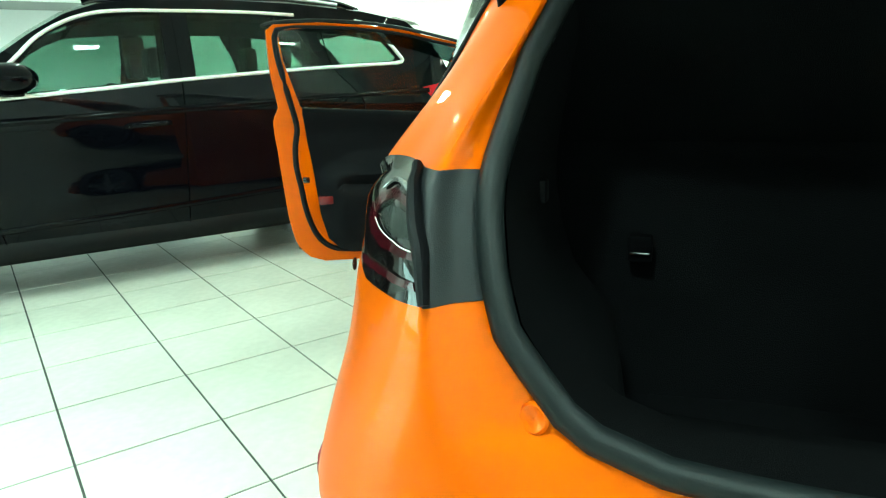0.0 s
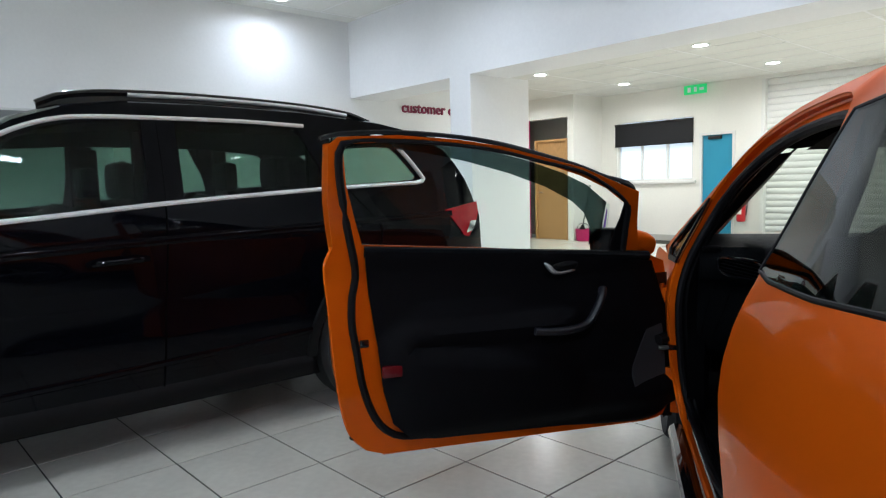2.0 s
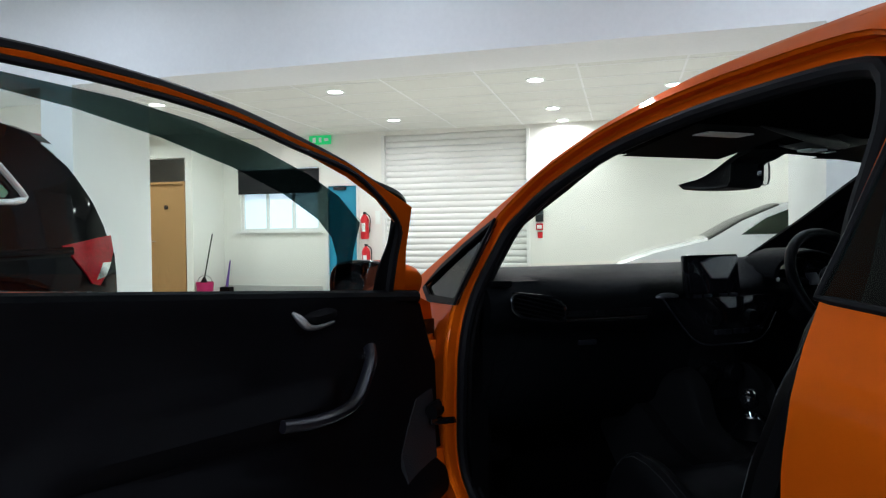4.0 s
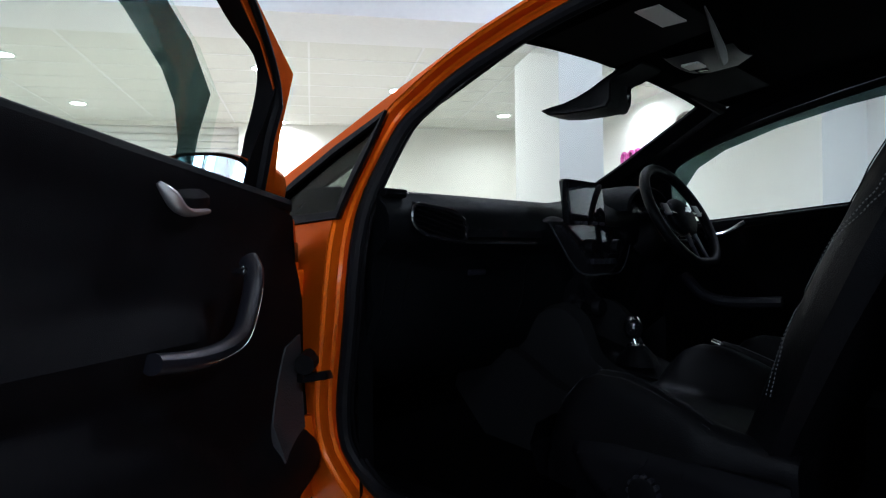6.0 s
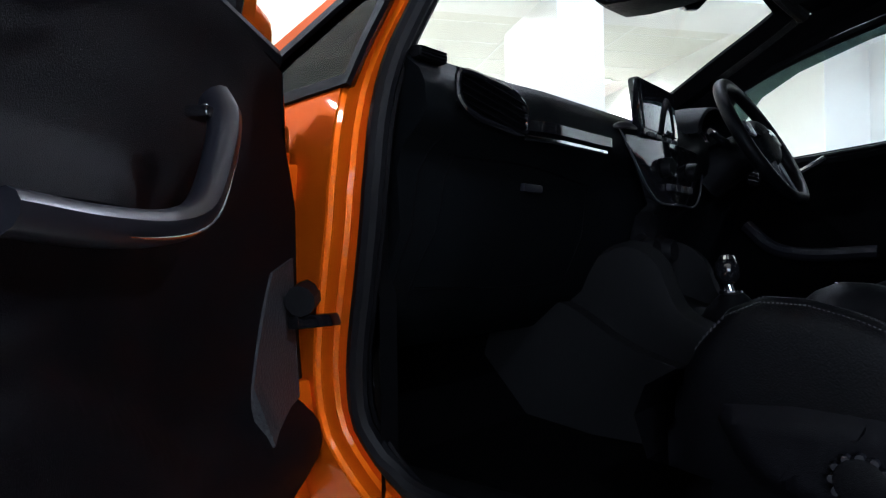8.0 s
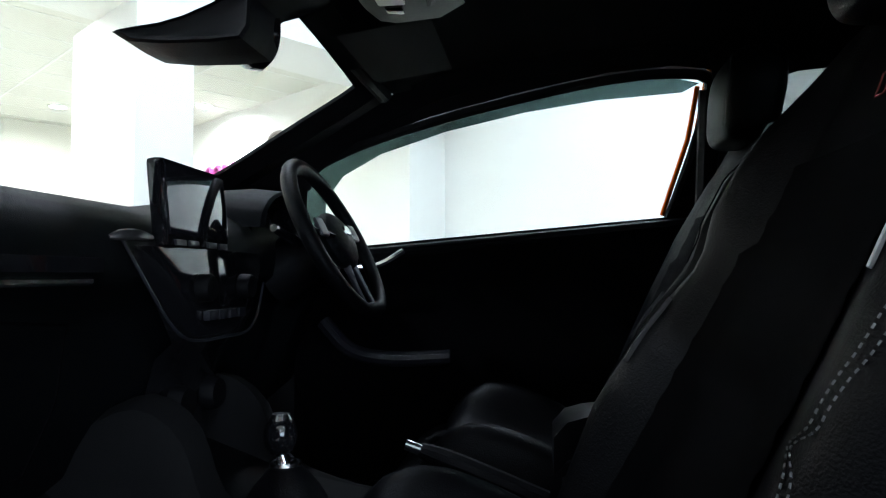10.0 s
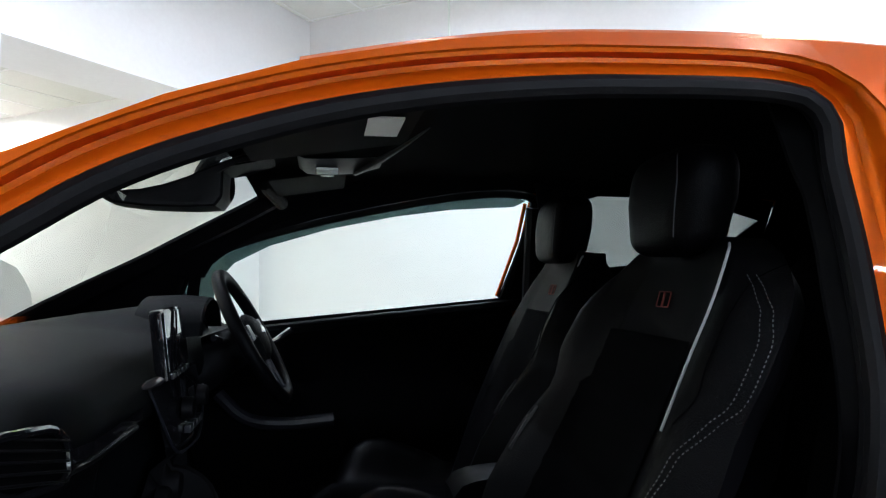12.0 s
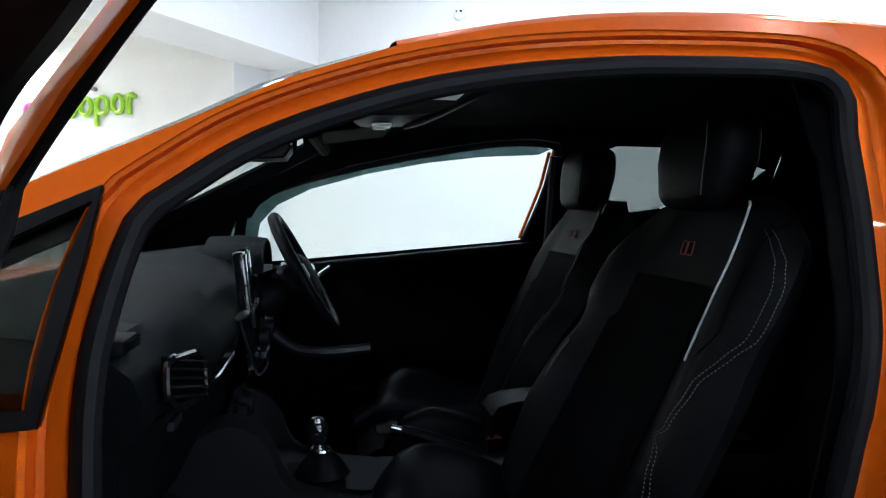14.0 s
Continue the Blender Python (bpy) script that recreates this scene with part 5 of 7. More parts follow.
part("wiring_boot", tube(spline([(-0.79, 2.73, 0.60), (-0.84, 2.70, 0.61), (-0.90, 2.655, 0.60)], 10), 0.022, 10), M_SEAL, pil, "black rubber wiring sleeve")
part("gap_seal", tube([(-0.862, 2.80, 0.26), (-0.862, 2.79, 0.50), (-0.858, 2.79, 0.82)], 0.030, 10), M_SEAL, pil, "black rubber hinge gap seal")
part("pillar_plug", box((-0.805, 2.715, 0.80), (-0.795, 2.745, 0.85), 0.004), M_GLOSSBLACK, pil)
part("screw", lathe([(0.001, 0.006), (0.009, 0.004), (0.011, 0.0)], 12, matrix=Matrix.Translation((-0.728, 2.70, 0.45)) @ Matrix.Rotation(radians(-90), 4, "Y")), M_CHROME, pil, "bright screw head")

# the body draws in towards the tail above the bumper line
def eased(x):
    x = min(1.0, max(0.0, x))
    return x * x * (3 - 2 * x)


for ob_ in list(car.children_recursive):
    if ob_.type == "MESH" and not ob_.name.startswith(("wheel", "rim")):
        for v_ in ob_.data.vertices:
            tail = eased((1.25 - v_.co.y) / 0.5)
            if tail > 0:
                v_.co.x *= 1 - tail * (0.035 * eased((v_.co.z - 0.5) / 0.25) + 0.035 * eased((v_.co.z - 1.0) / 0.2))
                v_.co.y -= 0.015 * tail

# ---------------------------------------------------------------- the open passenger door
dd, dn = Vector((-0.8410, -0.5410, 0)), Vector((0.5410, -0.8410, 0))
DOOR = Matrix(((dd.x * 1.035, dn.x, 0, -1.067), (dd.y * 1.035, dn.y, 0, 2.659), (0.03, 0, 1.023, -0.012), (0, 0, 0, 1)))   # along the door, towards its inner side, up


def lean(z):
    """How far the window frame leans inwards."""
    return 0.045 + max(0.0, z - 0.90) * 0.21 + max(0.0, z - 1.05) * 0.14


D_REAR = [(1.108, 1.316), (1.105, 1.15), (1.085, 1.0), (1.11, 0.94), (1.10, 0.80), (1.085, 0.62), (1.07, 0.48), (1.04, 0.37), (0.99, 0.315), (0.93, 0.295)]
D_SKIN = [(1.058, 1.0), (1.072, 0.915), (1.074, 0.83), (1.072, 0.74), (1.06, 0.56), (1.042, 0.48), (1.005, 0.345), (0.94, 0.285)]
D_OUT = [(-0.17, 0.90), (-0.05, 0.945), (-0.008, 1.165), (0.14, 1.215), (0.24, 1.25), (0.40, 1.286), (0.55, 1.318), (0.70, 1.337), (0.90, 1.348), (1.08, 1.340)] + D_REAR + [(0.5, 0.285), (-0.1, 0.275), (-0.18, 0.29), (-0.215, 0.36), (-0.225, 0.5), (-0.215, 0.65), (-0.20, 0.75)]
TRIM = [(0.985, 0.985), (0.972, 0.85), (0.945, 0.66), (0.93, 0.52), (0.90, 0.41), (0.85, 0.365), (0.76, 0.345), (0.4, 0.325), (0.0, 0.305), (-0.12, 0.312), (-0.215, 0.355), (-0.258, 0.44), (-0.255, 0.50), (-0.215, 0.62), (-0.15, 0.78), (-0.085, 0.905), (0.10, 0.93), (0.5, 0.957)]
WINDOW = [(0.99, 1.0), (0.5, 0.965), (0.02, 0.925), (0.028, 1.115), (0.13, 1.178), (0.24, 1.222), (0.40, 1.268), (0.55, 1.300), (0.70, 1.319), (0.90, 1.330), (1.065, 1.320), (1.05, 1.2)]
pdoor = part("passenger_door", sheet(D_OUT, [WINDOW], lambda s, z: (s, lean(z) if z > 0.9 else 0.045, z), 0.004, 0.06), M_ORANGE, car, "orange passenger door, wide open", matrix=DOOR)
# outer skin
part("outer_skin", sheet([(-0.17, 0.90), (0.5, 0.965)] + D_SKIN + [(0.5, 0.285), (-0.1, 0.275), (-0.215, 0.36), (-0.225, 0.6)], [],
                         lambda s, z: (s, -0.075 - 0.05 * math.sin(math.pi * min(1, max(0, (z - 0.25) / 0.75))), z), 0.003, 0.08), M_ORANGE, pdoor, "orange outer door skin")
# shut face along the rear edge, from skin to inner panel
def skin_n(z):
    return -0.075 - 0.05 * math.sin(math.pi * min(1, max(0, (z - 0.25) / 0.75)))


edge_in = [tuple(q) for q in spline([(1.085, 1.0)] + D_REAR[3:], 40)]
edge_out = [tuple(q) for q in spline(D_SKIN, 40)]
part("shut_face", loft([[(so, skin_n(zo), zo), (so + 0.006, skin_n(zo) + 0.012, zo), ((so + si) / 2 + 0.004, 0.0, (zo + zi) / 2), (si + 0.002, 0.035, zi), (si - 0.006, 0.047, zi)] for (so, zo), (si, zi) in zip(edge_out, edge_in)]), M_ORANGE, pdoor, "orange door edge")
low = [tuple(q) for q in spline([(0.93, 0.29), (0.5, 0.285), (-0.1, 0.275), (-0.18, 0.29), (-0.215, 0.36), (-0.225, 0.5), (-0.215, 0.65), (-0.17, 0.90)], 60)]
part("lower_edge", loft([[(s, skin_n(z), z), (s, 0.0, z - 0.004), (s, 0.046, z)] for s, z in low]), M_ORANGE, pdoor, "orange lower door edge")
part("frame_rear_face", loft([[(s + 0.004, lean(z) - 0.075, z), (s + 0.004, lean(z) - 0.035, z), (s - 0.006, lean(z) + 0.002, z)] for s, z in spline([(1.082, 0.99), (1.105, 1.15), (1.108, 1.322)], 12)]), M_ORANGE, pdoor)
# black outer weatherstrip over the window frame
TOP = [(-0.035, 0.93), (-0.006, 1.165), (0.14, 1.217), (0.24, 1.250), (0.40, 1.290), (0.55, 1.322), (0.70, 1.341), (0.90, 1.352), (1.08, 1.344), (1.128, 1.330)]
part("frame_weatherstrip", loft([[(s, lean(z) - 0.07, z + 0.004), (s, lean(z) - 0.05, z + 0.014), (s, lean(z) - 0.020, z + 0.013), (s, lean(z) - 0.012, z + 0.008), (s, lean(z) - 0.008, z - 0.002)] for s, z in spline(TOP, 50)]), M_SEAL, pdoor, "black frame weatherstrip")
part("mirror_corner_trim", sheet([(0.004, 0.925), (0.075, 0.93), (0.07, 1.0), (0.05, 1.07), (0.045, 1.125), (0.014, 1.115)], [], lambda s, z: (s, lean(z) + 0.004, z), 0.004, 0.04), M_TRIM, pdoor, "black corner trim behind the mirror")
# rubber seal on the inner panel
SEALP = [tuple(p) for p in spline([(0.020, 0.945), (0.022, 1.03), (0.026, 1.105), (0.05, 1.135), (0.14, 1.19), (0.24, 1.234), (0.40, 1.268), (0.55, 1.300), (0.70, 1.319), (0.90, 1.330), (1.062, 1.320), (1.076, 1.268), (1.05, 1.104), (1.018, 0.955), (1.012, 0.90), (1.024, 0.838), (1.027, 0.745), (1.013, 0.651), (0.993, 0.524), (0.955, 0.42), (0.905, 0.365), (0.84, 0.345), (0.4, 0.328), (0.0, 0.298), (-0.13, 0.305), (-0.19, 0.345), (-0.21, 0.45), (-0.195, 0.62), (-0.15, 0.76), (-0.10, 0.90)], 130)]
part("door_seal", tube([(s, (lean(z) if z > 0.9 else 0.045) + 0.009, z) for s, z in SEALP], [0.0065 if z > 1.1 and s < 1.055 else 0.0125 for s, z in SEALP], 8), M_SEAL, pdoor, "black rubber door seal")
for s, z in ((1.055, 1.0), (1.075, 0.885), (1.035, 0.365)):
    part("rubber_plug", lathe([(0.001, 0.003), (0.009, 0.003), (0.012, 0.0)], 12, matrix=Matrix.Translation((s - 0.004, 0.045, z)) @ Matrix.Rotation(radians(-90), 4, "X")), M_TYRE, pdoor)
part("latch", box((0.972, 0.02, 0.664), (1.002, 0.052, 0.690), 0.003), M_GLOSSBLACK, pdoor, "black door latch slot")


lip = lerp_table([-0.22, 0.0, 0.15, 0.36, 0.63, 0.82, 0.866, 0.95], [0.43, 0.44, 0.466, 0.574, 0.615, 0.640, 0.681, 0.69])


def ramp(x, width):
    return 1 / (1 + math.exp(-max(-40.0, min(40.0, x / width))))


def bulge(s, z):
    """Depth of the moulded inner trim."""
    n = 0.055 + 0.018 * math.exp(-((z - (0.925 + 0.055 * s)) / 0.05) ** 2)
    # armrest ledge and the panel below it
    n += 0.040 * ramp(0.722 - z, 0.010) * ramp(s - 0.22, 0.02) * ramp(0.87 - s, 0.022) * (0.35 + 0.65 * ramp(z - 0.668, 0.008))
    # lower pocket panel
    n += 0.045 * ramp(lip(s) - z, 0.010) * ramp(z - 0.36, 0.014) * ramp(s + 0.22, 0.02) * ramp(0.90 - s, 0.03)
    # upholstered inset above the ledge, a shallow hollow round it
    n += 0.010 * ramp(z - 0.727, 0.005) * ramp(0.785 - z, 0.005) * ramp(s - 0.47, 0.015) * ramp(0.82 - s, 0.015)
    # speaker face near the hinge
    return n - 0.008 * math.exp(-(((s + 0.10) / 0.09) ** 2 + ((z - 0.56) / 0.10) ** 2))


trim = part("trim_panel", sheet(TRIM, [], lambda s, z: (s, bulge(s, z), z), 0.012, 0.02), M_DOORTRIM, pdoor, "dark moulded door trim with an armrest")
part("armrest_pad", loft([[(s, bulge(s, z) + 0.001 + 0.006 * math.sin(math.pi * k / 8), z) for k, z in enumerate(np.linspace(0.672, 0.722, 9))] for s in np.linspace(0.42, 0.86, 24)]), M_LEATHER, trim, "black padded armrest")
for pts in ([(0.853, 0.728), (0.78, 0.772), (0.733, 0.789), (0.498, 0.782), (0.455, 0.728)], [(0.80, 0.728), (0.76, 0.765), (0.72, 0.775), (0.505, 0.768), (0.477, 0.728)]):
    part("stitching", tube([(s, bulge(s, z) + 0.002, z) for s, z in spline(pts, 60)], 0.0013, 5), material("dark_thread", (0.05, 0.05, 0.056), 0.7), trim, "dark stitched seam")
part("speaker_ridge", tube([(s, bulge(s, z) + 0.001, z) for s, z in spline([(0.19, 0.505), (0.12, 0.56), (0.05, 0.615), (0.0, 0.64)], 16)], 0.010, 8), M_DOORTRIM, trim)
part("belt_roll", tube([(s, 0.062, 0.927 + 0.056 * s) for s in np.linspace(-0.09, 0.985, 30)], 0.019, 10), M_SOFT, trim, "soft dark window ledge")
# release handle
part("release_handle", tube(spline([(0.352, 0.086, 0.918), (0.338, 0.094, 0.903), (0.322, 0.099, 0.886), (0.300, 0.100, 0.881), (0.262, 0.098, 0.885), (0.235, 0.092, 0.888)], 18), [0.004, 0.007, 0.0095, 0.011, 0.0115, 0.011, 0.010, 0.009, 0.008, 0.0075, 0.007, 0.007, 0.0065, 0.006, 0.006, 0.0055, 0.005, 0.003], 10, flat=0.8), material("satin_silver", (0.42, 0.42, 0.43), 0.35, 0.9), pdoor, "satin silver release handle")
# no hollow is cut: a raised dark tube stands in for its shade
part("handle_recess", tube(spline([(0.325, 0.064, 0.900), (0.27, 0.066, 0.900), (0.205, 0.064, 0.912)], 10), [0.010, 0.018, 0.022, 0.024, 0.025, 0.025, 0.024, 0.022, 0.018, 0.010], 10), M_TRIM, pdoor, "black tube for the shade in the handle recess")
# grab handle with switch panel
gp = spline([(0.125, 0.098, 0.815), (0.138, 0.116, 0.79), (0.168, 0.122, 0.735), (0.20, 0.124, 0.697), (0.25, 0.124, 0.681), (0.33, 0.122, 0.677), (0.40, 0.112, 0.682)], 26)
grab = part("grab_handle", tube(gp, 0.018, 12, flat=0.8), M_SATIN, pdoor, "dark satin grab handle")
part("grab_trim", tube([tuple(Vector(tuple(p)) + Vector((-0.006, 0.012, -0.006))) for p in gp[1:]], 0.0025, 6), M_CHROME, grab, "thin bright trim line")
# dark sheet laid on the trim imitates shade inside the pull cup
part("grab_recess", sheet([(0.17, 0.79), (0.26, 0.765), (0.41, 0.72), (0.40, 0.70), (0.25, 0.70), (0.19, 0.73)], [], lambda s, z: (s, bulge(s, z) + 0.003, z), 0.003, 0.010), M_FABRIC, pdoor, "black sheet for the shade in the grab recess")
part("window_switch", box((0.115, 0.085, 0.790), (0.16, 0.11, 0.802), 0.004), M_GLOSSBLACK, pdoor, "window switch with a chrome tip")
part("switch_tip", box((0.125, 0.098, 0.802), (0.150, 0.104, 0.805), 0.001), M_CHROME, pdoor)
part("reflector", box((0.872, 0.085, 0.568), (0.940, 0.107, 0.608), 0.008), material("dark_red_reflector", (0.10, 0.004, 0.008), 0.2), pdoor, "red door reflector")
# speaker grille
spk = [(-0.175, 0.46), (-0.02, 0.43), (-0.03, 0.50), (-0.09, 0.64), (-0.155, 0.66), (-0.17, 0.60)]
part("speaker_grille", sheet(spk, [], lambda s, z: (s, bulge(s, z) + 0.010, z), 0.006, 0.05), material("grille_mesh", (0.022, 0.022, 0.025), 0.5, bump=1.0, bump_scale=260), pdoor, "perforated speaker grille")
# lower pocket lip
part("pocket_lip", tube([(s, bulge(s, lip(s) - 0.012) + 0.001, lip(s) - 0.006) for s in np.linspace(0.92, 0.10, 40)], 0.004, 8), M_DOORTRIM, trim, "door pocket lip")
# blanking plate and cable at the hinge edge
part("hinge_edge_plate", box((-0.19, 0.03, 0.80), (-0.135, 0.052, 0.855), 0.008), M_GLOSSBLACK, pdoor, "black blanking plate")
part("door_cable", tube(spline([(-0.12, 0.05, 0.79), (-0.16, 0.05, 0.745), (-0.20, 0.05, 0.70), (-0.235, 0.03, 0.62)], 14), 0.010, 8), M_SEAL, pdoor, "black cable along the door edge")
# glass and smoked wind deflector
gl = part("door_glass", sheet(WINDOW, [], lambda s, z: (s, lean(z) - 0.115, z), 0.004, 0.15), M_GLASS, pdoor, "clear door window, up")
DEFL = [(0.03, 0.98), (0.032, 1.125), (0.13, 1.19), (0.24, 1.235), (0.40, 1.282), (0.55, 1.314), (0.70, 1.333), (0.90, 1.343), (1.04, 1.336), (1.04, 1.325), (0.90, 1.318), (0.78, 1.305), (0.62, 1.276), (0.45, 1.234), (0.30, 1.185), (0.18, 1.13), (0.12, 1.085), (0.085, 1.03), (0.08, 0.96)]
part("wind_deflector", sheet(DEFL, [], lambda s, z: (s, lean(z) - 0.135, z), 0.003, 0.08), M_DEFLECT, pdoor, "smoked acrylic wind deflector")
# mirror on the outside
# the mirror glass faces along the door; axes of the housing: across, up, and away from the glass
MQ = Matrix.Translation((0.0, -0.065, 0.955)) @ Matrix.Rotation(radians(13), 4, "Z")
ell = [(math.copysign(abs(math.cos(k * math.tau / 32)) ** 0.7, math.cos(k * math.tau / 32)), math.copysign(abs(math.sin(k * math.tau / 32)) ** 0.75, math.sin(k * math.tau / 32))) for k in range(32)]
oval = [((0.094 + 0.012 * b * (a > 0)) * a, 0.066 * b) for a, b in ell]
cap = [[(-d, 0.02 * k + f * a, f * b) for a, b in oval + oval[:1]] for k, (d, f) in enumerate(((0.0, 1.0), (0.025, 1.03), (0.06, 0.98), (0.09, 0.85), (0.112, 0.6), (0.122, 0.25), (0.123, 0.02)))]
mirr = part("door_mirror", loft(cap), M_ORANGE, pdoor, "orange door mirror with a black bezel", matrix=MQ)
part("mirror_bezel", loft([[(d, f * a, f * b) for a, b in oval + oval[:1]] for d, f in ((-0.02, 1.035), (0.004, 1.03), (0.008, 0.99), (0.006, 0.93), (-0.004, 0.90))]), M_GLOSSBLACK, mirr, "black mirror bezel")
part("mirror_glass", sheet([(0.93 * a, 0.93 * b) for a, b in oval], [], lambda a, b: (0.001, a, b), 0.003, 0.04), material("mirror_silver", (0.85, 0.87, 0.88), 0.02, 1.0), mirr, "mirror glass")
part("mirror_foot", tube([(-0.05, 0.02, -0.05), (-0.05, 0.08, -0.075)], [0.03, 0.025], 10), M_GLOSSBLACK, mirr, "black mirror foot")

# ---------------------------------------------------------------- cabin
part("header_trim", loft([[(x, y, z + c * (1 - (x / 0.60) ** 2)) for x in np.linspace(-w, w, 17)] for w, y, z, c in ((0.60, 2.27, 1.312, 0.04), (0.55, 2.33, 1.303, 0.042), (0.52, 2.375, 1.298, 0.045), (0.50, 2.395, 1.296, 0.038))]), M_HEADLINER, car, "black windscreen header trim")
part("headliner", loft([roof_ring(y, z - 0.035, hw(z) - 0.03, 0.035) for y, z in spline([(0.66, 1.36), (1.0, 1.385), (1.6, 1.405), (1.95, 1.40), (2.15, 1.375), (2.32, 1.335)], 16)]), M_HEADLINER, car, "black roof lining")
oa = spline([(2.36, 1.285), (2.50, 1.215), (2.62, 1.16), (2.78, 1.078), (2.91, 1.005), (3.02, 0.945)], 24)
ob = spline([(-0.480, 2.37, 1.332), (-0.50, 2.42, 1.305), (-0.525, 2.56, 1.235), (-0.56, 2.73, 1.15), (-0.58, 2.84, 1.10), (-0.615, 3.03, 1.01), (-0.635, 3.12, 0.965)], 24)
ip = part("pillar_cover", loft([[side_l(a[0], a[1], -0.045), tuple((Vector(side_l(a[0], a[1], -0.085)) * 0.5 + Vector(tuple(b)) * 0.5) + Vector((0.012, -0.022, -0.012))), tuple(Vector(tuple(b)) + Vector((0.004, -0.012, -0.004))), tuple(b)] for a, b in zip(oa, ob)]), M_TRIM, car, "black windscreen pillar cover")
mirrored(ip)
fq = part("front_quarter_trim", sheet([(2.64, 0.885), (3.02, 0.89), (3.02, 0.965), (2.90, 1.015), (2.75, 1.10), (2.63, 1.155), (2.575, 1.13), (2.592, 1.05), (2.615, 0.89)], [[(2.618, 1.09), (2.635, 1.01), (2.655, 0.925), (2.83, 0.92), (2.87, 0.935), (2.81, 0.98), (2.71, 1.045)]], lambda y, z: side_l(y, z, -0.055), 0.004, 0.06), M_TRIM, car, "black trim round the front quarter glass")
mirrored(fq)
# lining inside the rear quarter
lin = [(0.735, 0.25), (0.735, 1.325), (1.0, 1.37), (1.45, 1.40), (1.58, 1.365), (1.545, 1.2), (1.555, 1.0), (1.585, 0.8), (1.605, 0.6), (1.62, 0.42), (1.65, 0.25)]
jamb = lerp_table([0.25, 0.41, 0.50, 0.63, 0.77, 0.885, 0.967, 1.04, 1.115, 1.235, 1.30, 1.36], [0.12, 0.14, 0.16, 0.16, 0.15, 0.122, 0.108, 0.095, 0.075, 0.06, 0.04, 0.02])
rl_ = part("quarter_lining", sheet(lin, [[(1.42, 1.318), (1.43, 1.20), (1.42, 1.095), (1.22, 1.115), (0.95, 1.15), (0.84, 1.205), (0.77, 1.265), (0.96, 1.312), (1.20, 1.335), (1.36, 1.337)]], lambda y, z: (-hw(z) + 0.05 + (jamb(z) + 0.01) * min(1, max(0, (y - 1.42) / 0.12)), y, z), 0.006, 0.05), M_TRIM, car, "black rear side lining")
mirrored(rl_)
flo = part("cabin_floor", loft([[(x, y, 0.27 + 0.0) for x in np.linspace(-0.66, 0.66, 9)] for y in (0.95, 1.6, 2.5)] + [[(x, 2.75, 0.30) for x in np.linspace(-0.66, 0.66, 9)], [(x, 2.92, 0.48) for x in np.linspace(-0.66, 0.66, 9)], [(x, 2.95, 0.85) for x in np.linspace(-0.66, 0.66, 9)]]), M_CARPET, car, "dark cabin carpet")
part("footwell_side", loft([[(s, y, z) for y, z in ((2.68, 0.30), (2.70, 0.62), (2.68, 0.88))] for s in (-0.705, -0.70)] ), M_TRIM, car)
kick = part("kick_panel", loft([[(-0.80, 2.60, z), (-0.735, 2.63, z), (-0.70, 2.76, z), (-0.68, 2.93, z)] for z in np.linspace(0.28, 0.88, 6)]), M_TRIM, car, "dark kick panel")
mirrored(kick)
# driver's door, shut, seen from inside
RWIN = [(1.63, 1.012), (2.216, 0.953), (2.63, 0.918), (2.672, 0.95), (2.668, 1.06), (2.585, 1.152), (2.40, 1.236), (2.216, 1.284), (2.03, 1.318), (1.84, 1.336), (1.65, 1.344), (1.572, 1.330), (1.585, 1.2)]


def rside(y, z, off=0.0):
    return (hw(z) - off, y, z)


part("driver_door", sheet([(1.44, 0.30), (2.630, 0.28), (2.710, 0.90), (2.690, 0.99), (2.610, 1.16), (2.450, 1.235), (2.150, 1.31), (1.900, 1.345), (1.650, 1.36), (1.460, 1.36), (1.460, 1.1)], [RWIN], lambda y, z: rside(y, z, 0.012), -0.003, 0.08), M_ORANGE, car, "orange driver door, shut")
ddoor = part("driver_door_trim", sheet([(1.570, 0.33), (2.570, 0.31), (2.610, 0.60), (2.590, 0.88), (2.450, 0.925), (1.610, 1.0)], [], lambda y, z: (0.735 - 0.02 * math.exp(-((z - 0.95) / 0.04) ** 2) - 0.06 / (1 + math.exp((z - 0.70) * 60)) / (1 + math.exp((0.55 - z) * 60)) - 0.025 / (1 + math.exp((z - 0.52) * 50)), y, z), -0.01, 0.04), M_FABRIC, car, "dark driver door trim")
part("window_ledge", tube([(0.735, y, 0.990 - (y - 1.61) * 0.087) for y in np.linspace(1.57, 2.67, 24)], 0.02, 8), M_SOFT, ddoor, "soft dark window ledge")
part("release_handle", tube(spline([(0.70, 2.320, 0.925), (0.685, 2.350, 0.905), (0.68, 2.380, 0.89), (0.69, 2.450, 0.88)], 12), 0.011, 10, flat=1.4), M_CHROME, ddoor, "satin chrome release handle")
part("grab_trim", tube(spline([(0.655, 2.230, 0.640), (0.652, 2.350, 0.635), (0.655, 2.430, 0.65), (0.665, 2.510, 0.70)], 16), 0.0045, 6), M_CHROME, ddoor, "thin bright trim line")
part("grab_handle", tube(spline([(0.665, 2.190, 0.655), (0.655, 2.350, 0.65), (0.66, 2.450, 0.67), (0.68, 2.530, 0.74)], 16), 0.02, 10), M_SATIN, ddoor, "dark satin grab handle")
rg = part("door_glass", sheet(RWIN, [], lambda y, z: rside(y, z, 0.03), 0.004, 0.15), M_GLASS, car, "clear driver window, up")
rg.visible_shadow = False
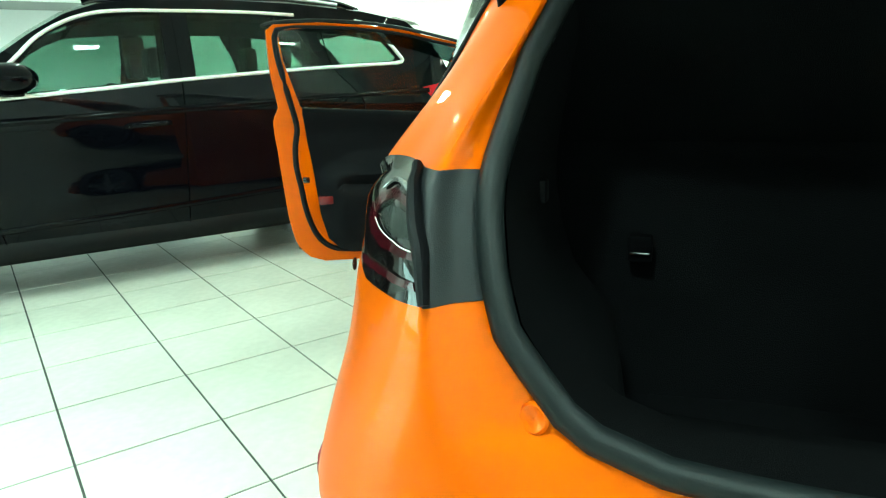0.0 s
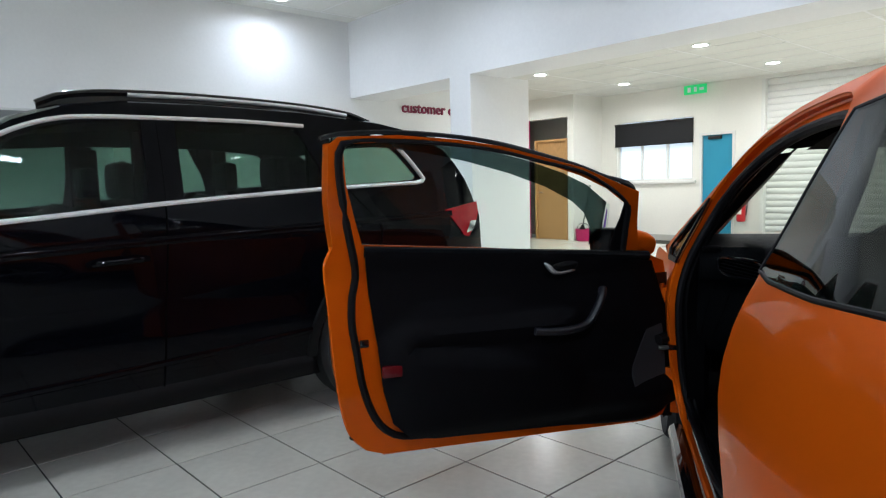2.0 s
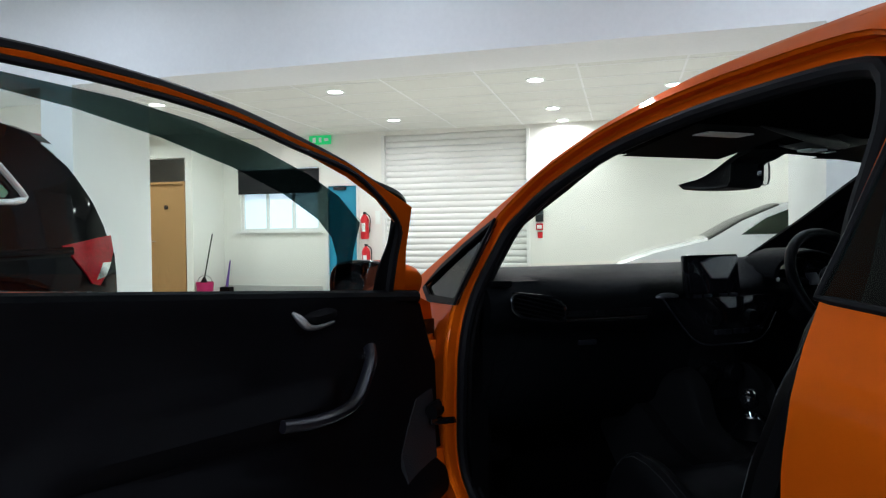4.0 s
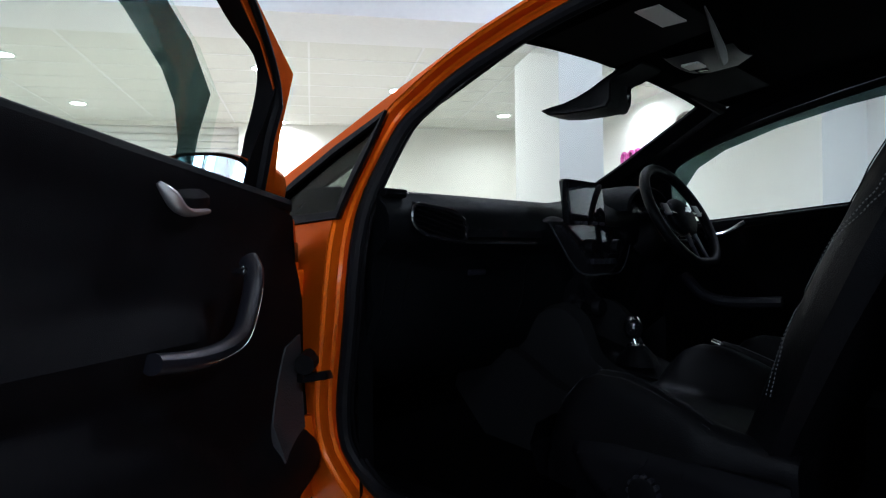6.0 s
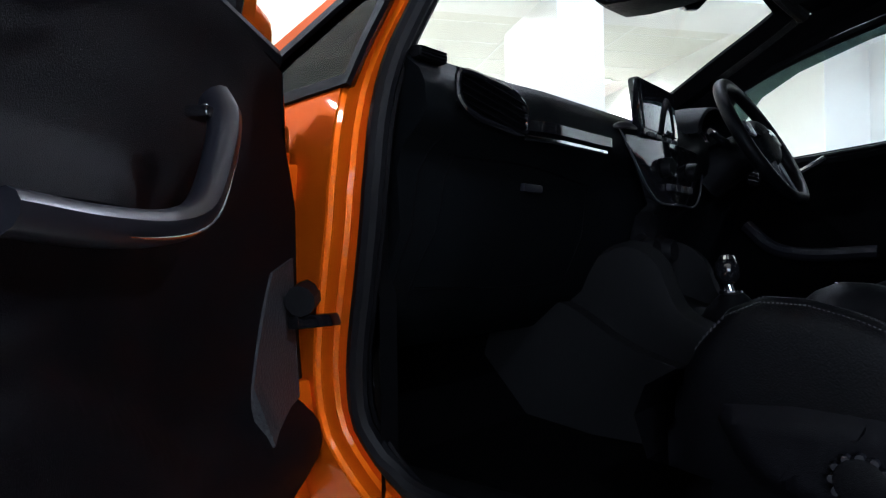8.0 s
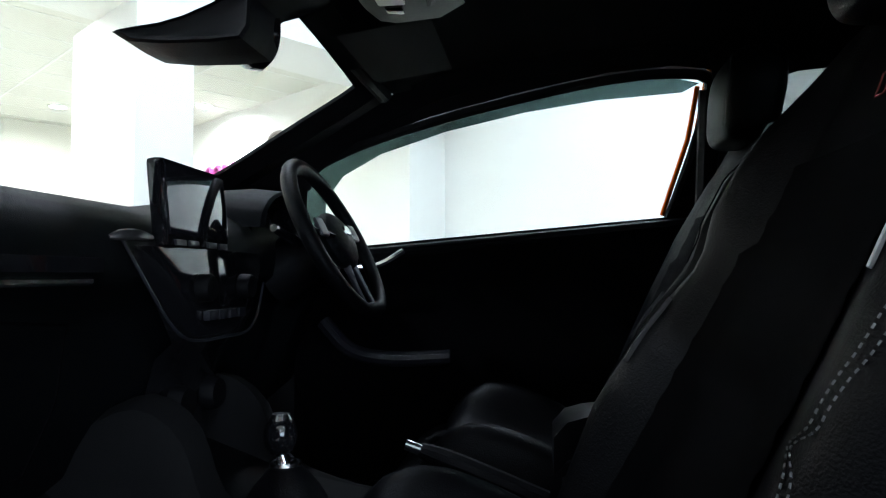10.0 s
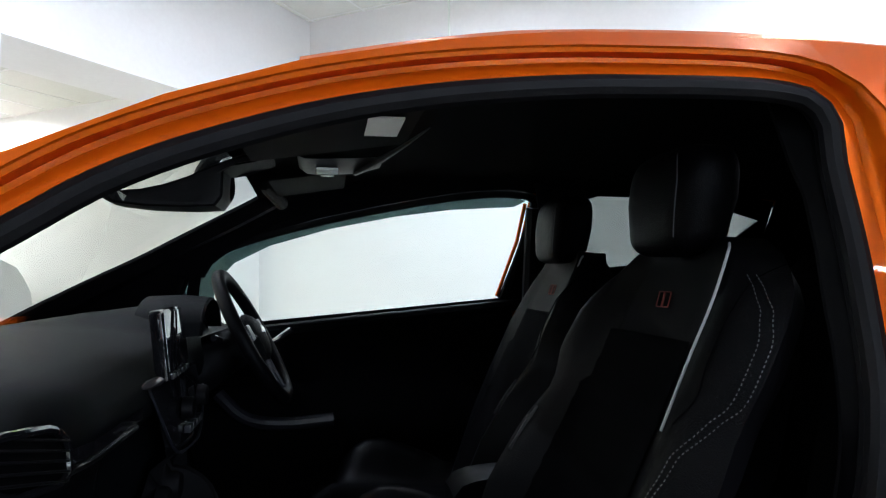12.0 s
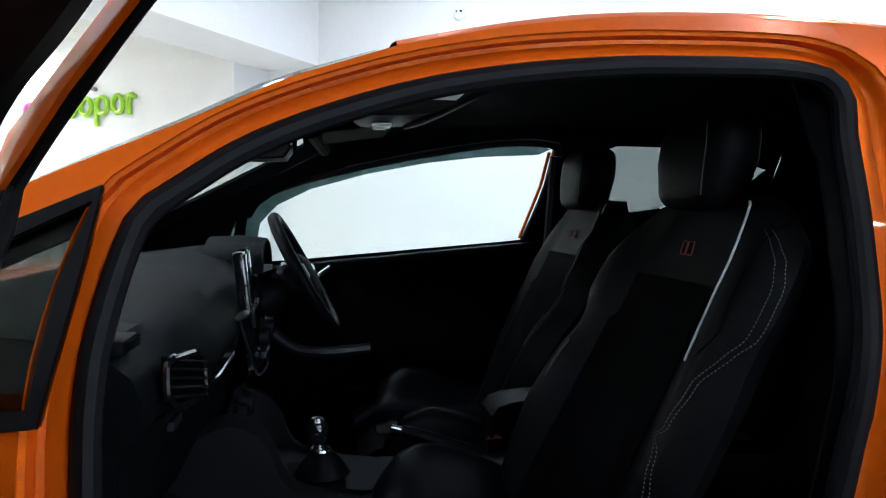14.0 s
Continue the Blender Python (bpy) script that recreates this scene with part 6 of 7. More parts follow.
RDEF = [(2.62, 0.96), (2.665, 1.06), (2.582, 1.150), (2.40, 1.233), (2.216, 1.281), (2.03, 1.315), (1.84, 1.333), (1.65, 1.341), (1.58, 1.327), (1.62, 1.308), (1.82, 1.298), (2.0, 1.276), (2.2, 1.238), (2.38, 1.188), (2.49, 1.135), (2.548, 1.075), (2.575, 0.96)]
part("wind_deflector", sheet(RDEF, [], lambda y, z: rside(y, z, 0.006), 0.003, 0.08), M_DEFLECT, car, "smoked acrylic wind deflector")
part("window_channel", tube([rside(y, z, 0.03) for y, z in spline([(1.630, 1.005), (1.575, 1.2), (1.560, 1.325), (1.650, 1.345), (1.800, 1.337), (2.000, 1.306), (2.240, 1.257), (2.470, 1.193), (2.610, 1.12), (2.670, 1.0), (2.650, 0.93)], 50)], 0.016, 8), M_SEAL, car, "black window channel")
part("driver_frame_trim", sheet([(1.550, 1.0), (2.670, 0.90), (2.730, 0.97), (2.630, 1.17), (2.450, 1.25), (2.150, 1.325), (1.900, 1.365), (1.650, 1.385), (1.450, 1.37), (1.490, 1.1)], [[(1.640, 1.012), (2.450, 0.945), (2.640, 0.937), (2.665, 0.975), (2.650, 1.07), (2.580, 1.14), (2.470, 1.200), (2.240, 1.264), (2.000, 1.314), (1.800, 1.346), (1.650, 1.355), (1.552, 1.342), (1.570, 1.2)]], lambda y, z: rside(y, z, 0.045), -0.004, 0.08), M_TRIM, car, "black driver door frame trim")
part("driver_front_trim", sheet([(2.665, 0.89), (2.870, 0.89), (2.850, 1.0), (2.710, 1.16), (2.590, 1.20), (2.655, 1.09), (2.675, 0.98)], [], lambda y, z: rside(y, z, 0.024), -0.004, 0.05), M_TRIM, car, "black window corner trim")
part("frame_edge", tube([rside(y, z, 0.026) for y, z in ((1.648, 1.02), (1.600, 1.2), (1.588, 1.315))], 0.006, 8), M_ORANGE, car, "thin orange edge of the door frame")
part("seat_belt_pillar", tube([(0.60, 1.56, 1.30), (0.66, 1.56, 1.0), (0.68, 1.60, 0.5)], 0.03, 10), M_TRIM, car)

# dashboard
def dash_profile(x):
    b = 0.035 * math.exp(-((x - 0.02) / 0.16) ** 2)
    h = 0.040 * math.exp(-((x - 0.34) / 0.17) ** 4)
    r = 0.035 * eased((-0.45 - x) / 0.2)
    return [(3.02, 0.965), (2.90, 0.992), (2.76, 0.990 + 0.5 * h), (2.66, 0.982 + h), (2.58, 0.968 + h), (2.535 + r, 0.952 + h * 0.6), (2.512 + r, 0.934), (2.502 + r, 0.912), (2.500 + r, 0.885), (2.506 + r - b * 0.4, 0.862), (2.525 + r - b * 0.8, 0.845), (2.555 + r * 0.8 - b, 0.826), (2.575 + r * 0.6 - b * 1.5, 0.79), (2.59 - b * 1.5, 0.70), (2.64 - b, 0.58), (2.73, 0.50), (2.9, 0.48)]


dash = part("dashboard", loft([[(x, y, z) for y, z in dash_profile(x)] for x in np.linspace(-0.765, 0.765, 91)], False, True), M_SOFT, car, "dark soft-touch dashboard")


def vent(cx, cz, w, h, y, tilt=0.0, turn=0.0):
    v0 = part("air_vent", tube([(cx + w * math.copysign(abs(math.cos(k * math.tau / 28)) ** 0.6, math.cos(k * math.tau / 28)), y - turn * math.cos(k * math.tau / 28), cz - tilt * math.cos(k * math.tau / 28) + h * math.copysign(abs(math.sin(k * math.tau / 28)) ** 0.6, math.sin(k * math.tau / 28))) for k in range(28)], 0.0055, 8, True), M_GLOSSBLACK, dash, "gloss black air vent surround")
    for k in range(5):
        z = cz - h * 0.72 + h * 1.44 * k / 4
        part("vane", loft([[(cx + w * 0.9 * a, y + dy - turn * a, z + dz - tilt * a) for a in (-1, -0.5, 0, 0.5, 1)] for dy, dz in ((0.008, 0.003), (-0.004, 0.002), (-0.006, 0.0), (-0.004, -0.001), (0.008, 0.0))]), M_TRIM, v0)
    part("vent_back", sheet([(-0.95, -0.9), (0.95, -0.9), (0.95, 0.9), (-0.95, 0.9)], [], lambda a, b: (cx + w * a, y + 0.004 - turn * a, cz + h * b - tilt * a), 0.002, 0.5), M_FABRIC, v0)
    return v0


vent(-0.630, 0.898, 0.078, 0.033, 2.514, 0.018, 0.009)
sv = part("side_vent", box((-0.755, 2.556, 0.955), (-0.690, 2.60, 0.974), 0.006), M_TRIM, dash, "narrow side window vent")
for k in range(3):
    part("vane", box((-0.75, 2.553, 0.959 + 0.005 * k), (-0.695, 2.57, 0.961 + 0.005 * k), 0.001), M_FABRIC, sv)
vent(0.61, 0.893, 0.062, 0.034, 2.492)
part("trim_strip", loft([[(x, 2.498 + 0.035 * eased((-0.45 - x) / 0.2) - 0.010 * math.exp(-((x - 0.02) / 0.16) ** 2) + dy, z) for dy, z in ((0.004, 0.852), (0.0, 0.855), (0.0, 0.860), (0.004, 0.863))] for x in np.linspace(-0.545, -0.285, 12)]), M_CHROME, dash, "bright trim strip")
part("trim_strip", loft([[(x, 2.496 + 0.035 * eased((-0.45 - x) / 0.2) - 0.010 * math.exp(-((x - 0.02) / 0.16) ** 2), z) for z in (0.868, 0.875, 0.886)] for x in np.linspace(-0.56, -0.27, 12)]), M_GLOSSBLACK, dash, "gloss black trim strip")
def dash_y(x, z):
    low = dash_profile(x)[9:15][::-1]
    return float(np.interp(z, [q[1] for q in low], [q[0] for q in low]))


for pts in ([(-0.66, 0.822), (-0.45, 0.819), (-0.24, 0.80)], [(-0.645, 0.826), (-0.672, 0.74), (-0.70, 0.66), (-0.71, 0.60)], [(-0.70, 0.845), (-0.725, 0.77), (-0.742, 0.70), (-0.75, 0.62)], [(-0.70, 0.61), (-0.45, 0.60), (-0.24, 0.605)], [(-0.24, 0.80), (-0.235, 0.70), (-0.24, 0.605)]):
    part("glovebox_seam", tube([(x, dash_y(x, z), z) for x, z in spline(pts, 18)], 0.0022, 6), M_FABRIC, dash)
part("glovebox_latch", box((-0.47, 2.566, 0.775), (-0.41, 2.585, 0.79), 0.004), M_SATIN, dash, "dark glovebox latch")
# screen
SCR = Matrix.Translation((-0.047, 2.502, 0.970)) @ Matrix.Rotation(radians(2), 4, "Z") @ Matrix.Rotation(radians(-6), 4, "X")
scr = part("touch_screen", box((-0.103, -0.008, -0.065), (0.103, 0.016, 0.065), 0.008), M_GLOSSBLACK, dash, "upright tablet-like touch screen, off", matrix=SCR)
part("screen_glass", box((-0.096, -0.0105, -0.048), (0.096, -0.0085, 0.058), 0.001), material("screen_glass_off", (0.012, 0.012, 0.015), 0.04, coat=1.0), scr, "dark reflecting screen glass")
for k, x in enumerate((-0.07, -0.03, 0.03, 0.07)):
    part("screen_button", box((x - 0.014, -0.013, -0.064), (x + 0.014, -0.008, -0.055), 0.001), M_SATIN, scr)
stack = part("stack_fascia", loft([[(x0 * w, y + 0.02 * abs(x0) ** 2, z) for x0 in np.linspace(-1, 1, 11)] for w, y, z in ((0.235, 2.54, 0.925), (0.22, 2.485, 0.905), (0.185, 2.475, 0.86), (0.145, 2.472, 0.80), (0.115, 2.475, 0.765), (0.11, 2.505, 0.74), (0.105, 2.53, 0.66), (0.10, 2.53, 0.52))]), M_GLOSSBLACK, dash, "gloss black centre stack")
part("stack_trim", tube(spline([(-0.238, 2.50, 0.922), (-0.19, 2.487, 0.85), (-0.14, 2.478, 0.79), (-0.095, 2.474, 0.768), (0.0, 2.466, 0.766), (0.095, 2.474, 0.768), (0.14, 2.478, 0.79), (0.19, 2.487, 0.85)], 50), 0.0026, 6), M_SATIN, stack, "thin satin stack trim")
part("stack_wing", tube(spline([(-0.252, 2.502, 0.913), (-0.225, 2.490, 0.918), (-0.185, 2.484, 0.916)], 10), [0.003, 0.006, 0.008, 0.008, 0.008, 0.008, 0.008, 0.007, 0.005, 0.003], 8, flat=0.6), M_RIM, stack, "grey metal wing beside the screen")
for x, z in ((-0.07, 0.845), (0.07, 0.845)):
    part("climate_knob", lathe([(0.001, 0.02), (0.018, 0.02), (0.021, 0.016), (0.022, 0)], 20, matrix=Matrix.Translation((x, 2.475, z)) @ Matrix.Rotation(radians(90), 4, "X")), M_TRIM, stack, "dark knurled knob")
for x in (-0.05, -0.018, 0.018, 0.05):
    part("stack_button", box((x - 0.013, 2.463, 0.795), (x + 0.013, 2.475, 0.81), 0.002), M_SATIN, stack)
for x in (-0.05, 0.05):
    part("heater_knob", lathe([(0.001, 0.022), (0.024, 0.022), (0.028, 0.015), (0.03, 0)], 20, matrix=Matrix.Translation((x, 2.525, 0.665)) @ Matrix.Rotation(radians(90), 4, "X")), M_TRIM, stack, "dark heater knob")
# instrument hood
part("instrument_hood", loft([[(0.34 + r * 0.15 * math.cos(a), y - 0.04, 0.957 + r * (0.085 if a < math.pi else 0.05) * math.sin(a)) for a in np.linspace(0, math.pi, 15)] for r, y in ((1.05, 2.68), (1.08, 2.60), (1.0, 2.535), (0.93, 2.53))]), M_SOFT, dash, "dark instrument hood")
part("gauge", lathe([(0.001, 0), (0.05, 0), (0.056, 0.012), (0.058, 0.0)], 24, matrix=Matrix.Translation((0.27, 2.535, 0.955)) @ Matrix.Rotation(radians(78), 4, "X")), M_GLOSSBLACK, dash)
part("gauge", lathe([(0.001, 0), (0.05, 0), (0.056, 0.012), (0.058, 0.0)], 24, matrix=Matrix.Translation((0.41, 2.535, 0.955)) @ Matrix.Rotation(radians(78), 4, "X")), M_GLOSSBLACK, dash)
# steering wheel
SW = Matrix.Translation((0.34, 2.39, 0.940)) @ Matrix.Rotation(radians(90 - 28), 4, "X")
sw = part("steering_wheel", tube([(0.176 * math.cos(k * math.tau / 48), max(0.176 * math.sin(k * math.tau / 48), -0.168), 0) for k in range(48)], 0.0165, 12, True), M_LEATHER, car, "black leather flat-bottomed steering wheel", matrix=SW)
hub = bmesh.new()
bmesh.ops.create_uvsphere(hub, u_segments=20, v_segments=10, radius=1)
bmesh.ops.transform(hub, matrix=Matrix.Translation((0, -0.005, 0.0)) @ Matrix.Diagonal((0.075, 0.068, 0.03, 1)), verts=hub.verts)
part("airbag_cover", hub, M_SOFT, sw, "dark airbag cover")
part("badge", lathe([(0.001, 0.004), (0.014, 0.003), (0.018, 0.0)], 20, matrix=Matrix.Translation((0, 0.005, 0.028)) @ Matrix.Diagonal((1.4, 0.7, 1, 1))), M_CHROME, sw, "small oval chrome badge")
for pts, m_ in (([(0.06, 0.01, 0.0), (0.12, 0.015, 0), (0.165, 0.02, 0)], M_GLOSSBLACK), ([(-0.06, 0.01, 0.0), (-0.12, 0.015, 0), (-0.165, 0.02, 0)], M_GLOSSBLACK), ([(0.02, -0.05, 0), (0.03, -0.1, 0), (0.035, -0.16, 0)], M_CHROME), ([(-0.02, -0.05, 0), (-0.03, -0.1, 0), (-0.035, -0.16, 0)], M_CHROME)):
    part("spoke", tube(pts, [0.024, 0.018, 0.016] if m_ is M_GLOSSBLACK else [0.010, 0.006, 0.005], 10, flat=0.5), M_SATIN if m_ is M_CHROME else m_, sw)
for s in (-1, 1):
    part("spoke_switches", box((s * 0.11 - 0.022, -0.005, 0.008), (s * 0.11 + 0.022, 0.035, 0.016), 0.004), M_SATIN, sw)
    part("column_stalk", tube([(s * 0.05, 0.02, -0.06), (s * 0.17, 0.045, -0.055)], [0.012, 0.008], 8), M_GLOSSBLACK, sw)
part("column_shroud", tube([(0, 0, -0.03), (0, 0.0, -0.16)], [0.05, 0.07], 14), M_TRIM, sw)

# centre console, gear lever, handbrake, armrest
part("centre_console", loft([[(x0 * w, y, zt if abs(x0) < 0.9 else zb) for x0 in (-1, -0.95, -0.85, 0, 0.85, 0.95, 1)] for y, w, zt, zb in ((1.70, 0.11, 0.50, 0.27), (2.0, 0.11, 0.50, 0.27), (2.25, 0.115, 0.50, 0.27), (2.40, 0.12, 0.525, 0.27), (2.56, 0.13, 0.58, 0.27), (2.70, 0.14, 0.62, 0.3))]), M_TRIM, car, "dark centre console")
M_FLANK = material("dark_grey_flank", (0.0062, 0.0062, 0.0066), 0.75, bump=0.5, bump_scale=800, grain=0.3, grain_scale=500, spec=0.1)
knee = part("console_side", loft([[(x, 2.50 + (y - 2.50) * f, 0.45 + (z - 0.45) * f) for y, z in spline([(2.86, 0.28), (2.80, 0.50), (2.70, 0.60), (2.62, 0.655), (2.53, 0.690), (2.46, 0.65), (2.41, 0.545), (2.30, 0.50), (2.15, 0.46), (2.13, 0.28)], 40)] for x, f in ((-0.10, 1.0), (-0.13, 0.99), (-0.15, 0.94), (-0.158, 0.85), (-0.162, 0.6))], True, True), M_FLANK, car, "dark grey console flank")
part("flank_carpet", loft([[(x, y, z) for y, z in spline([(2.90, 0.28), (2.84, 0.50), (2.74, 0.565), (2.64, 0.55), (2.52, 0.48), (2.40, 0.44), (2.25, 0.43)], 24)] + [(x, 2.25, 0.28)] for x in (-0.15, -0.185, -0.205)], True, True), M_FLANK, knee, "dark grey carpeted tunnel side")
mirrored(knee)
gb = part("gear_gaiter", loft([[(-0.045 + r * math.cos(a), 2.345 + r * 1.15 * math.sin(a), z) for a in np.linspace(0, math.tau, 17)] for r, z in ((0.055, 0.525), (0.045, 0.545), (0.03, 0.565), (0.016, 0.58))]), M_LEATHER, car, "black leather gear gaiter")
part("gear_lever", cyl((-0.047, 2.345, 0.57), (-0.047, 2.355, 0.60), 0.010, seg=12), M_CHROME, gb)
kn = bmesh.new()
bmesh.ops.create_uvsphere(kn, u_segments=18, v_segments=12, radius=1)
bmesh.ops.transform(kn, matrix=Matrix.Translation((-0.047, 2.355, 0.622)) @ Matrix.Diagonal((0.025, 0.026, 0.032, 1)), verts=kn.verts)
part("gear_knob", kn, M_GLOSSBLACK, gb, "gloss black gear knob with a metal cap")
part("knob_cap", lathe([(0.001, 0.006), (0.014, 0.004), (0.019, -0.004)], 16, matrix=Matrix.Translation((-0.047, 2.355, 0.650))), M_CHROME, gb, "polished knob cap")
part("gaiter_ring", tube([(-0.045 + 0.02 * math.cos(a), 2.347 + 0.02 * math.sin(a), 0.578) for a in np.linspace(0, math.tau, 17)[:-1]], 0.005, 6, True), M_CHROME, gb, "chrome collar")
hbk = part("handbrake", tube(spline([(0.046, 1.955, 0.51), (0.047, 2.075, 0.555), (0.048, 2.155, 0.582)], 12), [0.017] * 10 + [0.015, 0.012], 10), M_LEATHER, car, "black leather handbrake lever")
part("handbrake_button", cyl((0.048, 2.155, 0.582), (0.0485, 2.18, 0.590), 0.009, seg=12), M_CHROME, hbk, "chrome release button")
arm = part("armrest", loft([[(0.035 + x0 * 0.055, y, z + 0.006 * (1 - x0 * x0)) for x0 in np.linspace(-1, 1, 7)] + [(0.035 + x0 * 0.055, y, z - 0.055) for x0 in np.linspace(1, -1, 7)] for y, z in spline([(1.62, 0.655), (1.76, 0.662), (1.87, 0.66), (1.925, 0.648), (1.945, 0.625)], 12)], True, True), M_LEATHER, car, "black leather armrest between the seats")
part("armrest_base", tube([(0.035, 1.68, 0.48), (0.035, 1.70, 0.62)], 0.03, 10), M_TRIM, arm)
for x in (0.09, -0.09):
    b_ = part("belt_buckle", box((x - 0.012, 1.89, 0.44), (x + 0.012, 1.93, 0.535), 0.005), M_TRIM, car, "seat belt buckle with a red button")
    part("release_button", box((x - 0.009, 1.897, 0.534), (x + 0.009, 1.923, 0.54), 0.002), M_RED, b_, "red release button")

# seats
def seat(cx, name, label, side, dy=0.0):
    def back_y(z):
        return float(np.interp(z, [0.42, 0.55, 0.7, 0.9, 1.05, 1.14], [1.94, 1.885, 1.815, 1.715, 1.642, 1.60]))
    hwz = lerp_table([0.42, 0.55, 0.70, 0.82, 0.88, 0.95, 1.03, 1.08, 1.12, 1.145], [0.21, 0.245, 0.265, 0.268, 0.262, 0.272, 0.262, 0.238, 0.185, 0.13])
    bol_in = lerp_table([0.42, 0.55, 0.70, 0.80, 0.88, 0.95, 1.03, 1.10, 1.145], [0.04, 0.085, 0.095, 0.08, 0.05, 0.065, 0.06, 0.025, 0.0])
    bol_out = lerp_table([0.42, 0.55, 0.66, 0.75, 0.85, 0.95, 1.145], [0.0, 0.0, 0.01, 0.015, 0.02, 0.02, 0.0])

    def front(a, z):
        """Depth of the backrest's front; a from -1 to 1, outer side negative for the passenger seat."""
        b = bol_in(z) if a * side > 0 else bol_out(z)
        e = max(0.0, (abs(a) - 0.5) / 0.5)
        return back_y(z) + b * math.sin(math.pi * min(1, e * 0.66)) ** 1.2 - 0.065 * max(0.0, (abs(a) - 0.72) / 0.28) ** 2 - 0.008 * (1 - a * a)
    rings = []
    for z in np.linspace(0.42, 1.145, 30):
        w, y = hwz(z), back_y(z)
        ring = []
        for k in range(25):
            a = -1 + 2 * k / 24
            ring.append((cx + w * a, front(a, z), z + (0.015 * (1 - a * a) if z > 1.1 else 0)))
        th = 0.12 if z < 1.05 else 0.12 - (z - 1.05) * 0.45
        for k in range(9):
            a = 1 - 2 * k / 8
            ring.append((cx + w * 0.93 * a, y - th + 0.03 * abs(a) ** 3, z))
        rings.append(ring)
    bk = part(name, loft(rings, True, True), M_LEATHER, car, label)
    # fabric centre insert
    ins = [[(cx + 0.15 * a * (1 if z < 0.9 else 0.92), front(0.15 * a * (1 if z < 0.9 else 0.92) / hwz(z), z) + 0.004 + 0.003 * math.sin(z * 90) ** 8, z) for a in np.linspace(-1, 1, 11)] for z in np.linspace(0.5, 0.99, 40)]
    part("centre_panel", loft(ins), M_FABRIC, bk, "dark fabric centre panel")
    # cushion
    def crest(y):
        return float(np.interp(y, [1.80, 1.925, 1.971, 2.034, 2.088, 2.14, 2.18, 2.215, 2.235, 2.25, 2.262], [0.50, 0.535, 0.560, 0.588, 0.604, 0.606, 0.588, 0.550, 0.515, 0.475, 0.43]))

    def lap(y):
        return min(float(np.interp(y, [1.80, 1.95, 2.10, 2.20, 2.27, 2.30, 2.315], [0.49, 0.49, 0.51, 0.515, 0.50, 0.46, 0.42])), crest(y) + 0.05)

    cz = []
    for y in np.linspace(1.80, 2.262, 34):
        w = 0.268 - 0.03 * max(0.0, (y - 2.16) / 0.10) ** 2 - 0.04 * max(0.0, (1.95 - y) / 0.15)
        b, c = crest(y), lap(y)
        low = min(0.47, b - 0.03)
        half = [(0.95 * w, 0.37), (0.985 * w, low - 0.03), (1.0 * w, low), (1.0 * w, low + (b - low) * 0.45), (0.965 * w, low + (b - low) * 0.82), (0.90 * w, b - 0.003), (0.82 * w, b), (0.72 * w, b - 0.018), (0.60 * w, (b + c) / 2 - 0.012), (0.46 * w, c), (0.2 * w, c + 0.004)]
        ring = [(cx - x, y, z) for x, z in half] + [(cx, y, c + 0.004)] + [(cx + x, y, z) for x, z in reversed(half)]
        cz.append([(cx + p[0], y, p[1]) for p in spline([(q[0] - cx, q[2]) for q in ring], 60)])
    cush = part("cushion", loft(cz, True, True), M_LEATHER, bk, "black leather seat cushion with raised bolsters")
    part("cushion_nose", loft([[(cx + 0.225 * a * f, y, z) for a in np.linspace(-1, 1, 13)] for f, y, z in ((1.0, 2.20, 0.510), (1.0, 2.255, 0.502), (0.99, 2.30, 0.475), (0.98, 2.318, 0.43), (0.97, 2.30, 0.37), (0.96, 2.20, 0.36))], False, True), M_LEATHER, cush, "rounded cushion front")
    for off in (0.0, 0.014):
        w_ = 0.268
        path = [(cx - side * (0.90 * w_ + 0.004 - off), y, crest(y) - 0.0005 - 0.006 * max(0, 0.008 - off) / 0.008) for y in np.linspace(1.93, 2.225, 120)]
        st = bmesh.new()
        for i in range(0, 118, 2):
            tube([path[i], path[i + 1]], 0.0010, 4, False, st)
        part("stitching", st, M_DIMTHREAD, cush, "dim grey double stitching")
    # head restraint
    hr = bmesh.new()
    bmesh.ops.create_uvsphere(hr, u_segments=28, v_segments=18, radius=1)
    for v_ in hr.verts:
        c = v_.co
        z = 1.213 + 0.092 * math.copysign(abs(c.z) ** 0.5, c.z)
        v_.co = Vector((cx + (0.118 - 0.015 * (z < 1.18)) * math.copysign(abs(c.x) ** 0.45, c.x), 1.605 - 0.12 * (z - 1.22) + 0.055 * math.copysign(abs(c.y) ** 0.55, c.y), z))
    part("head_restraint", hr, M_LEATHER, bk, "black leather head restraint")
    part("headrest_seam", tube([(cx - 0.088 + 0.25 * max(0.0, z - 1.24), 1.607 - 0.12 * (z - 1.22) + 0.0535 - 0.6 * (z - 1.215) ** 2, z) for z in np.linspace(1.15, 1.285, 14)], 0.0012, 5), M_DIMTHREAD, bk, "dim stitched seam")
    for s in (-1, 1):
        part("headrest_post", cyl((cx + s * 0.05, 1.575, 1.10), (cx + s * 0.05, 1.58, 1.17), 0.007, seg=10), M_CHROME, bk)
        # silver piping down the shoulder and double stitching on the bolster
        if s > 0:
            continue
        part("piping", tube(spline([(cx + s * 0.13, back_y(1.138) - 0.004, 1.138), (cx + s * 0.155, back_y(1.122) + 0.006, 1.127), (cx + s * 0.168, back_y(1.05) + 0.010, 1.05), (cx + s * 0.172, back_y(0.97) + 0.012, 0.97), (cx + s * 0.175, back_y(0.87) + 0.010, 0.87)], 30), 0.0024, 6), M_SILVERPIPE, bk, "silver piping")
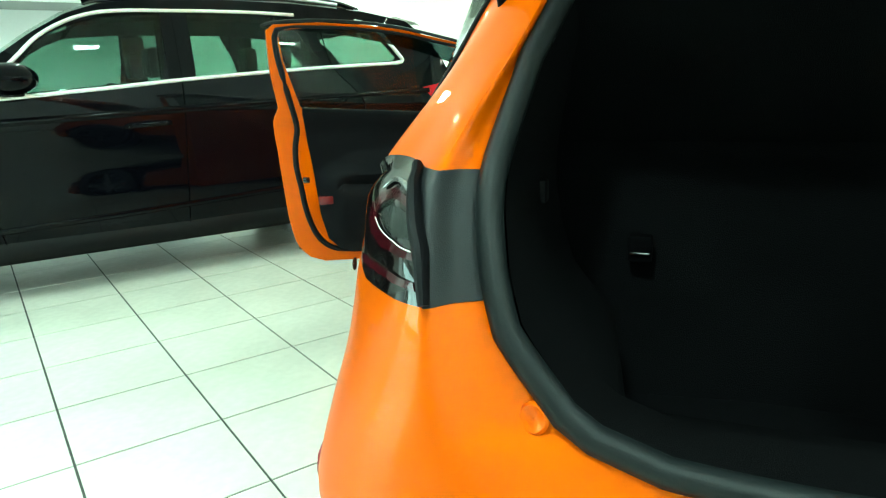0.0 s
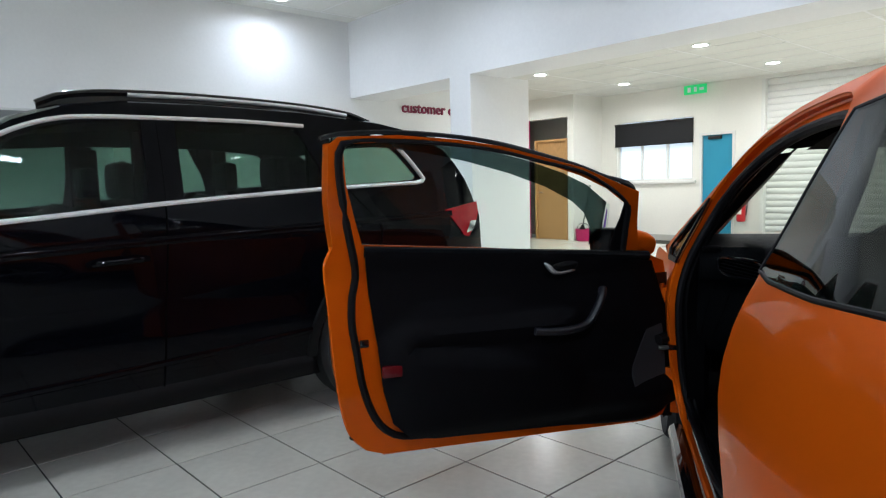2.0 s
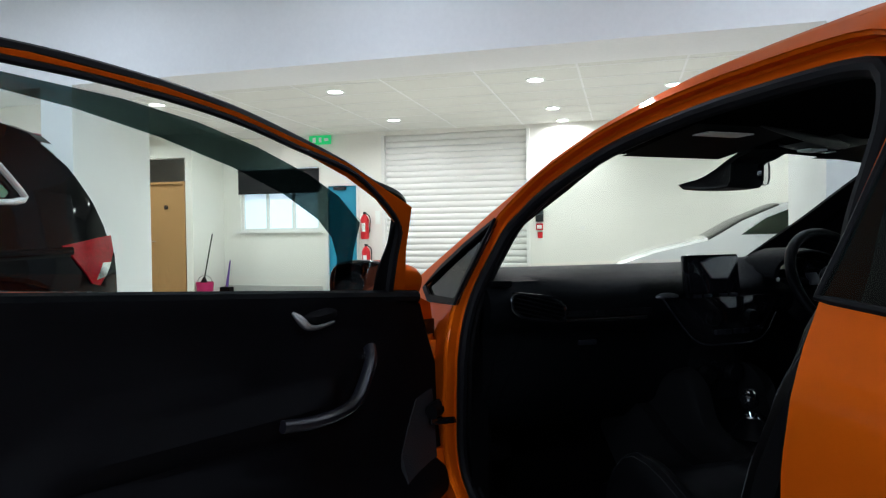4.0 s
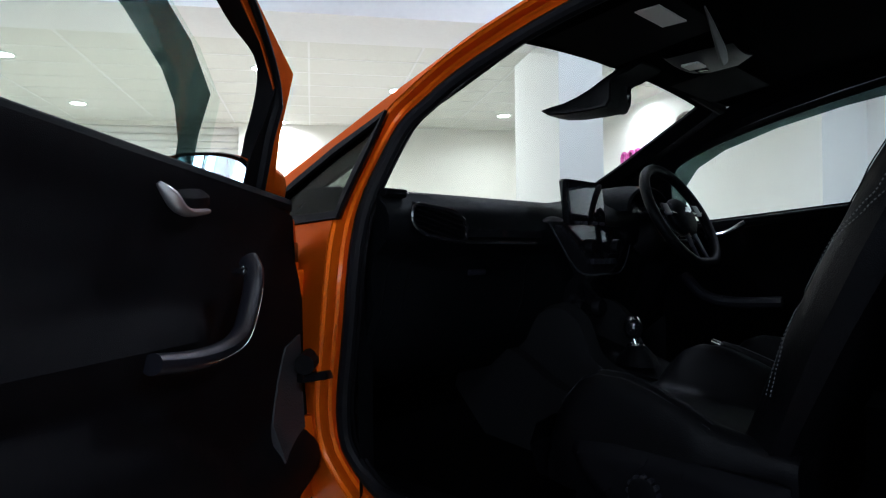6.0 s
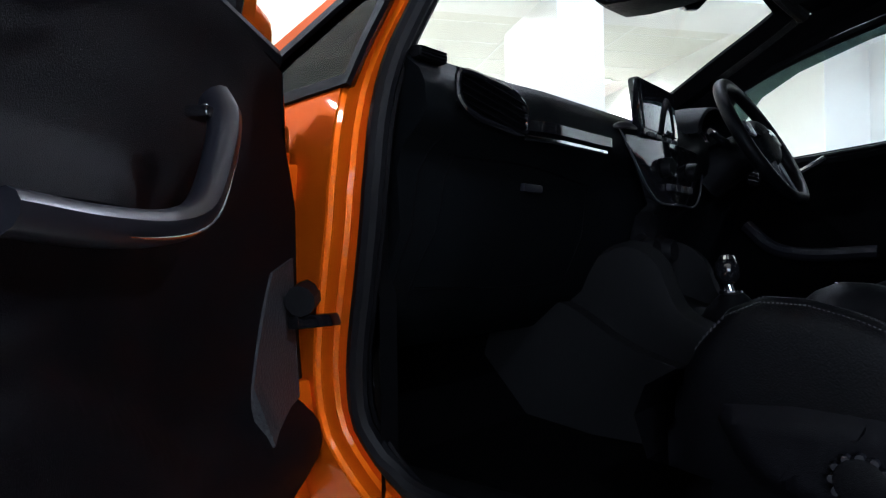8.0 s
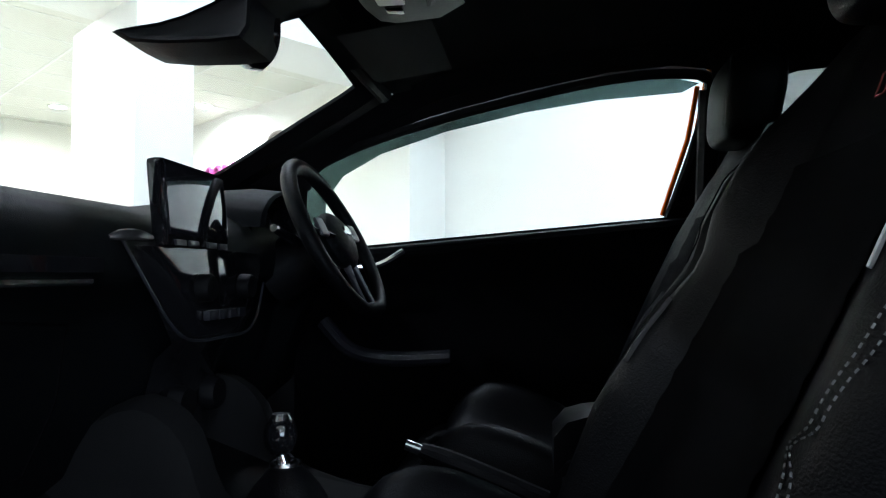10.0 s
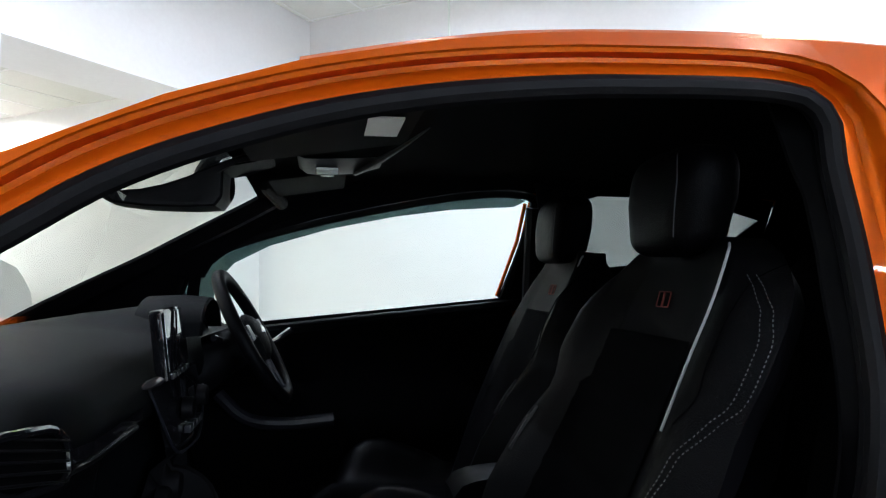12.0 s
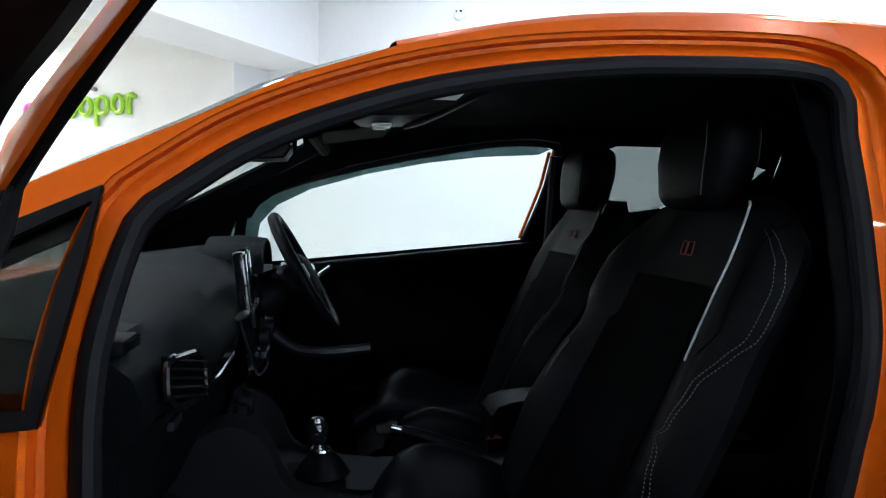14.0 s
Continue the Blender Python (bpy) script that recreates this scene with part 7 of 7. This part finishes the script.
        wing = [(-0.205, 1.105), (-0.21, 1.03), (-0.215, 0.975), (-0.222, 0.925), (-0.20, 0.885)]
        part("wing_seam", tube([(cx + x, front(x / hwz(z), z) + 0.0008, z) for x, z in spline(wing, 24)], 0.0012, 5), M_FABRIC, bk, "dark seam on the bolster wing")
        for off in (0.0, 0.035) if cx < 0 else ():
            path = []
            for z in np.linspace(1.09, 0.58, 190):
                ys = float(np.interp(z, [0.58, 0.697, 0.745, 0.794, 0.85, 0.89, 0.931, 0.981, 1.047, 1.094], [1.842, 1.817, 1.80, 1.775, 1.74, 1.696, 1.652, 1.63, 1.607, 1.602]))
                k = np.linspace(0.72, 0.985, 40)
                a = float(k[int(np.argmin([abs(front(-side * q, z) - ys) for q in k]))]) - off
                path.append((cx + s * a * hwz(z), front(s * a, z) + 0.0012, z))
            path = spline(path[::6], 170)
            st = bmesh.new()
            for i in range(0, 168, 2):
                tube([path[i], path[i + 1]], 0.0009, 4, False, st)
            part("stitching", st, M_STITCH, bk, "grey double stitching")
    # emblem stitched on the backrest, plain strokes
    em = bmesh.new()
    zc = 1.048
    for x0, x1 in ((-0.020, -0.001), (0.003, 0.020)):
        quad = [(x0 - 0.004, -0.012), (x1 - 0.004, -0.012), (x1 + 0.004, 0.013), (x0 + 0.004, 0.013)]
        tube([(cx + dx, back_y(zc + dz) - 0.005, zc + dz) for dx, dz in dense(quad, 0.006)], 0.0012, 5, True, em)
    part("emblem", em, M_REDTHREAD, bk, "red stitched emblem")
    # bars of small lettering on the inner bolster
    part("bolster_badge", tube([(cx + side * 0.20, front(side * 0.20 / hwz(z), z) + 0.001, z) for z in np.linspace(0.755, 0.835, 6)], 0.005, 6, flat=0.3), material("dim_grey_print", (0.05, 0.05, 0.052), 0.6), bk, "small grey bar of lettering")
    part("seat_base", box((cx - 0.22, 1.84, 0.27), (cx + 0.22, 2.22, 0.37), 0.03), M_TRIM, bk, "black seat base")
    panel = [(1.80, 0.31), (1.80, 0.468), (1.98, 0.478), (2.10, 0.482), (2.178, 0.474), (2.185, 0.455), (2.165, 0.415), (2.137, 0.383), (2.09, 0.366), (2.0, 0.345), (1.90, 0.32)]
    lens_ = [(1.84, 0.40), (1.985, 0.466), (2.06, 0.458), (2.096, 0.440), (2.11, 0.410), (2.08, 0.382), (2.0, 0.366), (1.90, 0.362)]

    def valance(y, z):
        d = min(math.hypot(y - q[0], z - q[1]) for q in dense(panel, 0.012))
        e = min(math.hypot(y - q[0], z - q[1]) for q in dense(lens_, 0.012)) * (1 if inside((y, z), lens_) else -1)
        return (cx - side * (0.260 + 0.015 * eased(d / 0.026) - 0.004 * ramp(e, 0.006)), y, z)
    part("side_valance", sheet(panel, [], valance, 0.008, 0.007), M_DOORTRIM, bk, "black seat side cover with a dished panel")
    knob = part("recline_knob", cyl((cx - side * 0.262, 2.03, 0.412), (cx - side * 0.292, 2.03, 0.412), 0.027, seg=24, bevel=0.003), M_TRIM, bk, "round black adjuster knob")
    kb = bmesh.new()
    for k in range(12):
        a = k * math.tau / 12
        cyl((cx - side * 0.264, 2.03 + 0.0265 * math.cos(a), 0.412 + 0.0265 * math.sin(a)), (cx - side * 0.291, 2.03 + 0.0265 * math.cos(a), 0.412 + 0.0265 * math.sin(a)), 0.0048, seg=8, bm=kb)
    part("knob_ribs", kb, M_SATIN, knob, "ribbed knob rim")
    part("seat_rail", box((cx - side * 0.20 - 0.012, 1.75, 0.275), (cx - side * 0.20 + 0.012, 2.28, 0.300), 0.003), M_RIM, bk, "grey metal seat rail")
    bk.location.y = dy
    return bk


seat(-0.35, "passenger_seat", "black leather passenger sports seat with silver piping", 1)
seat(0.37, "driver_seat", "black leather driver sports seat with red emblem", -1, -0.05)
for s in (-1, 1):
    rb = part("rear_bench", loft([[(s * (0.05 + 0.25 * (a + 1)), y, z + 0.02 * (1 - a * a)) for a in np.linspace(-1, 1, 9)] for y, z in ((1.55, 0.40), (1.50, 0.52), (1.2, 0.50), (1.14, 0.60), (1.08, 0.85), (1.05, 1.0), (1.0, 1.05))]), M_LEATHER, car, "black leather rear bench")

M_VISOR = material("dark_visor_fabric", (0.004, 0.004, 0.004), 0.8, bump=0.3, bump_scale=600, spec=0.1)
# rear-view mirror, overhead console, visors
RA, RB = Vector((0.035, 2.40, 1.280)), Vector((0.185, 2.513, 1.287))
rdir = (RB - RA).normalized()
rnrm = Vector((rdir.y, -rdir.x, 0)).normalized()
rvc = (RA + RB) / 2
def rv_ring(f, back):
    return [tuple(rvc + rdir * 0.5 * (RB - RA).length * f * a + Vector((0, 0, 0.041 * f * b)) - rnrm * back) for a, b in ell + ell[:1]]


rv = part("rear_view_mirror", loft([rv_ring(0.93, -0.004), rv_ring(0.99, -0.006), rv_ring(1.0, 0.004), rv_ring(0.97, 0.02), rv_ring(0.8, 0.034), rv_ring(0.4, 0.042), rv_ring(0.02, 0.043)]), M_GLOSSBLACK, car, "black rear-view mirror on its stalk")
part("mirror_glass", sheet([(0.93 * a, 0.93 * b) for a, b in ell], [], lambda a, b: tuple(rvc + rdir * 0.5 * (RB - RA).length * a + Vector((0, 0, 0.041 * b)) + rnrm * 0.003), 0.002, 0.2), material("mirror_silver_dim", (0.6, 0.62, 0.63), 0.02, 1.0), rv, "mirror glass")
part("mirror_mount", tube(spline([tuple(rvc - rnrm * 0.03), (0.05, 2.455, 1.325), (0.03, 2.41, 1.36)], 8), 0.018, 10), M_TRIM, rv, "black mirror stalk")
POD = [(2.640, 1.254), (2.615, 1.238), (2.555, 1.231), (2.475, 1.229), (2.420, 1.232), (2.407, 1.25), (2.405, 1.30), (2.375, 1.318), (2.315, 1.330), (2.315, 1.350), (2.380, 1.330), (2.425, 1.312), (2.470, 1.290), (2.520, 1.272), (2.565, 1.262), (2.610, 1.258)]
pc = np.mean(np.array(POD), axis=0)
part("sensor_housing", loft([[(x, pc[0] + (y - pc[0]) * f, pc[1] + (z - pc[1]) * f) for y, z in POD] for x, f in ((-0.057, 0.80), (-0.062, 0.93), (-0.058, 1.0), (0.0, 1.02), (0.055, 1.0), (0.065, 0.9), (0.066, 0.6))], True, True), M_TRIM, car, "black sensor housing against the windscreen")
oc = part("overhead_console", loft([[(0.05 + w * a, y, z - 0.010 * (1 - a * a)) for a in np.linspace(-1, 1, 9)] for w, y, z in ((0.085, 2.265, 1.340), (0.10, 2.25, 1.330), (0.11, 2.22, 1.328), (0.105, 2.14, 1.332), (0.07, 2.09, 1.342))]), M_GREYHOUSING, car, "grey overhead console with a map lamp")
part("map_lamp", box((-0.012, 2.182, 1.312), (0.045, 2.228, 1.319), 0.003), M_SIGNWHITE, oc, "white map lamp")
part("lamp_switch", box((0.055, 2.19, 1.312), (0.085, 2.22, 1.319), 0.003), M_GLOSSBLACK, oc)
# tapering tube added as the sun visor's rear edge, parented to the console
part("console_edge", tube(spline([(0.06, 2.14, 1.322), (-0.08, 2.10, 1.324), (-0.21, 2.065, 1.330), (-0.33, 2.035, 1.338)], 16), [0.012, 0.013, 0.014, 0.014, 0.014, 0.013, 0.012, 0.011, 0.010, 0.009, 0.008, 0.007, 0.006, 0.005, 0.003, 0.002], 8, flat=0.5), M_GREYHOUSING, oc, "grey tapering edge strip of the sun visor")
for s, y0, drop in ((-1, 2.06, 0.012), (1, 2.16, 0.0)):
    vz = part("sun_visor", loft([[(s * x, y, 1.345 - drop - 0.02 * (y - 2.2) - (y - 2.1) * 0.12) for y in np.linspace(y0, 2.34, 9)] for x in np.linspace(0.17, 0.48, 9)]), M_VISOR, car, "dark grey sun visor, folded up")
    if s < 0:
        part("warning_label", box((-0.425, 2.088, 1.3275), (-0.295, 2.143, 1.3305)), M_SIGNWHITE, vz, "pale warning label")
part("header_corner", tube([(0.40, 2.37, 1.338), (0.48, 2.352, 1.318), (0.545, 2.335, 1.300)], 0.019, 10), M_TRIM, car, "black windscreen corner trim")
# white car parked beyond, seen through the windscreen
WC = Matrix.Translation((-0.45, 8.9, 0))
white = thing("white_hatchback", "white hatchback parked side-on in the rear area", "car", matrix=ROOM @ WC)
M_WHITECAR = material("white_car_paint", (0.75, 0.76, 0.76), 0.25, coat=1.0)
whw = lerp_table([0.2, 0.5, 0.7, 0.95, 1.1, 1.4, 1.46], [0.78, 0.86, 0.87, 0.83, 0.78, 0.60, 0.52])


def wside(u, z):
    w = whw(z) - max(0, abs(u - 0.55) - 1.6) ** 2 * 0.5
    return (u, -w, z)


W_TOP = [(-1.45, 0.60), (-1.3, 0.72), (-0.9, 0.86), (-0.32, 1.0), (0.05, 1.22), (0.45, 1.39), (0.9, 1.46), (1.5, 1.45), (2.1, 1.38), (2.45, 1.2), (2.55, 0.95), (2.6, 0.5), (2.5, 0.25)]
W_GL = [(0.02, 1.06), (0.30, 1.25), (0.60, 1.37), (1.0, 1.41), (1.5, 1.39), (1.95, 1.30), (2.1, 1.14), (1.0, 1.08)]
ws_ = part("body_side", sheet(W_TOP + [(2.25, 0.22)] + arc(1.85, 0.31, 0.36, -10, 190) + [(1.4, 0.2), (-0.25, 0.2)] + arc(-0.65, 0.31, 0.36, -10, 190) + [(-1.1, 0.22), (-1.42, 0.3)], [W_GL], wside, 0.01, 0.12), M_WHITECAR, white)
wg_ = part("side_glass", sheet(W_GL, [], lambda u, z: (u, wside(u, z)[1] + 0.012, z), 0.004, 0.2), M_QUARTER, white)
for o in (ws_, wg_):
    me = o.data.copy()
    me.transform(Matrix.Diagonal((1, -1, 1, 1)))
    me.flip_normals()
    q = new(o.name.split(".")[0], me)
    q.parent = white


def wacross(edge, bulge):
    return loft([[(u, wside(u, z)[1] * -math.sin(math.pi / 2 * (k / 4 - 1)), z + bulge * (1 - (k / 4 - 1) ** 2)) for k in range(9)] for u, z in edge])


part("bonnet", wacross(W_TOP[:4], 0.05), M_WHITECAR, white)
part("windscreen", wacross(W_TOP[3:6], 0.04), M_TINT, white)
part("roof", wacross(W_TOP[5:9], 0.03), M_WHITECAR, white)
part("rear_window", wacross(W_TOP[8:10], 0.0), M_TINT, white)
part("tailgate", wacross(W_TOP[9:], 0.0), M_WHITECAR, white)
part("front_bumper", wacross([(-1.42, 0.3), (-1.5, 0.45), (-1.45, 0.60)], 0.0), M_WHITECAR, white)
part("cabin_floor", box((-0.2, -0.7, 0.3), (2.3, 0.7, 0.7), 0.05), M_CARPET, white)
for u in (-0.65, 1.85):
    for s in (-1, 1):
        m = Matrix.Translation((u, s * 0.74, 0.31)) @ Matrix.Rotation(radians(90), 4, "X")
        t_ = part("wheel", lathe([(0.2, -0.1), (0.28, -0.1), (0.31, -0.07), (0.31, 0.07), (0.28, 0.1), (0.2, 0.1)], 32, matrix=m), M_TYRE, white)
        part("rim", lathe([(0.001, s * -0.06), (0.12, s * -0.07), (0.2, s * -0.09), (0.2, 0.0)], 32, matrix=m), M_RIM, t_)

# ---------------------------------------------------------------- floor tiles, pieces of the floor
TILE, TU, TV = 0.461, 0.0, 0.0
tile_bm = box((-TILE / 2 + 0.004, -TILE / 2 + 0.004, -0.012), (TILE / 2 - 0.004, TILE / 2 - 0.004, 0.0))
tile_me = bpy.data.meshes.new("tile")
tile_bm.to_mesh(tile_me)
tile_bm.free()
tile_me.materials.append(M_TILE)
near = []
for i in range(-20, 20):
    for j in range(-21, 24):
        u, v = TU + (i + 0.5) * TILE, TV + (j + 0.5) * TILE
        d = math.hypot(u - 0.7, v - 0.3)
        near.append((d, u, v))
near.sort()
for k, (d, u, v) in enumerate(near):
    if k < 290:
        o = new("tile", tile_me)
        o.parent = floor
        o.location = (u, v, 0)
rv_, rf_ = [], []
for d, u, v in near[290:]:
    n0, h = len(rv_), TILE / 2 - 0.004
    rv_ += [(u - h, v - h, 0), (u + h, v - h, 0), (u + h, v + h, 0), (u - h, v + h, 0)]
    rf_.append((n0, n0 + 1, n0 + 2, n0 + 3))
rest_me = bpy.data.meshes.new("far_tiles")
rest_me.from_pydata(rv_, [], rf_)
rest_me.materials.append(M_TILE)
ft = new("far_tiles", rest_me)
ft.parent = floor
ft["kind"] = "stuff"
